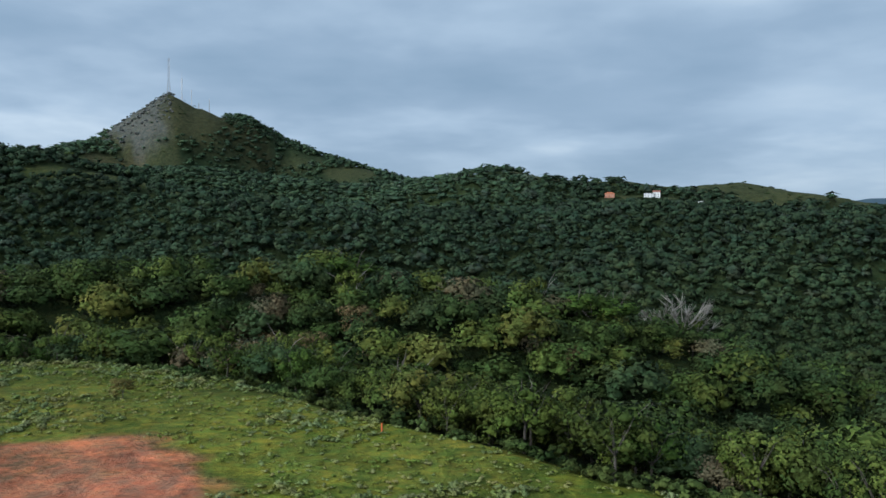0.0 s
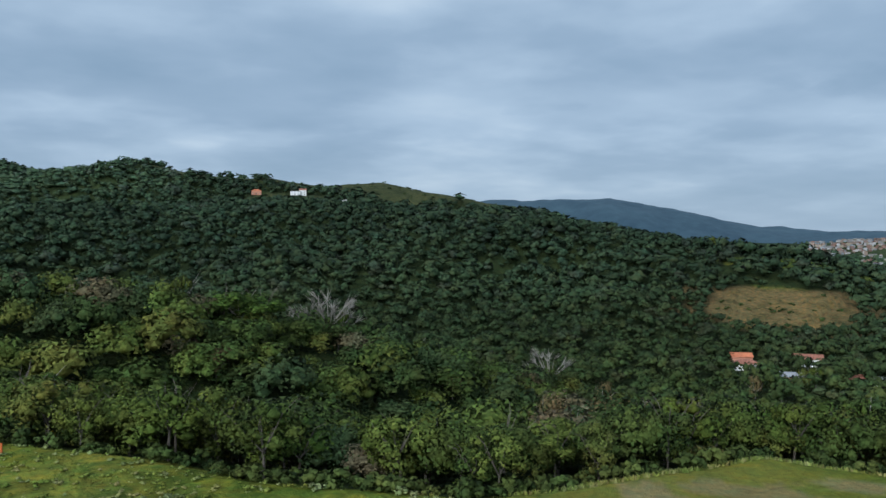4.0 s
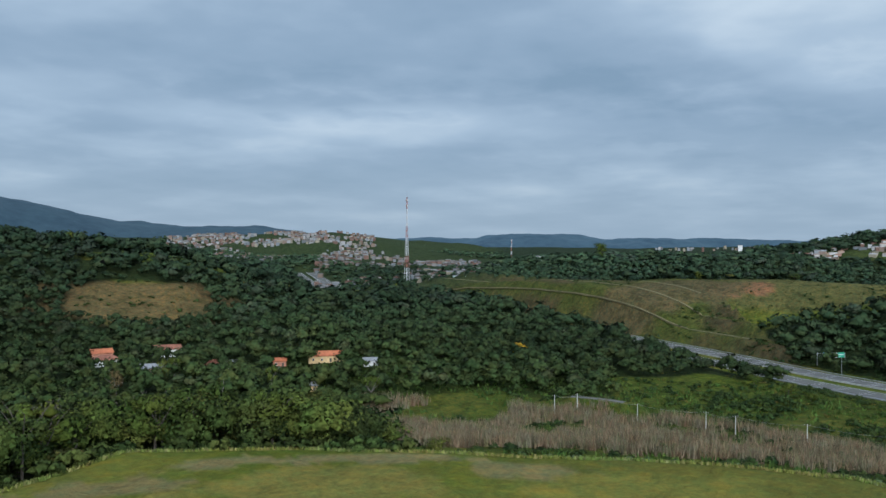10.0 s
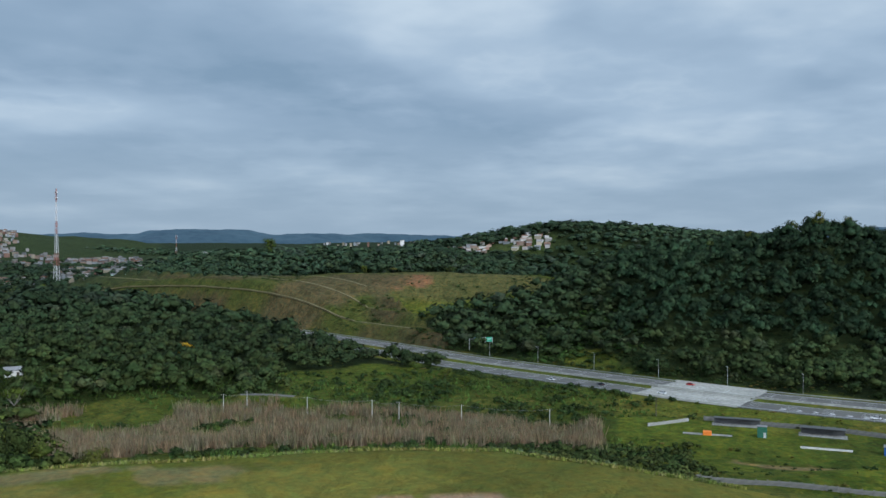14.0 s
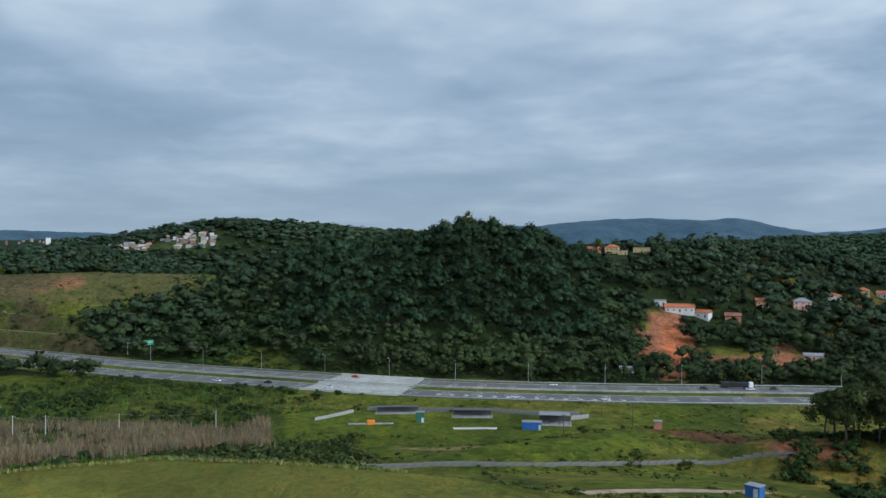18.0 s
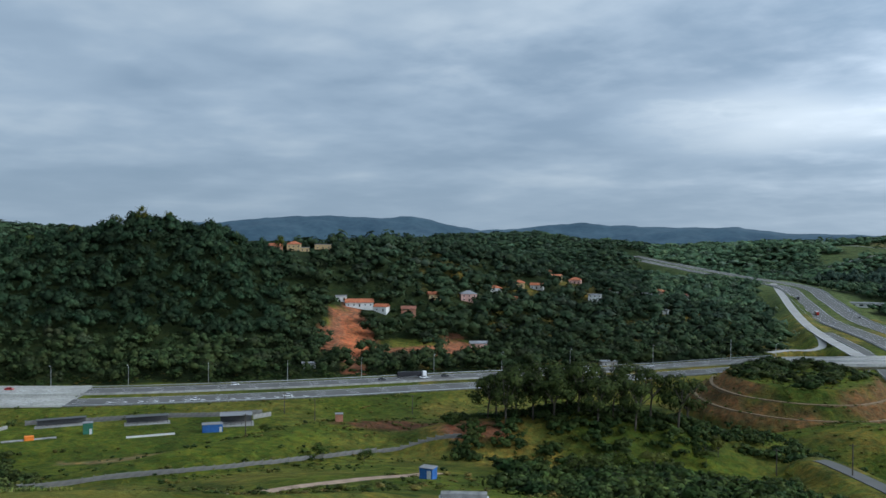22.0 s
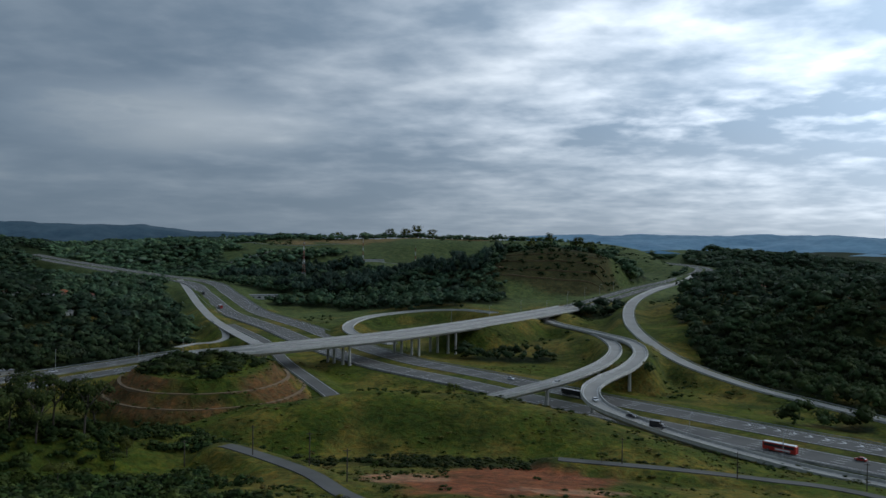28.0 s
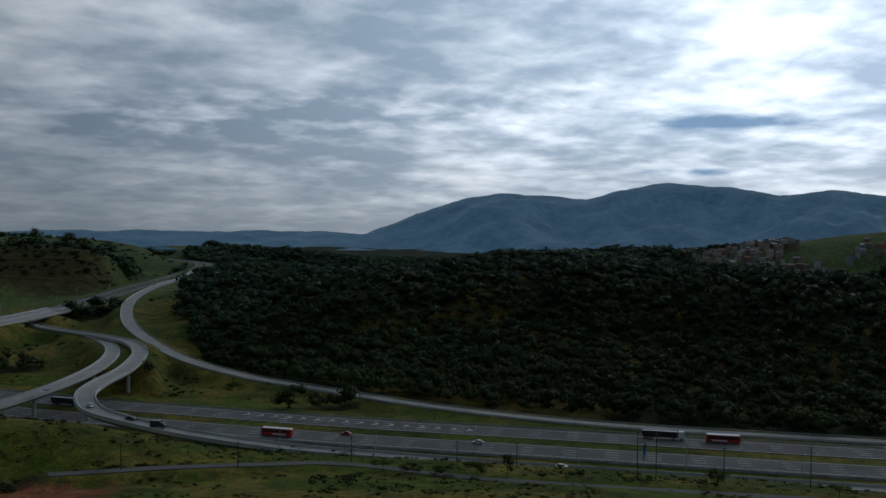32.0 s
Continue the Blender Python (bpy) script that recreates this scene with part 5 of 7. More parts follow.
# trees that stand nearest, each of its own
for az0, az1, r0, r1, gap, rr, most in ((31, 5, 118, 200, 7.4, (8, 12), 58), (5, -12, 96, 165, 7.4, (8, 12.5), 42), (-12, -40, 84, 165, 7.0, (7, 11), 62), (-40, -61, 104, 165, 7.0, (7, 11), 26)):
    x, y, z = scatter(r0, r1, gap, az0, az1)
    order = np.argsort(np.hypot(x, y) - 8 * rng.uniform(0, 1, len(x)))[:most]
    for i in order:
        k = int(rng.integers(0, len(KINDS)))
        high = rng.uniform(*rr)
        roll = rng.uniform()
        crown = CROWN_BROWN if roll < 0.035 else CROWN_PALE if roll < 0.14 else CROWN_LIGHT if roll < 0.3 else None
        label = "round tree topped with brownish seed heads" if roll < 0.035 else "tree with pale yellowish green leaves" if roll < 0.14 else ""
        tree(x[i], y[i], high, high * rng.uniform(0.85, 1.2), k, label, crown, "trees at the meadow's edge")
# ---- houses ----
WALLS = {"white": WALL_WHITE, "brick": WALL_BRICK, "ochre": WALL_OCHRE, "pink": WALL_PINK, "green": WALL_GREEN}
ROOFS = {"tile": ROOF_TILE, "old": ROOF_OLD, "grey": ROOF_GREY}
ROOF_WORDS = {"tile": "orange clay tile roof", "old": "weathered brown tile roof", "grey": "grey corrugated roof"}


def roof_mesh(form, length, depth, rise):
    bm = bmesh.new()
    a, b, o = length / 2 + 0.5, depth / 2 + 0.5, 0.18
    if form == "flat":
        cuboid(bm, (-a, -b, 0), (a, b, 0.3), 0.04)
        return as_mesh("roof", bm, None)
    ridge = a if form == "gable" else max(0.4, a - b)
    rows = []
    for z in (0, o):
        rows += [bm.verts.new(v) for v in ((-a, -b, z), (a, -b, z), (a, b, z), (-a, b, z), (-ridge, 0, rise + z), (ridge, 0, rise + z))]
    lo, hi = rows[:6], rows[6:]
    for q, flip in ((hi, False), (lo, True)):
        for f in ((0, 1, 5, 4), (2, 3, 4, 5), (1, 2, 5), (3, 0, 4)):
            vs = [q[i] for i in f]
            bm.faces.new(vs[::-1] if flip else vs)
    for i in range(4):
        bm.faces.new([lo[i], lo[(i + 1) % 4], hi[(i + 1) % 4], hi[i]])
    return as_mesh("roof", bm, None)


def house(az, d, turn, length, depth, high, wall, roof, form):
    x, y = spot(az, d)
    z = at_ground(x, y)
    words = {"white": "white rendered", "brick": "bare brick", "ochre": "ochre rendered", "pink": "pink rendered"}[wall]
    ob = thing("house", x, y, z - 0.4, az + turn, f"{words} house with {ROOF_WORDS[roof]}", "house")
    a, b = length / 2, depth / 2
    part("wall", box((-a, -b, -2.5), (a, b, high), 0.05), WALLS[wall], ob)
    rise = 0.0 if form == "flat" else depth * 0.26
    r = part("roof", roof_mesh(form, length, depth, rise), None, ob)
    r.data.materials.append(ROOFS[roof])
    r.location = (0, 0, high)
    if form == "gable":
        bm = bmesh.new()
        for s in (-1, 1):
            vs = [bm.verts.new(v) for v in ((s * a * 0.995, -b, high - 0.1), (s * a * 0.995, b, high - 0.1), (s * a * 0.995, 0, high + rise * 0.96))]
            vs += [bm.verts.new((v.co.x - s * 0.2, v.co.y, v.co.z)) for v in vs]
            for f in ((0, 1, 2), (5, 4, 3), (0, 3, 4, 1), (1, 4, 5, 2), (2, 5, 3, 0)):
                bm.faces.new([vs[i] for i in f])
        part("gable", bm, WALLS[wall], ob)
    levels = 2 if high > 5 else 1
    count = max(2, int(length / 4))
    for lv in range(levels):
        for i in range(count):
            cx = -a + (i + 0.5) * length / count
            z0 = lv * 3.0 + (0.0 if (i == count // 2 and lv == 0) else 0.9)
            kind = "door" if (i == count // 2 and lv == 0) else "window"
            w = part(kind, box((cx - 0.6, -b - 0.05, z0), (cx + 0.6, -b + 0.1, lv * 3.0 + 2.2), 0.03), WALL_WHITE if kind == "window" else BARK, ob)
            if kind == "window":
                part("pane", box((cx - 0.5, -b - 0.07, z0 + 0.1), (cx + 0.5, -b, lv * 3.0 + 2.1)), GLASS_DARK, w)
    return ob


for row in HOMES:
    house(*row)

def town(name, az0, az1, r0, r1, gap, label, seed, tall=(3.0, 7.5), pale=1.0):
    """Small houses crowding a far hillside, joined."""
    g = np.random.default_rng(seed)
    xs, ys = [], []
    for r in np.arange(r0, r1, gap):
        k = max(1, int(radians(abs(az1 - az0)) * r / gap))
        a = np.radians(az0 + (az1 - az0) * (np.arange(k) + g.uniform(0, 0.8, k)) / k)
        rr = r + g.uniform(0, gap * 0.8, k)
        xs.append(-rr * np.sin(a))
        ys.append(rr * np.cos(a))
    x, y = np.concatenate(xs), np.concatenate(ys)
    edge = (fbm(x, y, 260, 3, seed) > -0.18) & (fbm(x, y, 60, 2, seed + 9.0) > -0.12)
    x, y = x[edge], y[edge]
    z = height(x, y)
    n = len(x)
    w, dd, h = g.uniform(2.6, 5.6, n), g.uniform(2.6, 4.8, n), g.uniform(*tall, n)
    rise = np.where(g.uniform(0, 1, n) < 0.6, g.uniform(1.0, 2.0, n), 0.15)
    base = np.array([(-1, -1, -3), (1, -1, -3), (1, 1, -3), (-1, 1, -3), (-1, -1, 1), (1, -1, 1), (1, 1, 1), (-1, 1, 1)], float)
    roofv = np.array([(-1.08, -1.1, 1), (1.08, -1.1, 1), (1.08, 1.1, 1), (-1.08, 1.1, 1), (-1.08, 0, 2), (1.08, 0, 2)], float)
    wq = np.array([(0, 1, 5), (0, 5, 4), (1, 2, 6), (1, 6, 5), (2, 3, 7), (2, 7, 6), (3, 0, 4), (3, 4, 7)])
    rq = np.array([(0, 1, 5), (0, 5, 4), (2, 3, 4), (2, 4, 5), (1, 2, 5), (3, 0, 4), (0, 2, 1), (0, 3, 2)]) + 8
    turn = np.radians(g.choice([0, 90, 15, -20], n) + np.degrees(np.arctan2(-x, y)))
    v = np.concatenate([base, roofv])
    px, py = v[None, :, 0] * w[:, None], v[None, :, 1] * dd[:, None]
    c, s = np.cos(turn)[:, None], np.sin(turn)[:, None]
    vz = np.where(v[None, :, 2] > 1.5, h[:, None] + rise[:, None], np.where(v[None, :, 2] < 0, -3.0, h[:, None]))
    co = np.stack([px * c - py * s + x[:, None], px * s + py * c + y[:, None], vz + z[:, None]], -1).reshape(-1, 3)
    faces = (np.concatenate([wq, rq])[None] + (np.arange(n) * 14)[:, None, None]).reshape(-1, 3)
    wallc = np.array([(0.62, 0.58, 0.54), (0.66, 0.64, 0.62), (0.50, 0.36, 0.28), (0.42, 0.24, 0.18), (0.58, 0.50, 0.36), (0.46, 0.50, 0.52)])[g.integers(0, 6, n)] * g.uniform(0.28, 0.62, (n, 1))
    roofc = np.array([(0.40, 0.20, 0.13), (0.46, 0.27, 0.19), (0.50, 0.46, 0.43), (0.36, 0.35, 0.34), (0.62, 0.60, 0.58)])[g.integers(0, 5, n)] * g.uniform(0.28, 0.62, (n, 1))
    wallc, roofc = wallc * pale, roofc * pale
    col = np.concatenate([np.repeat(wallc[:, None], 8, 1), np.repeat(roofc[:, None], 6, 1)], 1).reshape(-1, 3)
    me = mesh_from(name, co, faces, TOWN)
    colour_points(me, "tint", col)
    return tagged(new(name, me), label, "houses", kind="stuff")


TOWN, kt, bt = material("painted_town_walls", 0.9)
at = kt.add("ShaderNodeNewGeometry").outputs["Position"]
put(kt, bt, kt.mix(kt.noise(at, 0.4, 3).outputs[0], kt.attribute("tint"), kt.mix(1.0, kt.attribute("tint"), (0.55, 0.55, 0.55), "MULTIPLY")))
town("hillside_town", -46.5, -60, 1950, 2620, 16, "crowded pale brick houses spread over a far hillside", 1)
town("valley_town", -56, -67, 1240, 1950, 14, "dense pale houses with clay roofs in the far valley", 2, (3.0, 7.5), 0.8)
town("plain_town", -67.5, -78.5, 1450, 1700, 18, "white and pink houses among trees beyond the fields", 3, (3.0, 7.5), 1.4)
town("ridge_town", -86.3, -93.5, 1366, 1425, 12, "row of small orange-roofed houses on a ridge", 4, (2.4, 4.0), 1.5)
town("west_town", -180.5, -186, 2350, 2560, 26, "crowded houses on a far wooded rise", 5)
town("west_hill_town", -216, -232, 1230, 1470, 14, "pale houses stacked on a hillside above the woods", 6, (3.0, 8.5), 1.8)
town("horizon_town", -78, -92, 3300, 3700, 70, "pale buildings of a distant town on the plain", 7, (6, 16))


# ---- masts ----
def lattice_mast(x, y, high, foot, label, dishes=0, group="", grey_steel=False):
    """A three-sided steel tower with braces, painted red and white in bands."""
    z = min(at_ground(x + i, y + j) for i in (-9, 0, 9) for j in (-9, 0, 9)) - 1.0
    ob = thing("lattice_mast", x, y, z, random.uniform(0, 90), label, "mast", group)
    levels = max(6, int(high / 6))
    leg = 0.30 if grey_steel else max(0.16, foot * 0.04)
    brace = 0.18 if grey_steel else 0.07
    bands = {}
    for i in range(levels):
        f0, f1 = i / levels, (i + 1) / levels
        if grey_steel:
            # a splayed foot under a straight column
            r0, r1 = (foot * (0.42 + 0.58 * max(0.0, 1 - f / 0.45) ** 1.5) for f in (f0, f1))
        else:
            r0, r1 = foot * (1 - f0) ** 1.6 + 0.45, foot * (1 - f1) ** 1.6 + 0.45
        bm = bands.setdefault(i * 7 // levels, None) or bmesh.new()
        bands[i * 7 // levels] = bm
        pts = [[(r * math.cos(a), r * math.sin(a), f * high) for a in (0.3, 1.87, 3.44, 5.01)] for r, f in ((r0, f0), (r1, f1))]
        for k in range(4):
            limb(bm, pts[0][k], pts[1][k], leg, leg * 0.95, 4)
            limb(bm, pts[0][k], pts[1][(k + 1) % 4], brace, brace, 3)
            limb(bm, pts[1][k], pts[1][(k + 1) % 4], brace, brace, 3)
    for i, bm in bands.items():
        if grey_steel:
            part("mast_section", bm, STEEL, ob)
        elif i % 2:
            part("white_section", bm, STEEL_WHITE, ob, "white painted steel lattice")
        else:
            part("red_section", bm, STEEL_RED, ob, "red painted steel lattice")
    bm = bmesh.new()
    limb(bm, (0, 0, high), (0, 0, high * (1.3 if 50 < high < 60 and grey_steel else 1.05) + 1), 0.3 if grey_steel else 0.12, 0.1 if grey_steel else 0.04, 5)
    part("antenna", bm, STEEL, ob)
    for i in range(dishes):
        bm = bmesh.new()
        a = i * 2.1
        r = 0.9
        m = Matrix.Translation((1.2 * math.cos(a), 1.2 * math.sin(a), high * (0.97 - 0.05 * (i // 3)))) @ Matrix.Rotation(a, 4, "Z") @ Matrix.Rotation(radians(90), 4, "Y")
        bmesh.ops.create_cone(bm, cap_ends=True, segments=12, radius1=r, radius2=r * 0.7, depth=0.5, matrix=m)
        part("dish", bm, STEEL_WHITE, ob)
    return ob


for az, d, high, foot, words in ((17.85, 2098, 86, 6.0, "tall pale steel television mast on the rocky peak"), (17.05, 2096, 56, 3.2, "slim steel mast on the rocky peak"), (16.45, 2098, 42, 1.7, "thin steel mast on the rocky peak"), (15.35, 2104, 36, 1.9, "short steel mast on the rocky shoulder"), (16.0, 2098, 16, 1.5, "small antenna mast beside the taller ones")):
    lattice_mast(*spot(az, d), high, foot, words, 2 if high > 50 else 0, "masts on the peak", True)
lattice_mast(*spot(-62.0, 905), 112, 3.6, "red and white lattice tower standing over the town", 6)
lattice_mast(*spot(-158.5, 1215), 62, 4.0, "red and white lattice tower beside the highway", 3)
lattice_mast(*spot(-165.9, 1330), 48, 1.6, "slim lattice mast above dark trees")
lattice_mast(*spot(-69.0, 1480), 52, 2.0, "slim pale mast among the distant houses", 4)
lattice_mast(*spot(-162.4, 1400), 40, 1.4, "slim lattice mast on the open fields")
# ---- things along the roads ----
def place_on(line, s, off):
    """A spot s metres along a line and off metres to its right, with its heading in degrees."""
    run = np.concatenate([[0], np.cumsum(np.linalg.norm(np.diff(line[:, :2], axis=0), axis=1))])
    p = np.array([np.interp(s, run, line[:, i]) for i in range(3)])
    q = np.array([np.interp(s + 2, run, line[:, i]) for i in range(3)])
    t = (q - p)[:2] / (np.hypot(*(q - p)[:2]) + 1e-9)
    return p[0] + t[1] * off, p[1] - t[0] * off, p[2], math.degrees(math.atan2(t[1], t[0])), run[-1]


def nearest(line, x, y):
    """How far along a line the place nearest to (x, y) lies."""
    run = np.concatenate([[0], np.cumsum(np.linalg.norm(np.diff(line[:, :2], axis=0), axis=1))])
    i = int(np.argmin(np.hypot(line[:, 0] - x, line[:, 1] - y)))
    return run[i], i


LAMP = thing("street_lamp", 0, 0, -500, 0, "grey steel street lamp beside the highway", "street lamp", "lamps along the highway")
bm = bmesh.new()
limb(bm, (0, 0, -1), (0, 0, 11), 0.16, 0.09, 8)
part("pole", bm, STEEL, LAMP)
bm = bmesh.new()
limb(bm, (0, 0, 10.9), (1.8, 0, 11.5), 0.06, 0.05, 6)
arm = part("arm", bm, STEEL, LAMP)
part("lamp_head", box((1.5, -0.16, 11.4), (2.4, 0.16, 11.58), 0.04), STEEL_WHITE, arm)
ROAD_A_GROUND = ROAD_A[:cut]


def lamps(line, s0, s1, every, off, face):
    for s in np.arange(s0, s1, every):
        x, y, z, head, _ = place_on(line, s, off)
        copy_thing(LAMP, pose(x, y, at_ground(x, y), 0, 0, head + face))


sa = nearest(ROAD_A_GROUND, *spot(-88, 560))[0]
lamps(ROAD_A_GROUND, sa, sa + 620, 42, -26.5, -90)
sb = nearest(ROAD_B, *spot(-186, 380))[0]
lamps(ROAD_B, sb, sb + 420, 38, 31, 90)
lamps(ROAD_A[cut:], 120, 700, 60, -21, -90)
for ob in (*LAMP.children_recursive, LAMP):
    bpy.data.objects.remove(ob)


def rail(name, line, off, label, step=4.0):
    """A steel crash barrier: a folded beam on short posts."""
    ob = tagged(new(name), label, "guard rail")
    ln = offset_line(line, off)
    ribbon("beam", ln, [(-0.03, 0.45), (0.03, 0.45), (0.08, 0.55), (0.03, 0.62), (0.08, 0.7), (0.03, 0.8), (-0.03, 0.8)], STEEL, ob)
    run = np.concatenate([[0], np.cumsum(np.linalg.norm(np.diff(ln[:, :2], axis=0), axis=1))])
    s = np.arange(0, run[-1], step)
    p = np.stack([np.interp(s, run, ln[:, i]) for i in range(3)], 1)
    cube = np.array([(x, y, z) for z in (-0.4, 0.75) for x, y in ((-.07, -.07), (.07, -.07), (.07, .07), (-.07, .07))])
    quad = np.array([(0, 1, 5, 4), (1, 2, 6, 5), (2, 3, 7, 6), (3, 0, 4, 7), (4, 5, 6, 7)])
    co = (p[:, None] + cube[None]).reshape(-1, 3)
    fa = (quad[None] + (np.arange(len(p)) * 8)[:, None, None]).reshape(-1, 4)
    posts = new("posts", mesh_from("posts", co, fa, STEEL))
    posts.parent = ob
    tagged(posts, kind="stuff")
    return ob


rail("guard_rail", ROAD_A_GROUND[40:], -24.6, "grey steel guard rail along the far verge")
rail("guard_rail", ROAD_A_GROUND[40:], 24.6, "grey steel guard rail along the near verge")
rail("guard_rail", ROAD_B[40:], -24.0, "grey steel guard rail along the highway verge")
rail("guard_rail", RAMP_E, -5.2, "grey steel guard rail on the curving ramp")
for line, off, words in ((ROAD_A_GROUND, -4.3, "grey concrete barrier along the highway median"), (ROAD_B[60:], 26.0, "long low concrete barrier beside the slip lane")):
    ob = tagged(new("concrete_barrier"), words, "barrier")
    ribbon("barrier_wall", line, kerb_wall(off), CONCRETE_MID, ob)

# the slab bridge that carries the highway over the stream
i0, i1 = nearest(ROAD_A_GROUND, *spot(-99.8, 470))[1], nearest(ROAD_A_GROUND, *spot(-106.6, 455))[1]
deck = tagged(new("highway_bridge"), "pale concrete slab bridge carrying the highway over a stream", "bridge")
ln = ROAD_A_GROUND[i0:i1 + 1]
for side in (-1, 1):
    lo, hi = sorted((side * 3.6, side * 24.6))
    ribbon("deck", ln, [(lo, -2.2), (hi, -2.2), (hi, 0.03), (lo, 0.03)], CONCRETE_DECK, deck)
    for e in (lo, hi):
        ribbon("parapet", ln, [(e - 0.25, 0.0), (e + 0.25, 0.0), (e + 0.2, 1.1), (e - 0.2, 1.1)], CONCRETE, deck)
dashes("lane_marks", ln, [s * (5 + 1.2 + 3.6 * i) for s in (-1, 1) for i in range(1, 4)], 16, 5, 0.3, deck, 0.05)
for end in (ln[0], ln[-1]):
    t = ln[1] - ln[0]
    part("abutment", box((-1.0, -25, -7), (1.0, 25, -0.1)), CONCRETE_DARK, deck).matrix_world = pose(*end, 0, 0, math.degrees(math.atan2(t[1], t[0])))

# white arrows and hatching painted where the slip lane leaves
for line, off, s0, n in ((ROAD_A_GROUND, 16.5, nearest(ROAD_A_GROUND, *spot(-108, 440))[0], 14), (ROAD_B, -17.0, nearest(ROAD_B, *spot(-188, 400))[0], 16)):
    mark = tagged(new("road_marking"), "white chevron hatching painted on the asphalt", "road marking", kind="structure")
    bm = bmesh.new()
    for i in range(n):
        x, y, z, head, _ = place_on(line, s0 + i * 7.0, off + 3.0 * i / n)
        m = pose(x, y, z + 0.03, 0, 0, head)
        for sgn in (-1, 1):
            vs = [bm.verts.new(m @ Vector(v)) for v in ((0, 0, 0), (1.0, 0, 0), (-1.2, sgn * 2.2, 0), (-2.2, sgn * 2.2, 0))]
            bm.faces.new(vs)
    part("chevrons", bm, PAINT, mark)

# ---- gantry sign ----
x, y = spot(-88.9, 596)
sign = thing("road_sign", x, y, at_ground(x, y), -62, "overhead road sign with blue, white and green panels", "road sign")
for s in (-9, 9):
    bm = bmesh.new()
    limb(bm, (s, 0, -0.5), (s, 0, 7.6), 0.22, 0.18, 8)
    part("post", bm, STEEL, sign)
bm = bmesh.new()
for z in (5.6, 7.2):
    limb(bm, (-9, 0, z), (9, 0, z), 0.12, 0.12, 6)
part("beam", bm, STEEL, sign)
SIGN_BLUE, SIGN_GREEN = plain("blue_sign", (0.03, 0.16, 0.45), 0.5), plain("green_sign", (0.02, 0.28, 0.16), 0.5)
for x0, x1, mat, words in ((-5.2, 0.4, SIGN_BLUE, "blue sign panel"), (0.8, 3.8, STEEL_WHITE, "white sign panel"), (4.2, 8.4, SIGN_GREEN, "green sign panel")):
    p = part("panel", box((x0, -0.35, 4.6), (x1, -0.2, 7.9), 0.04), mat, sign, words)
    part("lettering", box((x0 + 0.4, -0.38, 6.3), (x1 - 0.4, -0.34, 6.7)), STEEL_WHITE if mat is not STEEL_WHITE else CONCRETE_DARK, p)

# ---- wooden and concrete power poles with their wires ----
POLES = [spot(az, d) for az, d in ((-71.9, 398), (-73.4, 404), (-77.3, 392), (-81.6, 382), (-83.4, 378), (-87.6, 370), (-93.5, 364))]
ends = []
for x, y in POLES:
    z = at_ground(x, y)
    ob = thing("utility_pole", x, y, z, math.degrees(math.atan2(y, x)) + 90, "pale concrete power pole with cross arm", "utility pole", "power poles by the reeds")
    bm = bmesh.new()
    limb(bm, (0, 0, -0.8), (0, 0, 9.0), 0.19, 0.13, 8)
    part("pole", bm, CONCRETE, ob)
    part("cross_arm", box((-1.1, -0.07, 8.4), (1.1, 0.07, 8.55)), BARK, ob)
    for s in (-1, 0, 1):
        bm = bmesh.new()
        limb(bm, (s * 0.95, 0, 8.55), (s * 0.95, 0, 8.8), 0.06, 0.05, 6)
        part("insulator", bm, STEEL_WHITE, ob)
    ends.append((x, y, z + 8.7))


def wires(name, ends, label):
    ob = tagged(new(name), label, "cable")
    for a, b in zip(ends[:-1], ends[1:]):
        for k in (-0.9, 0.9):
            bm = bmesh.new()
            prev = None
            for i in range(9):
                s = i / 8
                p = Vector(a) * (1 - s) + Vector(b) * s + Vector((k * 0.5, k * 0.5, -1.2 * 4 * s * (1 - s)))
                if prev is not None:
                    limb(bm, prev, p, 0.018, 0.018, 4)
                prev = p
            part("wire", bm, CONCRETE_DARK, ob)


wires("power_line", ends, "thin sagging power wires strung between poles")
for az, d, high in ((-100.4, 372, 8), (-151.0, 262, 8), (-155.3, 246, 8.5), (-159.0, 226, 9), (-161.5, 205, 8), (-179.8, 262, 8), (-187.0, 262, 8), (-194.4, 290, 9), (-201.5, 285, 9), (-116.5, 300, 9), (-121, 345, 9), (-213.4, 278, 15), (-214.6, 276, 15), (-218.8, 285, 11), (-223.9, 290, 13), (-205.5, 286, 9), (-119.0, 360, 9), (-127.5, 395, 9)):
    x, y = spot(az, d)
    ob = thing("utility_pole", x, y, at_ground(x, y), az, "dark wooden power pole on the grassy slope", "utility pole", "power poles on the slope")
    bm = bmesh.new()
    limb(bm, (0, 0, -0.8), (0, 0, high), 0.17, 0.12, 8)
    part("pole", bm, BARK, ob)
    part("cross_arm", box((-0.9, -0.06, high - 0.6), (0.9, 0.06, high - 0.45)), BARK, ob)

# ---- vehicles ----
RUBBER = plain("black_rubber", (0.02, 0.02, 0.02), 0.9)
GLASS_CAR = plain("tinted_car_glass", (0.02, 0.025, 0.03), 0.1)
CAR_PAINT = {"white": plain("white_car_paint", (0.72, 0.72, 0.72), 0.25, grain=0.5, vary=0.05), "dark": plain("dark_car_paint", (0.03, 0.03, 0.035), 0.25, grain=0.5, vary=0.1), "red": plain("red_car_paint", (0.42, 0.03, 0.02), 0.3, grain=0.5, vary=0.1)}
LIGHT_RED, LIGHT_CLEAR = plain("tail_lamp_plastic", (0.35, 0.01, 0.01), 0.3), plain("headlamp_plastic", (0.7, 0.7, 0.68), 0.2)


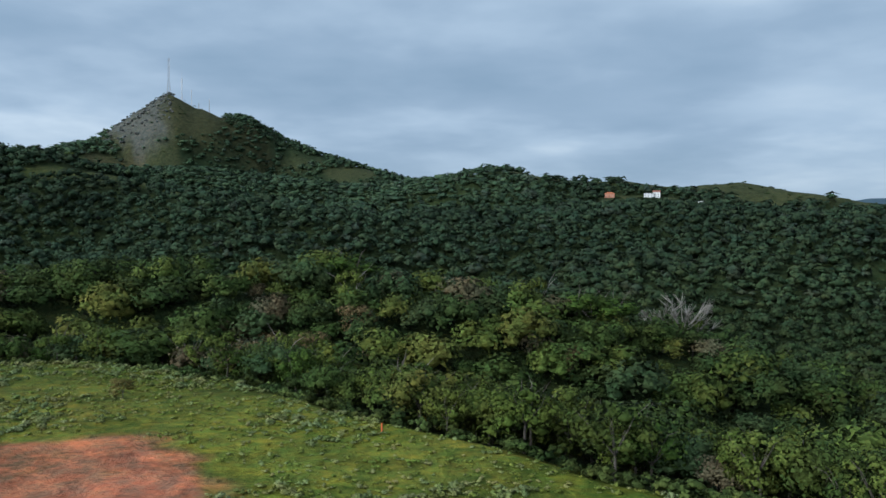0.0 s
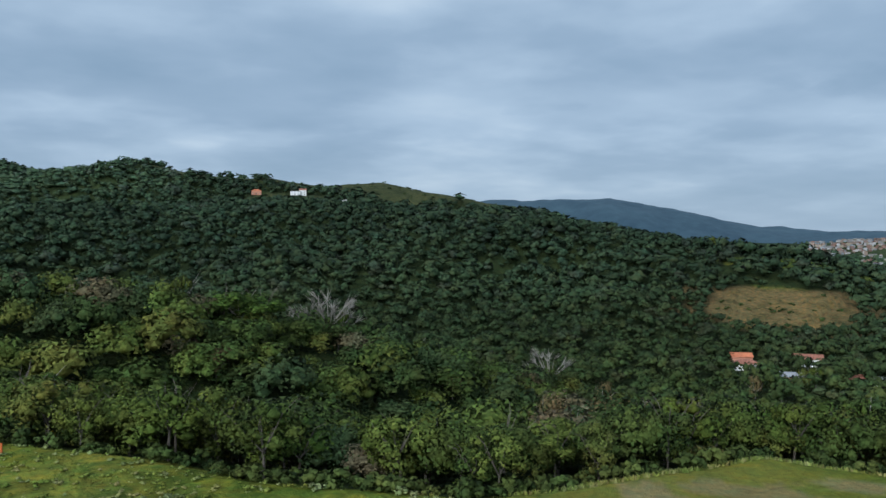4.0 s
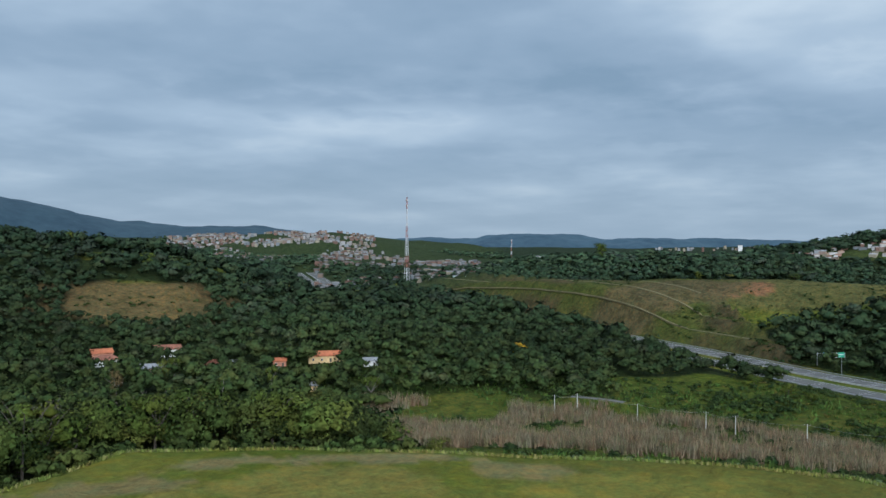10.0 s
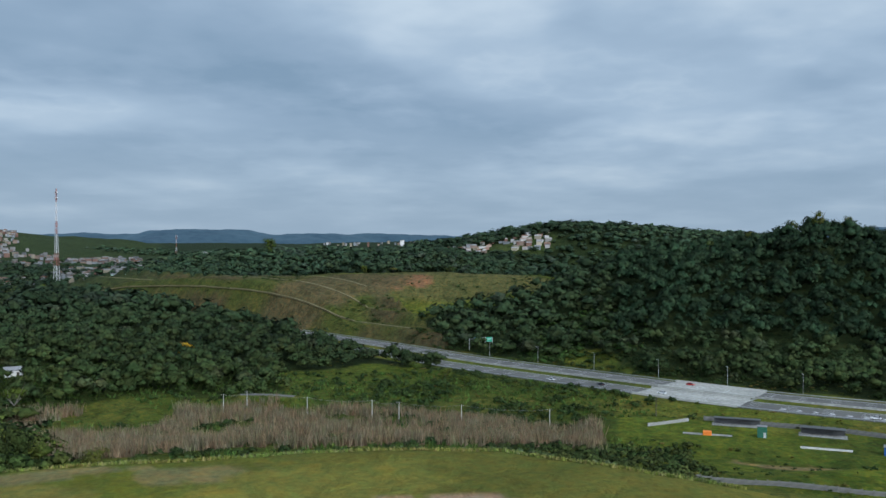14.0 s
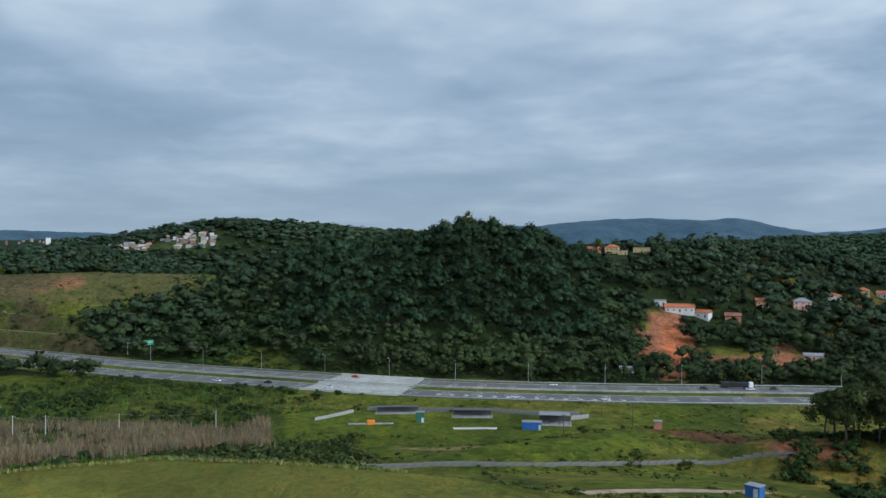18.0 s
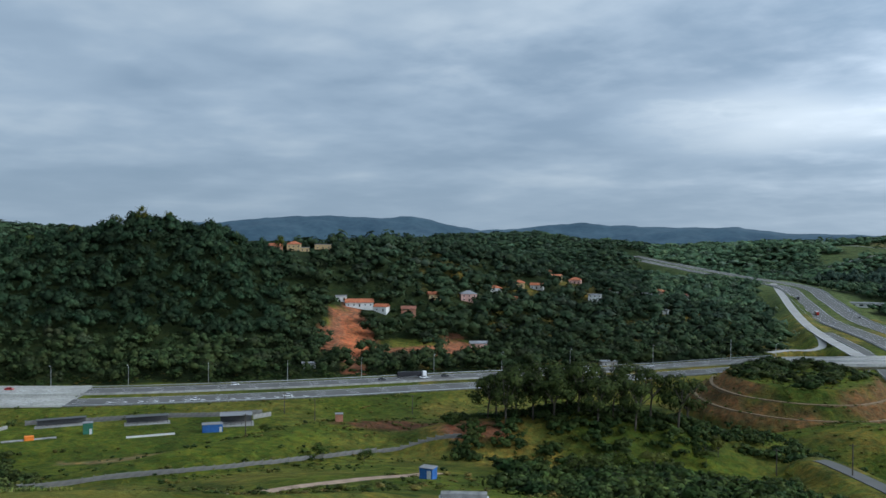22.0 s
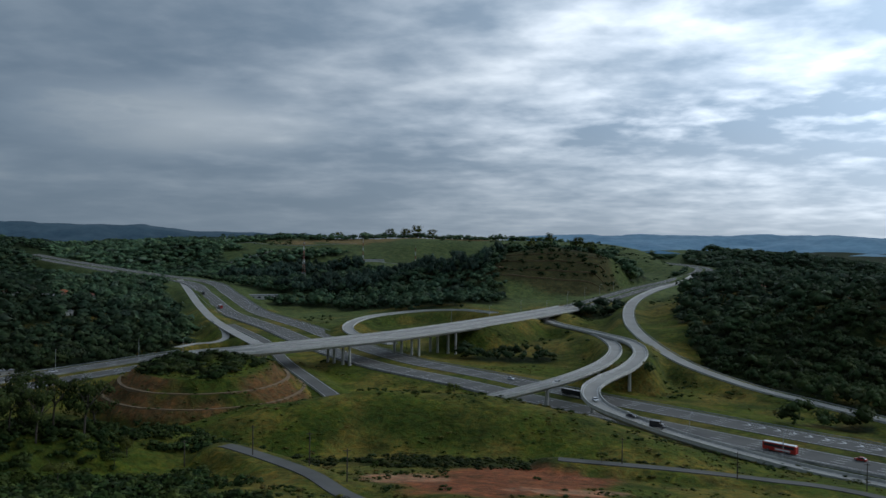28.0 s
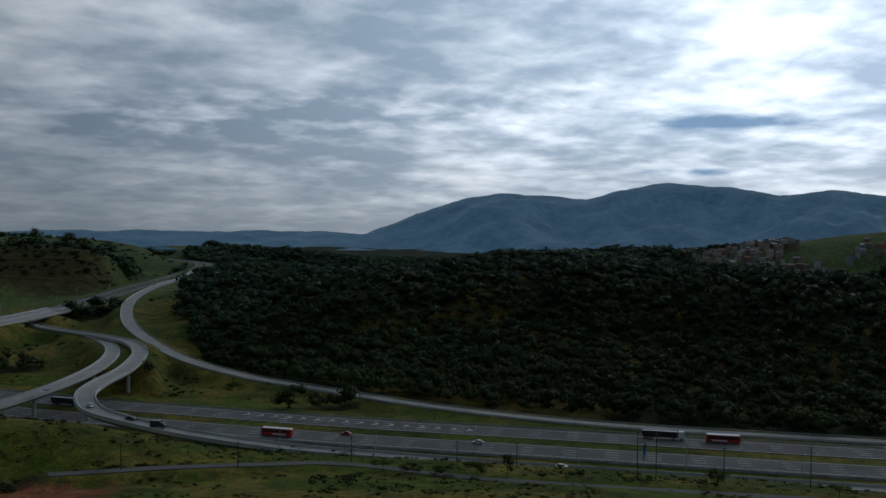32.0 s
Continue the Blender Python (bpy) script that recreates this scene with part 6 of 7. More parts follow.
def wheels(ob, xs, half, r):
    for x in xs:
        for s in (-1, 1):
            bm = bmesh.new()
            bmesh.ops.create_cone(bm, cap_ends=True, segments=14, radius1=r, radius2=r, depth=0.24, matrix=Matrix.Translation((x, s * half, r)) @ Matrix.Rotation(radians(90), 4, "X"))
            w = part("wheel", bm, RUBBER, ob)
            bm = bmesh.new()
            bmesh.ops.create_cone(bm, cap_ends=True, segments=10, radius1=r * 0.55, radius2=r * 0.5, depth=0.06, matrix=Matrix.Translation((x, s * (half + 0.12), r)) @ Matrix.Rotation(radians(90), 4, "X"))
            part("rim", bm, STEEL, w)


def extrude_profile(outline, half):
    """A body whose side view is an outline of (x, z), with rounded shoulders."""
    bm = bmesh.new()
    for s in (-1, 1):
        for x, z in outline:
            bm.verts.new((x, s * half * (1.0 if z < 0.95 else 0.86), z))
    bm.verts.ensure_lookup_table()
    n = len(outline)
    bm.faces.new([bm.verts[i] for i in range(n)])
    bm.faces.new([bm.verts[n + i] for i in reversed(range(n))])
    for i in range(n):
        j = (i + 1) % n
        bm.faces.new([bm.verts[j], bm.verts[i], bm.verts[n + i], bm.verts[n + j]])
    bmesh.ops.recalc_face_normals(bm, faces=bm.faces)
    return bm


def car(paint):
    ob = thing("car", 0, 0, -500, 0, f"{paint} passenger car on the highway", "car", "cars on the highway")
    part("body", extrude_profile([(-2.15, 0.3), (2.15, 0.3), (2.2, 0.62), (1.95, 0.82), (1.05, 0.94), (-1.9, 0.96), (-2.2, 0.8)], 0.88), CAR_PAINT[paint], ob)
    part("cabin", extrude_profile([(-1.85, 0.93), (1.1, 0.93), (0.35, 1.42), (-1.15, 1.44)], 0.84), GLASS_CAR, ob, "tinted window glass")
    part("roof", extrude_profile([(-1.25, 1.41), (0.45, 1.39), (0.3, 1.47), (-1.1, 1.49)], 0.84), CAR_PAINT[paint], ob)
    for s in (-0.62, 0.62):
        part("headlight", box((2.05, s - 0.2, 0.6), (2.19, s + 0.2, 0.76), 0.02), LIGHT_CLEAR, ob)
        part("tail_light", box((-2.22, s - 0.2, 0.66), (-2.1, s + 0.2, 0.82), 0.02), LIGHT_RED, ob)
    wheels(ob, (-1.35, 1.35), 0.8, 0.33)
    return ob


def coach():
    ob = thing("coach", 0, 0, -500, 0, "red and white coach with dark side windows", "bus", "coaches on the highway")
    part("body", box((-6.6, -1.27, 0.4), (6.6, 1.27, 3.3), 0.16), CAR_PAINT["red"], ob)
    part("roof", box((-6.3, -1.15, 3.28), (6.3, 1.15, 3.55), 0.08), CAR_PAINT["white"], ob, "white roof panel")
    for s in (-1, 1):
        part("side_windows", box((-5.9, s * 1.24 - 0.05, 1.9), (5.9, s * 1.24 + 0.05, 2.9), 0.03), GLASS_CAR, ob)
        part("stripe", box((-4.5, s * 1.25 - 0.04, 0.95), (1.5, s * 1.25 + 0.04, 1.5), 0.02), CAR_PAINT["white"], ob, "white side marking")
    part("windscreen", box((6.5, -1.1, 1.5), (6.64, 1.1, 3.0), 0.03), GLASS_CAR, ob)
    wheels(ob, (-4.0, -2.8, 4.3), 1.16, 0.5)
    return ob


def truck():
    ob = thing("truck", 0, 0, -500, 0, "articulated truck with white cab and dark trailer", "truck", "trucks on the highway")
    part("cab", box((6.2, -1.22, 0.6), (8.4, 1.22, 3.5), 0.14), CAR_PAINT["white"], ob, "white driver's cab")
    part("windscreen", box((8.3, -1.05, 2.0), (8.44, 1.05, 3.0), 0.03), GLASS_CAR, ob)
    part("trailer", box((-8.4, -1.27, 1.1), (5.6, 1.27, 3.4), 0.08), CAR_PAINT["dark"], ob, "dark covered trailer")
    part("chassis", box((-8.2, -0.6, 0.75), (7.6, 0.6, 1.12)), RUBBER, ob)
    wheels(ob, (-7.2, -5.9, -4.6, 4.2, 7.2), 1.12, 0.5)
    return ob


def van():
    ob = thing("van", 0, 0, -500, 0, "dark box van on the ramp", "van", "vans on the highway")
    part("cargo_box", box((-3.0, -1.1, 0.6), (1.2, 1.1, 3.0), 0.06), CAR_PAINT["dark"], ob)
    part("cab", extrude_profile([(1.2, 0.45), (3.1, 0.45), (3.1, 1.2), (2.7, 1.3), (2.2, 2.1), (1.2, 2.15)], 1.0), CAR_PAINT["dark"], ob)
    part("windscreen", box((2.45, -0.85, 1.35), (2.62, 0.85, 1.95), 0.03), GLASS_CAR, ob)
    wheels(ob, (-2.0, 2.2), 0.95, 0.4)
    return ob


MODELS = {"car_white": car("white"), "car_dark": car("dark"), "car_red": car("red"), "coach_red": coach(), "truck": truck(), "van": van()}
VEHICLES = [
    ("coach_red", -55, -349),
    ("car_red", -87, -341),
    ("car_white", -134, -311),
    ("car_white", -150, -272),
    ("truck", -206, -299),
    ("coach_red", -228, -283),
    ("van", -11, -352),
    ("car_white", -2, -408),
    ("car_dark", -1, -360),
    ("car_white", 13, -377),
    ("car_white", 28, -413),
    ("truck", 28, -436),
    ("car_white", 64, -483),
    ("car_white", 276, -732),
    ("car_white", 397, -870),
    ("car_dark", 363, -831),
    ("truck", 499, -921),
    ("car_white", 514, -931),
    ("car_white", 368, -762),
    ("car_white", 550, -1007),
    ("coach_red", 411, -813),
    ("truck", 379, -289),
    ("car_white", 418, -205),
    ("car_dark", 381, -274),
    ("car_white", 313, -417),
    ("car_dark", 368, -307),
    ("car_red", 478, -106),
    ("car_dark", 471, -56),
    ("car_white", 373, -292),
    ("car_white", 349, -199),
    ("car_white", 486, -30),
    ("car_white", 377, -162),
    ("car_white", 446, -87),
]
for kind, vx, vy in VEHICLES:
    best = None
    for line in (ROAD_A, ROAD_B, RAMP_C2, RAMP_C1):
        s, i = nearest(line, vx, vy)
        gap = np.hypot(line[i, 0] - vx, line[i, 1] - vy)
        if line is RAMP_C2 or line is RAMP_C1:
            gap += 0 if gap < 9 else 99
        if best is None or gap < best[0]:
            best = (gap, line, s, i)
    gap, line, s, i = best
    t = line[min(i + 1, len(line) - 1)] - line[max(i - 1, 0)]
    off = ((vx - line[i, 0]) * t[1] - (vy - line[i, 1]) * t[0]) / np.hypot(t[0], t[1])
    if line is ROAD_A or line is ROAD_B:
        off = math.copysign(min(max(abs(off), 5.5), 11.0) if line is ROAD_A and vy < -448 else min(max(abs(off), 7.2), 18.5), off)
    else:
        off = max(-2.5, min(2.5, off))
    x, y, z, head, _ = place_on(line, s, off)
    copy_thing(MODELS[kind], pose(x, y, z + 0.02, 0, 0, head + (180 if off > 0 else 0)))
for ob in MODELS.values():
    for sub in (*ob.children_recursive, ob):
        bpy.data.objects.remove(sub)
# ---- shrubs, tufts and reeds ----
SHRUB = [crown_soup(5, 70, 0.085, OCTA, 500 + i) for i in range(5)]
OLIVE, SAGE, DEEP = (0.055, 0.082, 0.022), (0.13, 0.16, 0.07), (0.026, 0.048, 0.015)


def strew(az0, az1, r0, r1, n, seed, free=2.0, patch=0.0, size=25.0, inside=None):
    """n places on a sector of ground, clear of the roads; patch above 0 gathers them in clumps."""
    g = np.random.default_rng(seed)
    k = n * 6
    a = np.radians(g.uniform(az1, az0, k))
    r = np.sqrt(g.uniform(r0**2, r1**2, k))
    x, y = -r * np.sin(a), r * np.cos(a)
    ok = (road_clear(x, y) > free) & (fbm(x, y, size, 3, seed) > patch - 0.5)
    if inside is not None:
        ok &= inside(x, y)
    x, y = x[ok][:n], y[ok][:n]
    return x, y, height(x, y)


def shrubs(name, place, lo, hi, tint, label, flat=0.8):
    x, y, z = place
    w = rng.uniform(lo, hi, len(x))
    mix = rng.uniform(0, 1, (len(x), 1))
    col = np.asarray(tint[0]) * (1 - mix) + np.asarray(tint[1]) * mix
    ob = grow(name, x, y, z - 0.15 * w, w, w * flat, SHRUB, label, col * rng.uniform(0.7, 1.25, (len(x), 1)))
    ob["category"] = "shrubs"
    return ob


def on_top(x, y):
    return outside(x, y, TOP) < 1


def off_top(x, y):
    return outside(x, y, TOP) > 2


shrubs("meadow_shrubs", strew(33, -24, 80, 200, 700, 1, patch=0.5, size=16, inside=lambda x, y: on_top(x, y) & (blob(x, y, 30, 98, 27, 20, 0, 81) < 0.5)), 0.8, 2.0, ((0.225, 0.245, 0.105), (0.135, 0.165, 0.042)), "low pale green shrubs dotted over the meadow", 0.75)
shrubs("edge_shrubs", strew(33, -62, 84, 215, 900, 2, inside=lambda x, y: (outside(x, y, TOP) > 1.5) & (outside(x, y, TOP) < 9) & (np.hypot(x, y) > 84)), 1.6, 4.4, ((0.03, 0.05, 0.013), (0.07, 0.09, 0.022)), "green undergrowth along the edge of the wood", 0.85)
shrubs("rim_shrubs", strew(-26, -104, 95, 122, 160, 3, inside=lambda x, y: (outside(x, y, TOP) > 2.5) & (outside(x, y, TOP) < 8)), 0.7, 2.2, (OLIVE, SAGE), "tall grass and weeds along the hilltop's rim", 0.7)
shrubs("reed_shrubs", strew(-55, -98, 270, 500, 820, 4, patch=0.42, size=40), 2.0, 5.5, (DEEP, OLIVE), "green bushes among dry reeds", 0.8)
shrubs("verge_shrubs", strew(-82, -103, 300, 470, 380, 5, patch=0.5, size=45, inside=lambda x, y: outside(x, y, list(map(tuple, YARD[:, :2])) + [spot(-109, 375)]) > 14), 2.5, 6.5, (DEEP, OLIVE), "dark bushes on the bank below the highway", 0.85)
shrubs("slope_shrubs", strew(-133, -156, 140, 300, 620, 6, patch=0.5, size=35, inside=off_top), 2.0, 6.0, (DEEP, OLIVE), "dark green thickets on the slope", 0.8)
shrubs("mound_shrubs", strew(-144, -161, 345, 455, 170, 7, patch=0.35, size=20, inside=lambda x, y: mound_ring(x, y) < 0.62), 3.0, 9.0, (DEEP, OLIVE), "scrubby flat-topped bushes crowning the mound", 0.45)
shrubs("mound_trees", strew(-144, -161, 345, 455, 60, 31, inside=lambda x, y: mound_ring(x, y) < 0.58), 7.0, 12.0, ((0.022, 0.038, 0.011), (0.045, 0.06, 0.016)), "low flat-crowned trees on top of the terraced mound", 0.6)
shrubs("bank_shrubs", strew(-156, -231, 190, 345, 420, 8, patch=0.68, size=26, inside=off_top), 0.9, 3.6, ((0.03, 0.052, 0.014), OLIVE), "low bushes scattered over the grassy banks", 0.7)
shrubs("junction_shrubs", strew(-156, -200, 400, 900, 300, 9, free=4, patch=0.72, size=50), 1.5, 5.5, (DEEP, OLIVE), "bushes on the verges between the ramps", 0.7)
shrubs("terrace_shrubs", strew(-66, -95, 690, 880, 240, 10, free=4, patch=0.5, size=40), 2.0, 5.0, (DEEP, OLIVE), "bushes dotted over the terraced cutting", 0.75)
shrubs("field_shrubs", strew(-101, -131, 195, 330, 110, 11, patch=0.5, size=30), 0.7, 2.4, (DEEP, OLIVE), "small bushes in the fenced meadow", 0.75)
shrubs("far_shrubs", strew(-144, -183, 900, 2000, 420, 12, free=6, patch=0.6, size=120), 5.0, 13.0, (DEEP, (0.045, 0.07, 0.022)), "hedges and thickets on the far fields", 0.6)
shrubs("hill_shrubs", strew(25, -27, 1150, 2100, 420, 13, free=6, patch=0.35, size=90, inside=lambda x, y: woods(x, y) < 0.4), 3.0, 9.0, (DEEP, (0.045, 0.07, 0.022)), "scrub growing on the open hillsides", 0.6)
shrubs("clearing_shrubs", strew(-40, -60, 540, 960, 90, 14, free=6, patch=0.3, size=60, inside=lambda x, y: woods(x, y) < 0.3), 2.5, 6.0, (DEEP, OLIVE), "single bushes in the dry clearing", 0.8)
shrubs("thicket_green", strew(-92, -100, 545, 640, 260, 15, free=4, patch=0.3, size=40), 4.0, 8.0, (OLIVE, (0.05, 0.10, 0.022)), "bright green thicket on the lower slope", 0.7)


shrubs("slope_thicket", strew(-134, -152, 148, 240, 230, 16, patch=0.45, size=30, inside=off_top), 3.0, 8.5, ((0.026, 0.05, 0.013), (0.06, 0.085, 0.02)), "dense green thicket below the grove", 0.75)
shrubs("roadside_shrubs", strew(-84, -140, 455, 660, 900, 32, free=1.5, patch=0.2, size=30, inside=lambda x, y: road_clear(x, y) < 22), 1.6, 5.5, (DEEP, (0.05, 0.072, 0.02)), "dark bushes along the highway verge", 0.75)
shrubs("grove_thicket", strew(-130, -147, 235, 296, 320, 30, patch=0.2, size=20), 2.5, 7.0, ((0.024, 0.044, 0.012), (0.05, 0.07, 0.018)), "dense dark undergrowth beneath the grove", 0.8)
shrubs("cut_hill_shrubs", strew(-170, -181, 1030, 1140, 90, 17, patch=0.3, size=60), 4.0, 11.0, (DEEP, (0.03, 0.05, 0.016)), "dark trees dotted over the terraced hill", 0.9)


shrubs("bank_thicket", strew(-156, -185, 257, 288, 300, 18, patch=0.3, size=20), 1.6, 4.6, ((0.022, 0.036, 0.011), (0.045, 0.055, 0.016)), "low dark scrub on the steep bank", 0.6)


shrubs("rim_thicket", strew(-90, -104, 190, 335, 240, 19, patch=0.45, size=35), 2.0, 6.5, ((0.028, 0.05, 0.014), (0.075, 0.09, 0.025)), "green bushes on the slope above the yard", 0.8)


def blades(name, place, tall, wide, tints_, label, lean=0.35, per=3):
    """Tufts of upright blades, joined."""
    x, y, z = place
    n = len(x)
    x, y, z = (np.repeat(v, per) for v in (x, y, z))
    m = len(x)
    a = rng.uniform(0, math.pi, m)
    h = rng.uniform(0.6, 1.2, m) * tall
    jx, jy = rng.normal(0, tall * 0.18, m), rng.normal(0, tall * 0.18, m)
    ux, uy = np.cos(a) * wide / 2, np.sin(a) * wide / 2
    tx, ty = rng.normal(0, lean, m) * h, rng.normal(0, lean, m) * h
    p0 = np.stack([x + jx - ux, y + jy - uy, z - 0.1], 1)
    p1 = np.stack([x + jx + ux, y + jy + uy, z - 0.1], 1)
    p2 = np.stack([x + jx + tx, y + jy + ty, z + h], 1)
    co = np.stack([p0, p1, p2], 1).reshape(-1, 3)
    me = mesh_from(name, co, np.arange(m * 3).reshape(-1, 3), BLADE)
    t = np.asarray(tints_)[rng.integers(0, len(tints_), n)] * rng.uniform(0.75, 1.25, (n, 1))
    colour_points(me, "tint", np.repeat(np.repeat(t, per, 0), 3, 0))
    return tagged(new(name, me), label, "grass", kind="stuff")


TUFT = [crown_soup(2, 26, 0.10, OCTA, 520 + i) for i in range(6)]


def tufts(name, place, lo, hi, tints_, label, flat=0.7):
    """Many small leafy clumps of grass and weeds, joined."""
    x, y, z = place
    w = lo + (hi - lo) * rng.uniform(0, 1, len(x)) ** 2
    col = np.asarray(tints_)[rng.integers(0, len(tints_), len(x))] * rng.uniform(0.75, 1.25, (len(x), 1))
    ob = grow(name, x, y, z - 0.2 * w * flat, w, w * flat, TUFT, label, col)
    ob["category"] = "grass"
    return ob


def bare_soil(x, y):
    return blob(x, y, 30, 98, 26, 18, 0, 81, 0.75) + blob(x, y, 22, 84, 9, 17, -20, 109, 0.75) + blob(x, y, -172.3, 222, 36, 36, 0, 84, 0.75) > 0.4


tufts("meadow_grass", strew(33, -28, 78, 205, 2400, 21, patch=0.35, size=14, inside=lambda x, y: on_top(x, y) & ~bare_soil(x, y)), 0.4, 1.5, [(0.165, 0.190, 0.038), (0.205, 0.220, 0.075), (0.140, 0.170, 0.030), (0.215, 0.210, 0.08)], "rough pale green meadow growth in clumps", 0.6)
blades("rim_grass", strew(-20, -106, 90, 124, 6000, 23, inside=lambda x, y: (outside(x, y, TOP) > 0.2) & (outside(x, y, TOP) < 4)), 0.45, 0.3, [(0.17, 0.19, 0.045), (0.14, 0.17, 0.035), (0.21, 0.20, 0.07)], "long pale grass along the rim", 0.35)
GOLD = [(0.085, 0.098, 0.019), (0.115, 0.105, 0.025), (0.062, 0.080, 0.015), (0.14, 0.11, 0.03), (0.036, 0.052, 0.012)]
tufts("slope_grass", strew(-98, -231, 104, 345, 4200, 24, patch=0.4, size=22, inside=lambda x, y: off_top(x, y) & ~bare_soil(x, y)), 0.8, 3.6, GOLD, "rough golden green grass and weeds on the slopes", 0.45)
tufts("verge_grass", strew(-78, -200, 330, 560, 2600, 25, free=1.0, patch=0.4, size=40), 1.2, 4.0, GOLD, "coarse grass on the highway verges", 0.45)
tufts("mound_grass", strew(-144, -161, 338, 468, 500, 28, inside=lambda x, y: mound_ring(x, y) < 1.1), 1.0, 3.2, GOLD, "weeds and grass over the terraced mound", 0.5)
tufts("cutting_grass", strew(-62, -96, 600, 960, 1400, 29, free=3.0, patch=0.35, size=40, inside=lambda x, y: woods(x, y) < 0.2), 1.0, 3.2, [(0.06, 0.068, 0.018), (0.08, 0.078, 0.022), (0.045, 0.055, 0.014)], "grass and scrub over the terraced cutting", 0.4)
blades("dry_reeds", strew(-58, -97, 292, 408, 6500, 26, patch=0.42, size=22, inside=lambda x, y: np.hypot(x, y) < 412 + 2.4 * np.minimum(0, np.degrees(np.arctan2(-x, y)) + 78)), 4.6, 0.42, [(0.19, 0.14, 0.085), (0.23, 0.175, 0.11), (0.155, 0.11, 0.066), (0.18, 0.16, 0.08)], "tall dry brown reeds behind the hilltop", 0.20, 6)
blades("reed_green", strew(-55, -100, 270, 500, 3000, 27, patch=0.4, size=40), 1.8, 0.9, [(0.075, 0.12, 0.025), (0.05, 0.09, 0.02)], "green weeds among the reeds", 0.4, 4)

# ---- single trees that stand out ----
BARE = trunk_mesh(900, 1.0, 0.35, BARK_PALE, bare=True)


def bare_tree(x, y, high, label="leafless pale grey tree with spreading branches"):
    ob = thing("bare_tree", x, y, at_ground(x, y) - 0.3, random.uniform(0, 360), label, "tree")
    t = part("trunk", BARE, None, ob)
    t.scale = (high * 1.1, high * 1.1, high)
    return ob


for az, d, high in ((-15.6, 250, 20), (-16.5, 256, 19), (-14.6, 254, 18), (-33.5, 128, 8), (-40.0, 150, 9), (-44.5, 148, 8), (-52.0, 190, 10), (-30.2, 300, 21), (-24.5, 330, 20), (-38.0, 310, 19)):
    bare_tree(*spot(az, d), high)
for az, d, high, wide in ((-35.2, 345, 9, 9), (-69.6, 545, 10, 14), (-16.2, 1060, 14, 16), (0.5, 158, 8, 6)):
    tree(*spot(az, d), high, wide, 0, "tree covered in golden yellow blossom", CROWN_YELLOW)
for az, d, high, wide in ((9.0, 205, 11, 13), (11.5, 210, 10, 12), (1.0, 190, 10, 8), (5.5, 212, 11, 14), (-20.5, 150, 8, 6), (-26.5, 175, 8, 7), (-24.0, 240, 9, 9), (-8.5, 205, 10, 9), (-50.5, 195, 9, 8)):
    tree(*spot(az, d), high, wide, 1, "round tree topped with brownish seed heads", CROWN_BROWN)
for az, d, high, wide, i in ((-13.0, 109, 10, 9.5, 5), (-19.3, 108, 8, 6.5, 5), (-9.5, 128, 8.5, 10, 0), (1.5, 126, 12, 12, 0), (-3.5, 150, 13, 10, 1), (-11.5, 236, 16, 22, 2), (-9.0, 232, 15, 20, 3), (6.0, 236, 15, 22, 3)):
    tree(*spot(az, d), high, wide, i, "large leafy tree standing at the meadow's edge", CROWN_LIGHT if i in (2, 3) else CROWN_PALE if i == 5 else None)
# tall thin-crowned trees with pale trunks standing out of the valley woods
g = random.Random(53)
TRUNKS_PALE = [trunk_mesh(460 + i, 1.0, 0.40, BARK_PALE) for i in range(3)]
for k in range(44):
    az, d = g.uniform(-60, 12), g.uniform(150, 470)
    x, y = spot(az, d)
    if float(woods(np.array([x]), np.array([y]))[0]) > 0.6:
        high = g.uniform(13, 18)
        tree(x, y, high, high * g.uniform(0.45, 0.7), (5, 7, 2)[k % 3], "tall pale-trunked tree rising above the woods", (None, CROWN_PALE, CROWN_LIGHT, None, CROWN_BROWN)[k % 5], trunk=TRUNKS_PALE[k % 3])
# the grove of tall trees above the highway, and single ones about the meadow
for k, (az, d) in enumerate(((-132.5, 268), (-133.8, 258), (-134.6, 270), (-135.6, 262), (-136.3, 272), (-137.0, 260), (-137.8, 270), (-138.6, 263), (-139.2, 274), (-139.9, 259), (-140.8, 268), (-141.6, 276), (-142.2, 262), (-145.6, 285), (-144.9, 272), (-136.8, 280), (-138.0, 284), (-134.2, 280), (-143.2, 275), (-133.2, 276))):
    tree(*spot(az, d), 16 + 5 * ((k * 37 % 10) / 10), 15.0 + (k * 13 % 6), (5, 1, 5, 0)[k % 4], "tall spreading tree in a grove above the highway", CROWN_DARK, group="grove above the highway")
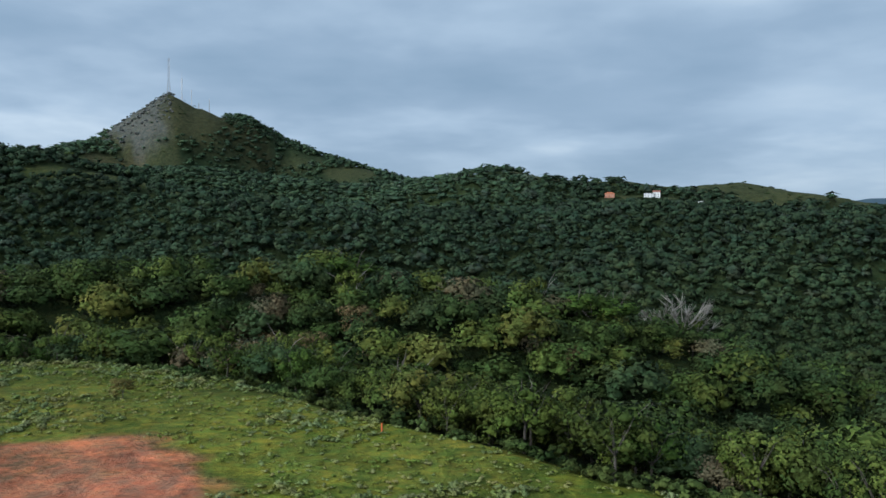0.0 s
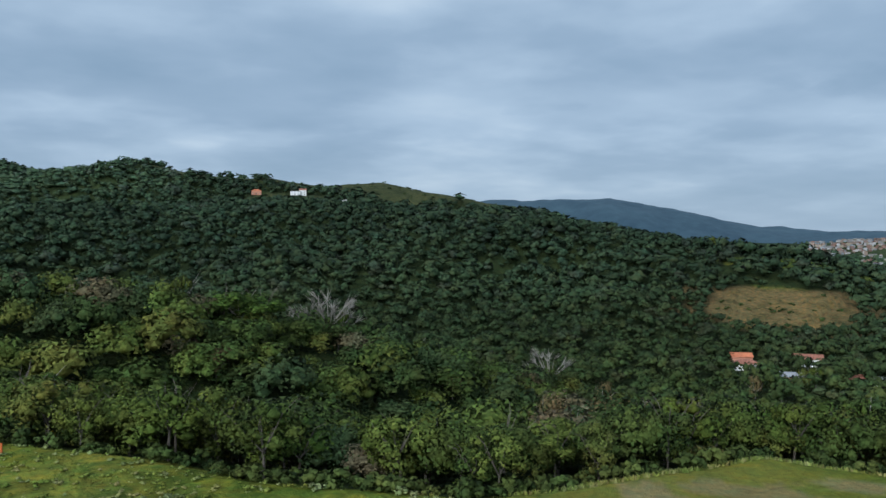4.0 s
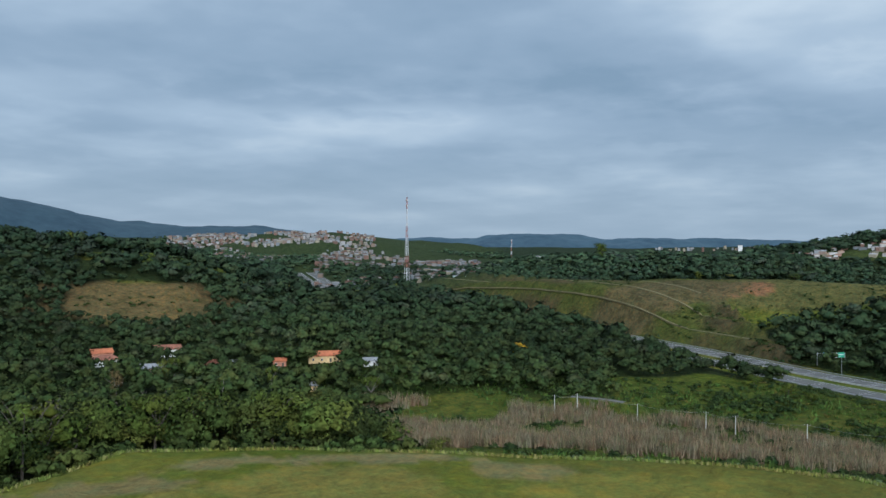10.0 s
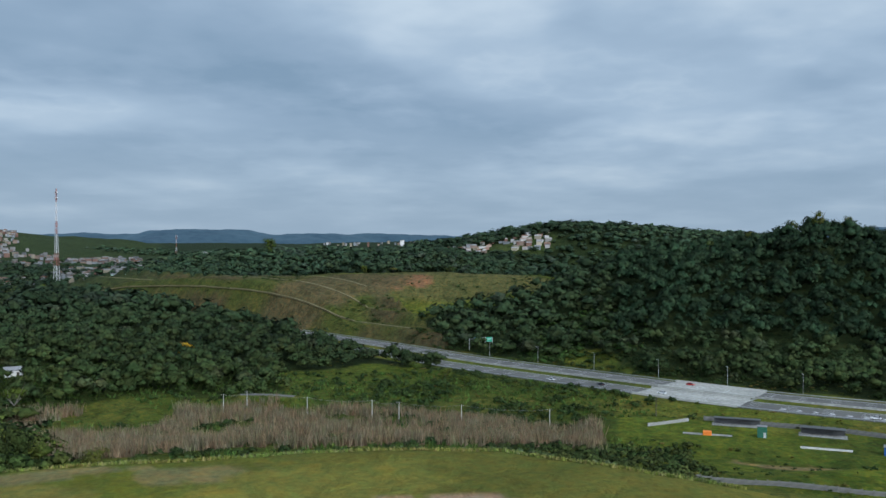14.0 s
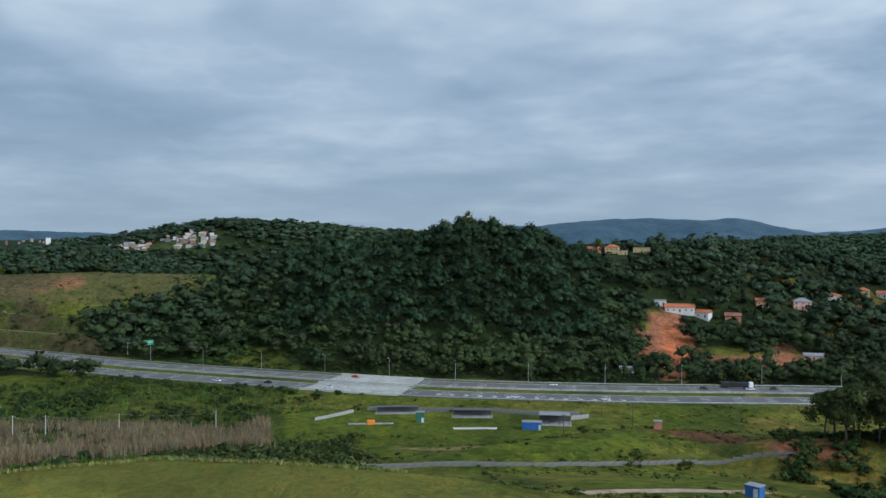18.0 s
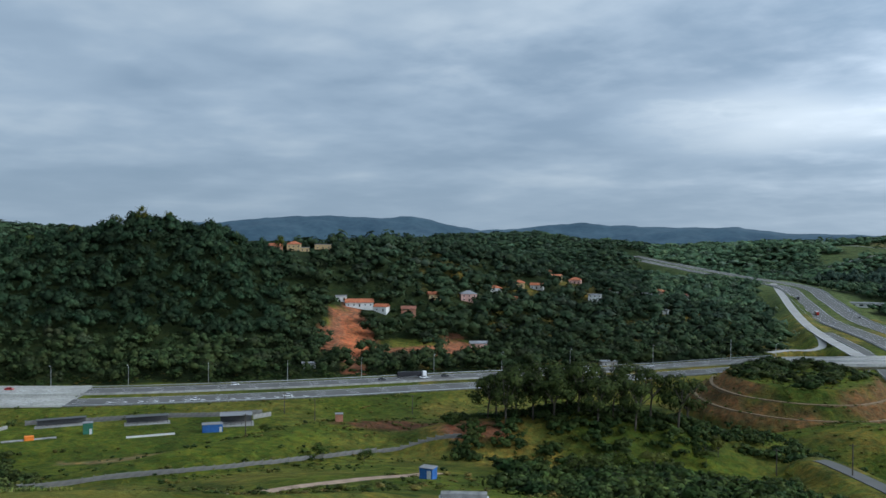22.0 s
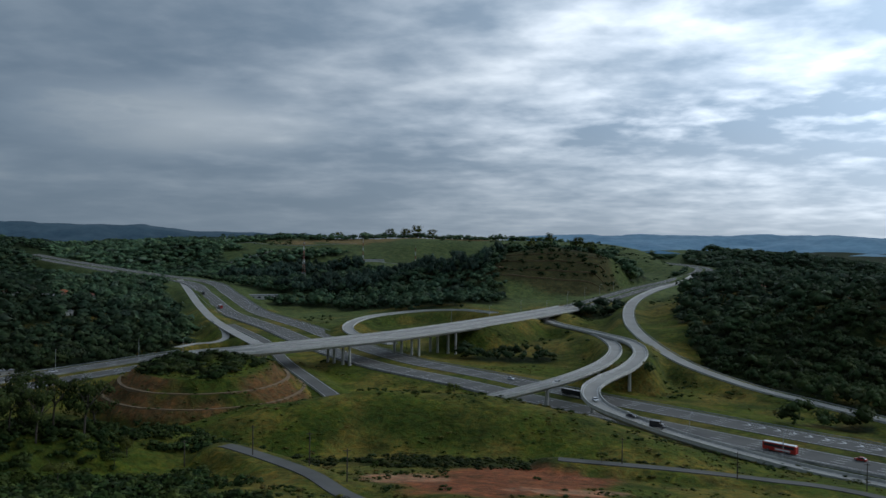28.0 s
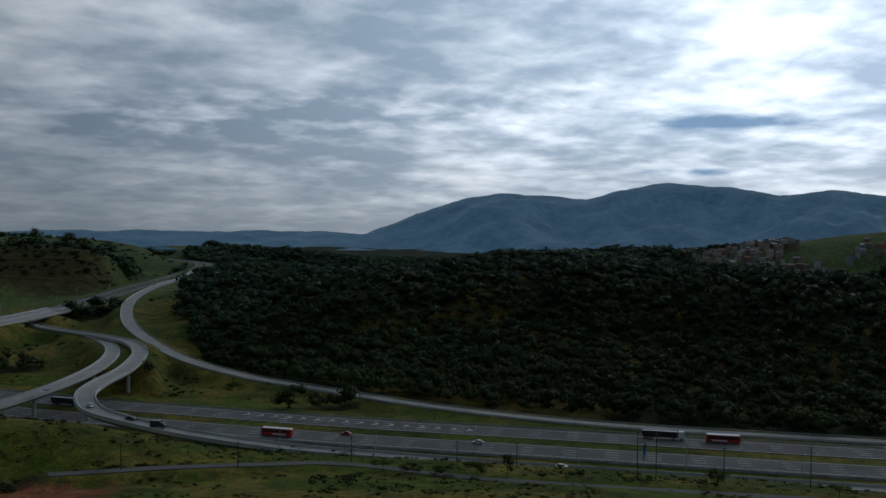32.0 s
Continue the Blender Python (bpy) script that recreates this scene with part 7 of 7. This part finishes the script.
for k, (az, d, high, wide) in enumerate(((-121.4, 238, 5.5, 7), (-124.3, 235, 4, 6), (-117.9, 305, 5, 7), (-143.5, 232, 8, 10), (-141.5, 226, 8, 9), (-140.0, 215, 7, 9), (-147.5, 262, 8, 6), (-146.8, 255, 6, 8), (-138.5, 210, 7, 7), (-168.6, 352, 6, 8), (-163.3, 250, 4, 3.5), (-178.5, 262, 4.5, 5), (-166.0, 330, 3.5, 5), (-204.9, 268, 8, 6), (-218.4, 272, 7, 8), (-225.5, 270, 6, 8), (-200.5, 262, 5, 9), (-202.8, 266, 5, 8), (-198.5, 262, 5, 9), (-196.5, 264, 5, 8), (-216.6, 398, 5, 6), (-96.5, 395, 6, 9), (-99.8, 392, 6, 8), (-104, 398, 5, 6), (-84.5, 500, 9, 12), (-86.5, 480, 8, 10), (-87.8, 468, 6, 8), (-40.8, 108, 3.2, 5), (-36.5, 104, 2.0, 3), (-64, 205, 7, 9), (-66.8, 215, 5, 8), (-84.5, 215, 4.5, 7), (-91.5, 225, 4.5, 8), (20.5, 140, 4, 4.5), (-45, 570, 9, 11), (-47.8, 565, 7, 9), (-81, 740, 9, 10), (-81.2, 850, 10, 14), (-86.8, 835, 9, 15), (-83, 812, 7, 10), (-150, 402, 5, 9), (-152.5, 406, 5, 10), (-154, 388, 5, 8))):
    tree(*spot(az, d), high, wide, (0, 1, 6, 3)[k % 4], "single dark green bushy tree on open grass")
# tall old trees on the far rises
for k, (az, d, high, wide) in enumerate(((-174.9, 1120, 24, 20), (-176.6, 1125, 22, 26), (-177.4, 1130, 17, 18), (-173.6, 1125, 15, 16), (-166.0, 1800, 34, 30), (-165.2, 1800, 26, 26), (-164.2, 1802, 24, 24), (-167.0, 1800, 24, 28), (-160.8, 1845, 18, 26), (-180.2, 1140, 16, 18), (-74.9, 1320, 30, 30), (-66.5, 880, 16, 16), (-61.2, 880, 15, 12), (-51.6, 700, 14, 12), (-40.8, 800, 14, 11), (-106.1, 705, 20, 13), (-110.0, 712, 24, 13), (-111.6, 712, 22, 12), (-108.6, 715, 21, 12), (-103.6, 715, 16, 12), (-115.8, 735, 17, 12), (-118.6, 760, 18, 12), (25.5, 1090, 17, 16), (23.6, 1085, 18, 16))):
    tree(*spot(az, d), high, wide, (0, 6, 1, 5)[k % 4], "tall dark old tree rising above the woods")

# ---- concrete panel fences ----
def panel_fence(name, line, every, high, mat, label):
    """Cast panels between posts, following the ground."""
    line = np.asarray(line, float)
    run = np.concatenate([[0], np.cumsum(np.hypot(*np.diff(line, axis=0).T))])
    s = np.arange(0, run[-1], every)
    px, py = np.interp(s, run, line[:, 0]), np.interp(s, run, line[:, 1])
    pz = height(px, py)
    ob = tagged(new(name), label, "fence")
    post = as_mesh("post", box((-0.17, -0.17, -0.6), (0.17, 0.17, high + 0.16), 0.03), mat)
    slabm = as_mesh("panel", box((0.0, -0.06, -0.5), (1.0, 0.06, high), 0.02), mat)
    for i in range(len(s) - 1):
        a = math.degrees(math.atan2(py[i + 1] - py[i], px[i + 1] - px[i]))
        p = part("post", post, None, ob)
        p.matrix_world = pose(px[i], py[i], pz[i], 0, 0, a)
        q = part("panel", slabm, None, ob)
        length = math.hypot(px[i + 1] - px[i], py[i + 1] - py[i]) - 0.3
        q.matrix_world = pose(px[i], py[i], min(pz[i], pz[i + 1]) + random.uniform(-0.06, 0.06), 0, 0, a) @ Matrix.Translation((0.15, 0, 0)) @ Matrix.Diagonal((length, 1, 1, 1))
    return ob


panel_fence("panel_fence", curve_line([(216, -48), (211, -68), (204, -95), (203, -124), (202, -148), (188, -166)], 4.0), 2.6, 1.25, PANEL_OLD, "weathered grey concrete panel fence across the meadow")
panel_fence("panel_fence", [spot(-99.9, 352), spot(-102.6, 366)], 2.6, 1.3, CONCRETE_MID, "white concrete panel fence beside the thicket")
panel_fence("panel_fence", [spot(-103.4, 368), spot(-107, 368), spot(-111, 364), spot(-114.5, 360), spot(-117.8, 362)], 2.6, 1.8, PANEL_OLD, "grey concrete panel wall round the yard")
panel_fence("panel_fence", [spot(-117.0, 352), spot(-118.4, 358)], 2.2, 1.8, CONCRETE_MID, "short white panel wall at the shed")

# ---- the yard ----
CABIN_BLUE = plain("blue_cabin_steel", (0.03, 0.12, 0.34), 0.5, grain=1.0)
TARP_ORANGE = plain("orange_tarpaulin", (0.75, 0.20, 0.03), 0.6)
KIOSK_GREEN = plain("green_boards", (0.03, 0.14, 0.09), 0.7)


def cabin(x, y, turn, length, depth, high, mat, label, door=True):
    ob = thing("site_cabin", x, y, at_ground(x, y) - 0.1, turn, label, "cabin")
    part("body", box((-length / 2, -depth / 2, 0), (length / 2, depth / 2, high), 0.05), mat, ob)
    part("roof", box((-length / 2 - 0.15, -depth / 2 - 0.15, high), (length / 2 + 0.15, depth / 2 + 0.15, high + 0.14), 0.03), ROOF_GREY, ob)
    ribs = max(3, int(length / 0.6))
    for i in range(ribs):
        cx = -length / 2 + (i + 0.5) * length / ribs
        part("rib", box((cx - 0.06, -depth / 2 - 0.05, 0.1), (cx + 0.06, -depth / 2 + 0.02, high - 0.1)), mat, ob)
    if door:
        part("door", box((length / 2 - 1.2, -depth / 2 - 0.09, 0.05), (length / 2 - 0.3, -depth / 2 + 0.02, 2.1), 0.02), STEEL_WHITE, ob, "white door")
    return ob


cabin(*spot(-128.6, 173), -128.6 - 25, 2.9, 2.4, 2.5, CABIN_BLUE, "blue steel site cabin beside the dirt track")
cabin(*spot(-114.4, 334), -114, 7.5, 4.0, 3.0, CABIN_BLUE, "blue container office in the yard")
cabin(*spot(-122.6, 277), -120, 2.4, 2.2, 2.6, WALL_BRICK, "small brown hut on the grassy rise", False)
cabin(*spot(-106.9, 344), -106, 3.4, 3.0, 4.2, KIOSK_GREEN, "green boarded hut in the yard")


def open_shed(x, y, turn, length, depth, high, label, roof):
    ob = thing("shed", x, y, at_ground(x, y), turn, label, "shed")
    part("roof", box((-length / 2, -depth / 2, high), (length / 2, depth / 2, high + 0.25), 0.05), roof, ob)
    part("back_wall", box((-length / 2 + 0.3, depth / 2 - 0.5, -0.3), (length / 2 - 0.3, depth / 2 - 0.3, high)), ROOF_DARK, ob)
    part("slab", box((-length / 2 - 0.5, -depth / 2 - 2.5, -0.4), (length / 2 + 0.5, depth / 2, 0.08)), CONCRETE_DARK, ob)
    k = max(3, int(length / 3.5))
    for i in range(k + 1):
        cx = -length / 2 + 0.4 + i * (length - 0.8) / k
        for cy in (-depth / 2 + 0.3, depth / 2 - 0.6):
            bm = bmesh.new()
            limb(bm, (cx, cy, -0.3), (cx, cy, high), 0.1, 0.1, 6)
            part("post", bm, ROOF_DARK, ob)
    return ob


open_shed(*spot(-115.9, 346), -116, 12.5, 7, 3.6, "open shed with pale corrugated roof and dark blue sides", ROOF_GREY)
open_shed(*spot(-110.4, 356), -110, 16, 4, 2.6, "low open stable with a row of stalls", ROOF_DARK)
open_shed(*spot(-105.4, 363), -105, 18, 3, 2.4, "long low shed against the yard wall", ROOF_DARK)
ob = thing("water_trough", *spot(-110.6, 332), 23.6, -110.6 + 4, "long white trough lying on the yard grass", "trough")
part("body", box((-8.5, -0.5, -0.1), (8.5, 0.5, 0.8), 0.06), WALL_WHITE, ob)
part("basin", box((-8.3, -0.38, 0.78), (8.3, 0.38, 0.83)), CONCRETE_DARK, ob)
ob = thing("pipe_stack", *spot(-103.6, 341), 23.6, -103.6, "dark pipes laid in a row with an orange cover", "pipes")
for i in range(3):
    bm = bmesh.new()
    limb(bm, (-9, (i - 1) * 0.55, 0.3), (9, (i - 1) * 0.55, 0.3), 0.3, 0.3, 10)
    part("pipe", bm, CONCRETE_DARK, ob)
part("cover", box((-1.6, -1.0, 0.0), (1.6, 1.0, 1.7), 0.15), TARP_ORANGE, ob, "bright orange tarpaulin cover")
# the white-roofed stand near the camera's hill
x, y = spot(-131.0, 94)
ob = thing("market_stand", x, y, at_ground(x, y), -132, "small stand with white flat roof and dark frame", "stand")
part("roof", box((-2.8, -1.8, 2.2), (2.8, 1.8, 2.35), 0.03), STEEL_WHITE, ob)
part("rack", box((-2.6, 0.6, 2.36), (2.6, 1.7, 2.9), 0.05), CONCRETE_DARK, ob)
for sx in (-2.5, 2.5):
    for sy in (-1.5, 1.5):
        part("leg", box((sx - 0.06, sy - 0.06, -0.4), (sx + 0.06, sy + 0.06, 2.2)), STEEL, ob)
# marker posts in the meadow
POST_RED = plain("orange_post_paint", (0.55, 0.12, 0.03), 0.7)
for az, d, h in ((4.0, 111, 1.2),):
    x, y = spot(az, d)
    ob = thing("marker_post", x, y, at_ground(x, y), 0, "orange marker post standing in the grass", "post", "marker posts")
    bm = bmesh.new()
    limb(bm, (0, 0, -0.3), (0, 0, h), 0.16, 0.10, 7)
    part("post", bm, POST_RED, ob)
x, y = spot(8.2, 158)
ob = thing("sign_post", x, y, at_ground(x, y), 10, "rusty post with a small pale sign", "sign")
bm = bmesh.new()
limb(bm, (0, 0, -0.3), (0, 0, 4.2), 0.14, 0.12, 7)
part("post", bm, BARK, ob)
part("board", box((-0.4, -0.1, 3.7), (0.4, -0.02, 4.4), 0.02), WALL_PINK, ob)
# flag by the highway
x, y = spot(-213.9, 277)
ob = thing("flagpole", x, y, at_ground(x, y), 40, "white flagpole with a hanging blue flag", "flag")
bm = bmesh.new()
limb(bm, (0, 0, -0.5), (0, 0, 12), 0.1, 0.06, 8)
part("pole", bm, STEEL_WHITE, ob)
bm = bmesh.new()
bmesh.ops.create_grid(bm, x_segments=8, y_segments=6, size=1.0)
for v in bm.verts:
    u, w = v.co.x * 0.5 + 0.5, v.co.y * 0.5 + 0.5
    v.co = Vector((0.1 + u * 2.3, 0.35 * math.sin(u * 7 + w), 8.2 + w * 3.2 - u * u * 2.2))
part("flag", bm, SIGN_BLUE, ob)

# ---- stepped drains on the cuttings ----
def draped(name, rows, half, mat, label, lift=0.25):
    line = curve_line([(*spot(az, d), 0) for az, d in rows], 5.0)
    line[:, 2] = height(line[:, 0], line[:, 1]) + lift
    ob = tagged(new(name), label, "drain", kind="structure")
    ribbon("channel", line, slab(-half, half, 0.0, -1.2), mat, ob)


def polar(az, d, rx, ry, a):
    """Azimuth and distance of a point on an oval set across the sight line."""
    cx, cy = spot(az, d)
    u, v = rx * math.cos(radians(a)), ry * math.sin(radians(a))
    c, s = math.cos(radians(az)), math.sin(radians(az))
    x, y = cx + u * c - v * s, cy + u * s + v * c
    b = math.degrees(math.atan2(-x, y))
    return (b - 360 if b > 75 else b), math.hypot(x, y)


EARTH_DARK = plain("brown_trodden_earth", (0.20, 0.135, 0.075), 0.95, grain=0.6, vary=0.3)
EARTH_PALE = plain("pale_dry_earth", (0.15, 0.125, 0.06), 0.95, grain=0.6, vary=0.3)
cut_rows = []
for off, last in ((45, -84.5), (67, -83), (89, -81.5)):
    line = []
    for p, q in zip(CUT_ROAD[:-1], CUT_ROAD[1:]):
        nx, ny = q[1] - p[1], p[0] - q[0]
        m = math.hypot(nx, ny) * (1 if nx * p[0] + ny * p[1] > 0 else -1)
        x, y = p[0] + nx / m * off, p[1] + ny / m * off
        line.append((math.degrees(math.atan2(-x, y)), math.hypot(x, y)))
    cut_rows.append([row for row in line if last < row[0] < -64.5][::6])
for k, rows in enumerate((*cut_rows, *([polar(-152.3, 402, 48 * q, 60 * q, a) for a in range(170, 375, 12)] for q in (0.77, 0.92)), [(-170, 1048), (-174, 1030), (-178.5, 1035)], [(-170.5, 1066), (-174, 1050), (-178.5, 1055)], [(-171, 1085), (-174, 1072), (-178.5, 1077)], [(-172, 1100), (-175, 1092), (-178, 1098)])):
    draped("trim_bench", rows, 1.5 if k < 3 else 0.7 if k < 5 else 2.2, EARTH_PALE if k < 3 else EARTH_DARK, "pale earth bench stepping along the cut slope")

DIRT = plain("trodden_dirt", (0.30, 0.205, 0.145), 0.95, grain=0.5, vary=0.35)
draped("road_dirt_track", [(-113.5, 141), (-116.72, 148), (-120.5, 158), (-124.22, 170), (-127.13, 181), (-129.27, 195)], 1.9, DIRT, "pale trodden dirt track below the hilltop", 0.12)
for rows in ([(-151.5, 1480), (-154.5, 1540), (-157.5, 1600)], [(-159.5, 1500), (-162.5, 1440), (-166.5, 1480), (-169.5, 1560)], [(-154, 1720), (-158, 1690), (-162, 1700)]):
    draped("road_track", rows, 3.2, CONCRETE_MID, "pale dirt road crossing the far fields", 0.4)

# ---- works and sheds on the far fields ----
for az, d, length, depth, high, words in ((-155.7, 1090, 44, 14, 5, "toll building with flat pale roof beside the highway"), (-160.6, 1420, 40, 26, 5, "white works hall with flat pale roof"), (-163.0, 1470, 40, 24, 5, "long white works hall in the trees"), (-166.0, 1440, 34, 20, 5, "long pale works hall beyond dark trees"), (-168.5, 1460, 26, 20, 5, "pale works hall near the fields"), (-71.5, 1400, 50, 24, 8, "white hall among the distant houses"), (-66.2, 1200, 46, 20, 7, "pale green workshop beyond the cutting"), (-76.0, 1420, 36, 20, 9, "white hall between the trees"), (-83.6, 1500, 7, 7, 17, "tall white water tower over the roofs")):
    x, y = spot(az, d)
    ob = thing("works_hall", x, y, at_ground(x, y) - 0.5, az + 5, words, "building")
    part("wall", box((-length / 2, -depth / 2, -2), (length / 2, depth / 2, high), 0.1), WALL_GREEN if "green" in words else WALL_WHITE, ob)
    part("roof", box((-length / 2 - 0.6, -depth / 2 - 0.6, high), (length / 2 + 0.6, depth / 2 + 0.6, high + 0.6), 0.1), ROOF_GREY, ob)
    if length > 42:
        for i in range(int(length / 8)):
            cx = -length / 2 + 4 + i * 8
            part("window", box((cx - 2, -depth / 2 - 0.1, high * 0.4), (cx + 2, -depth / 2 + 0.1, high * 0.75)), GLASS_DARK, ob)
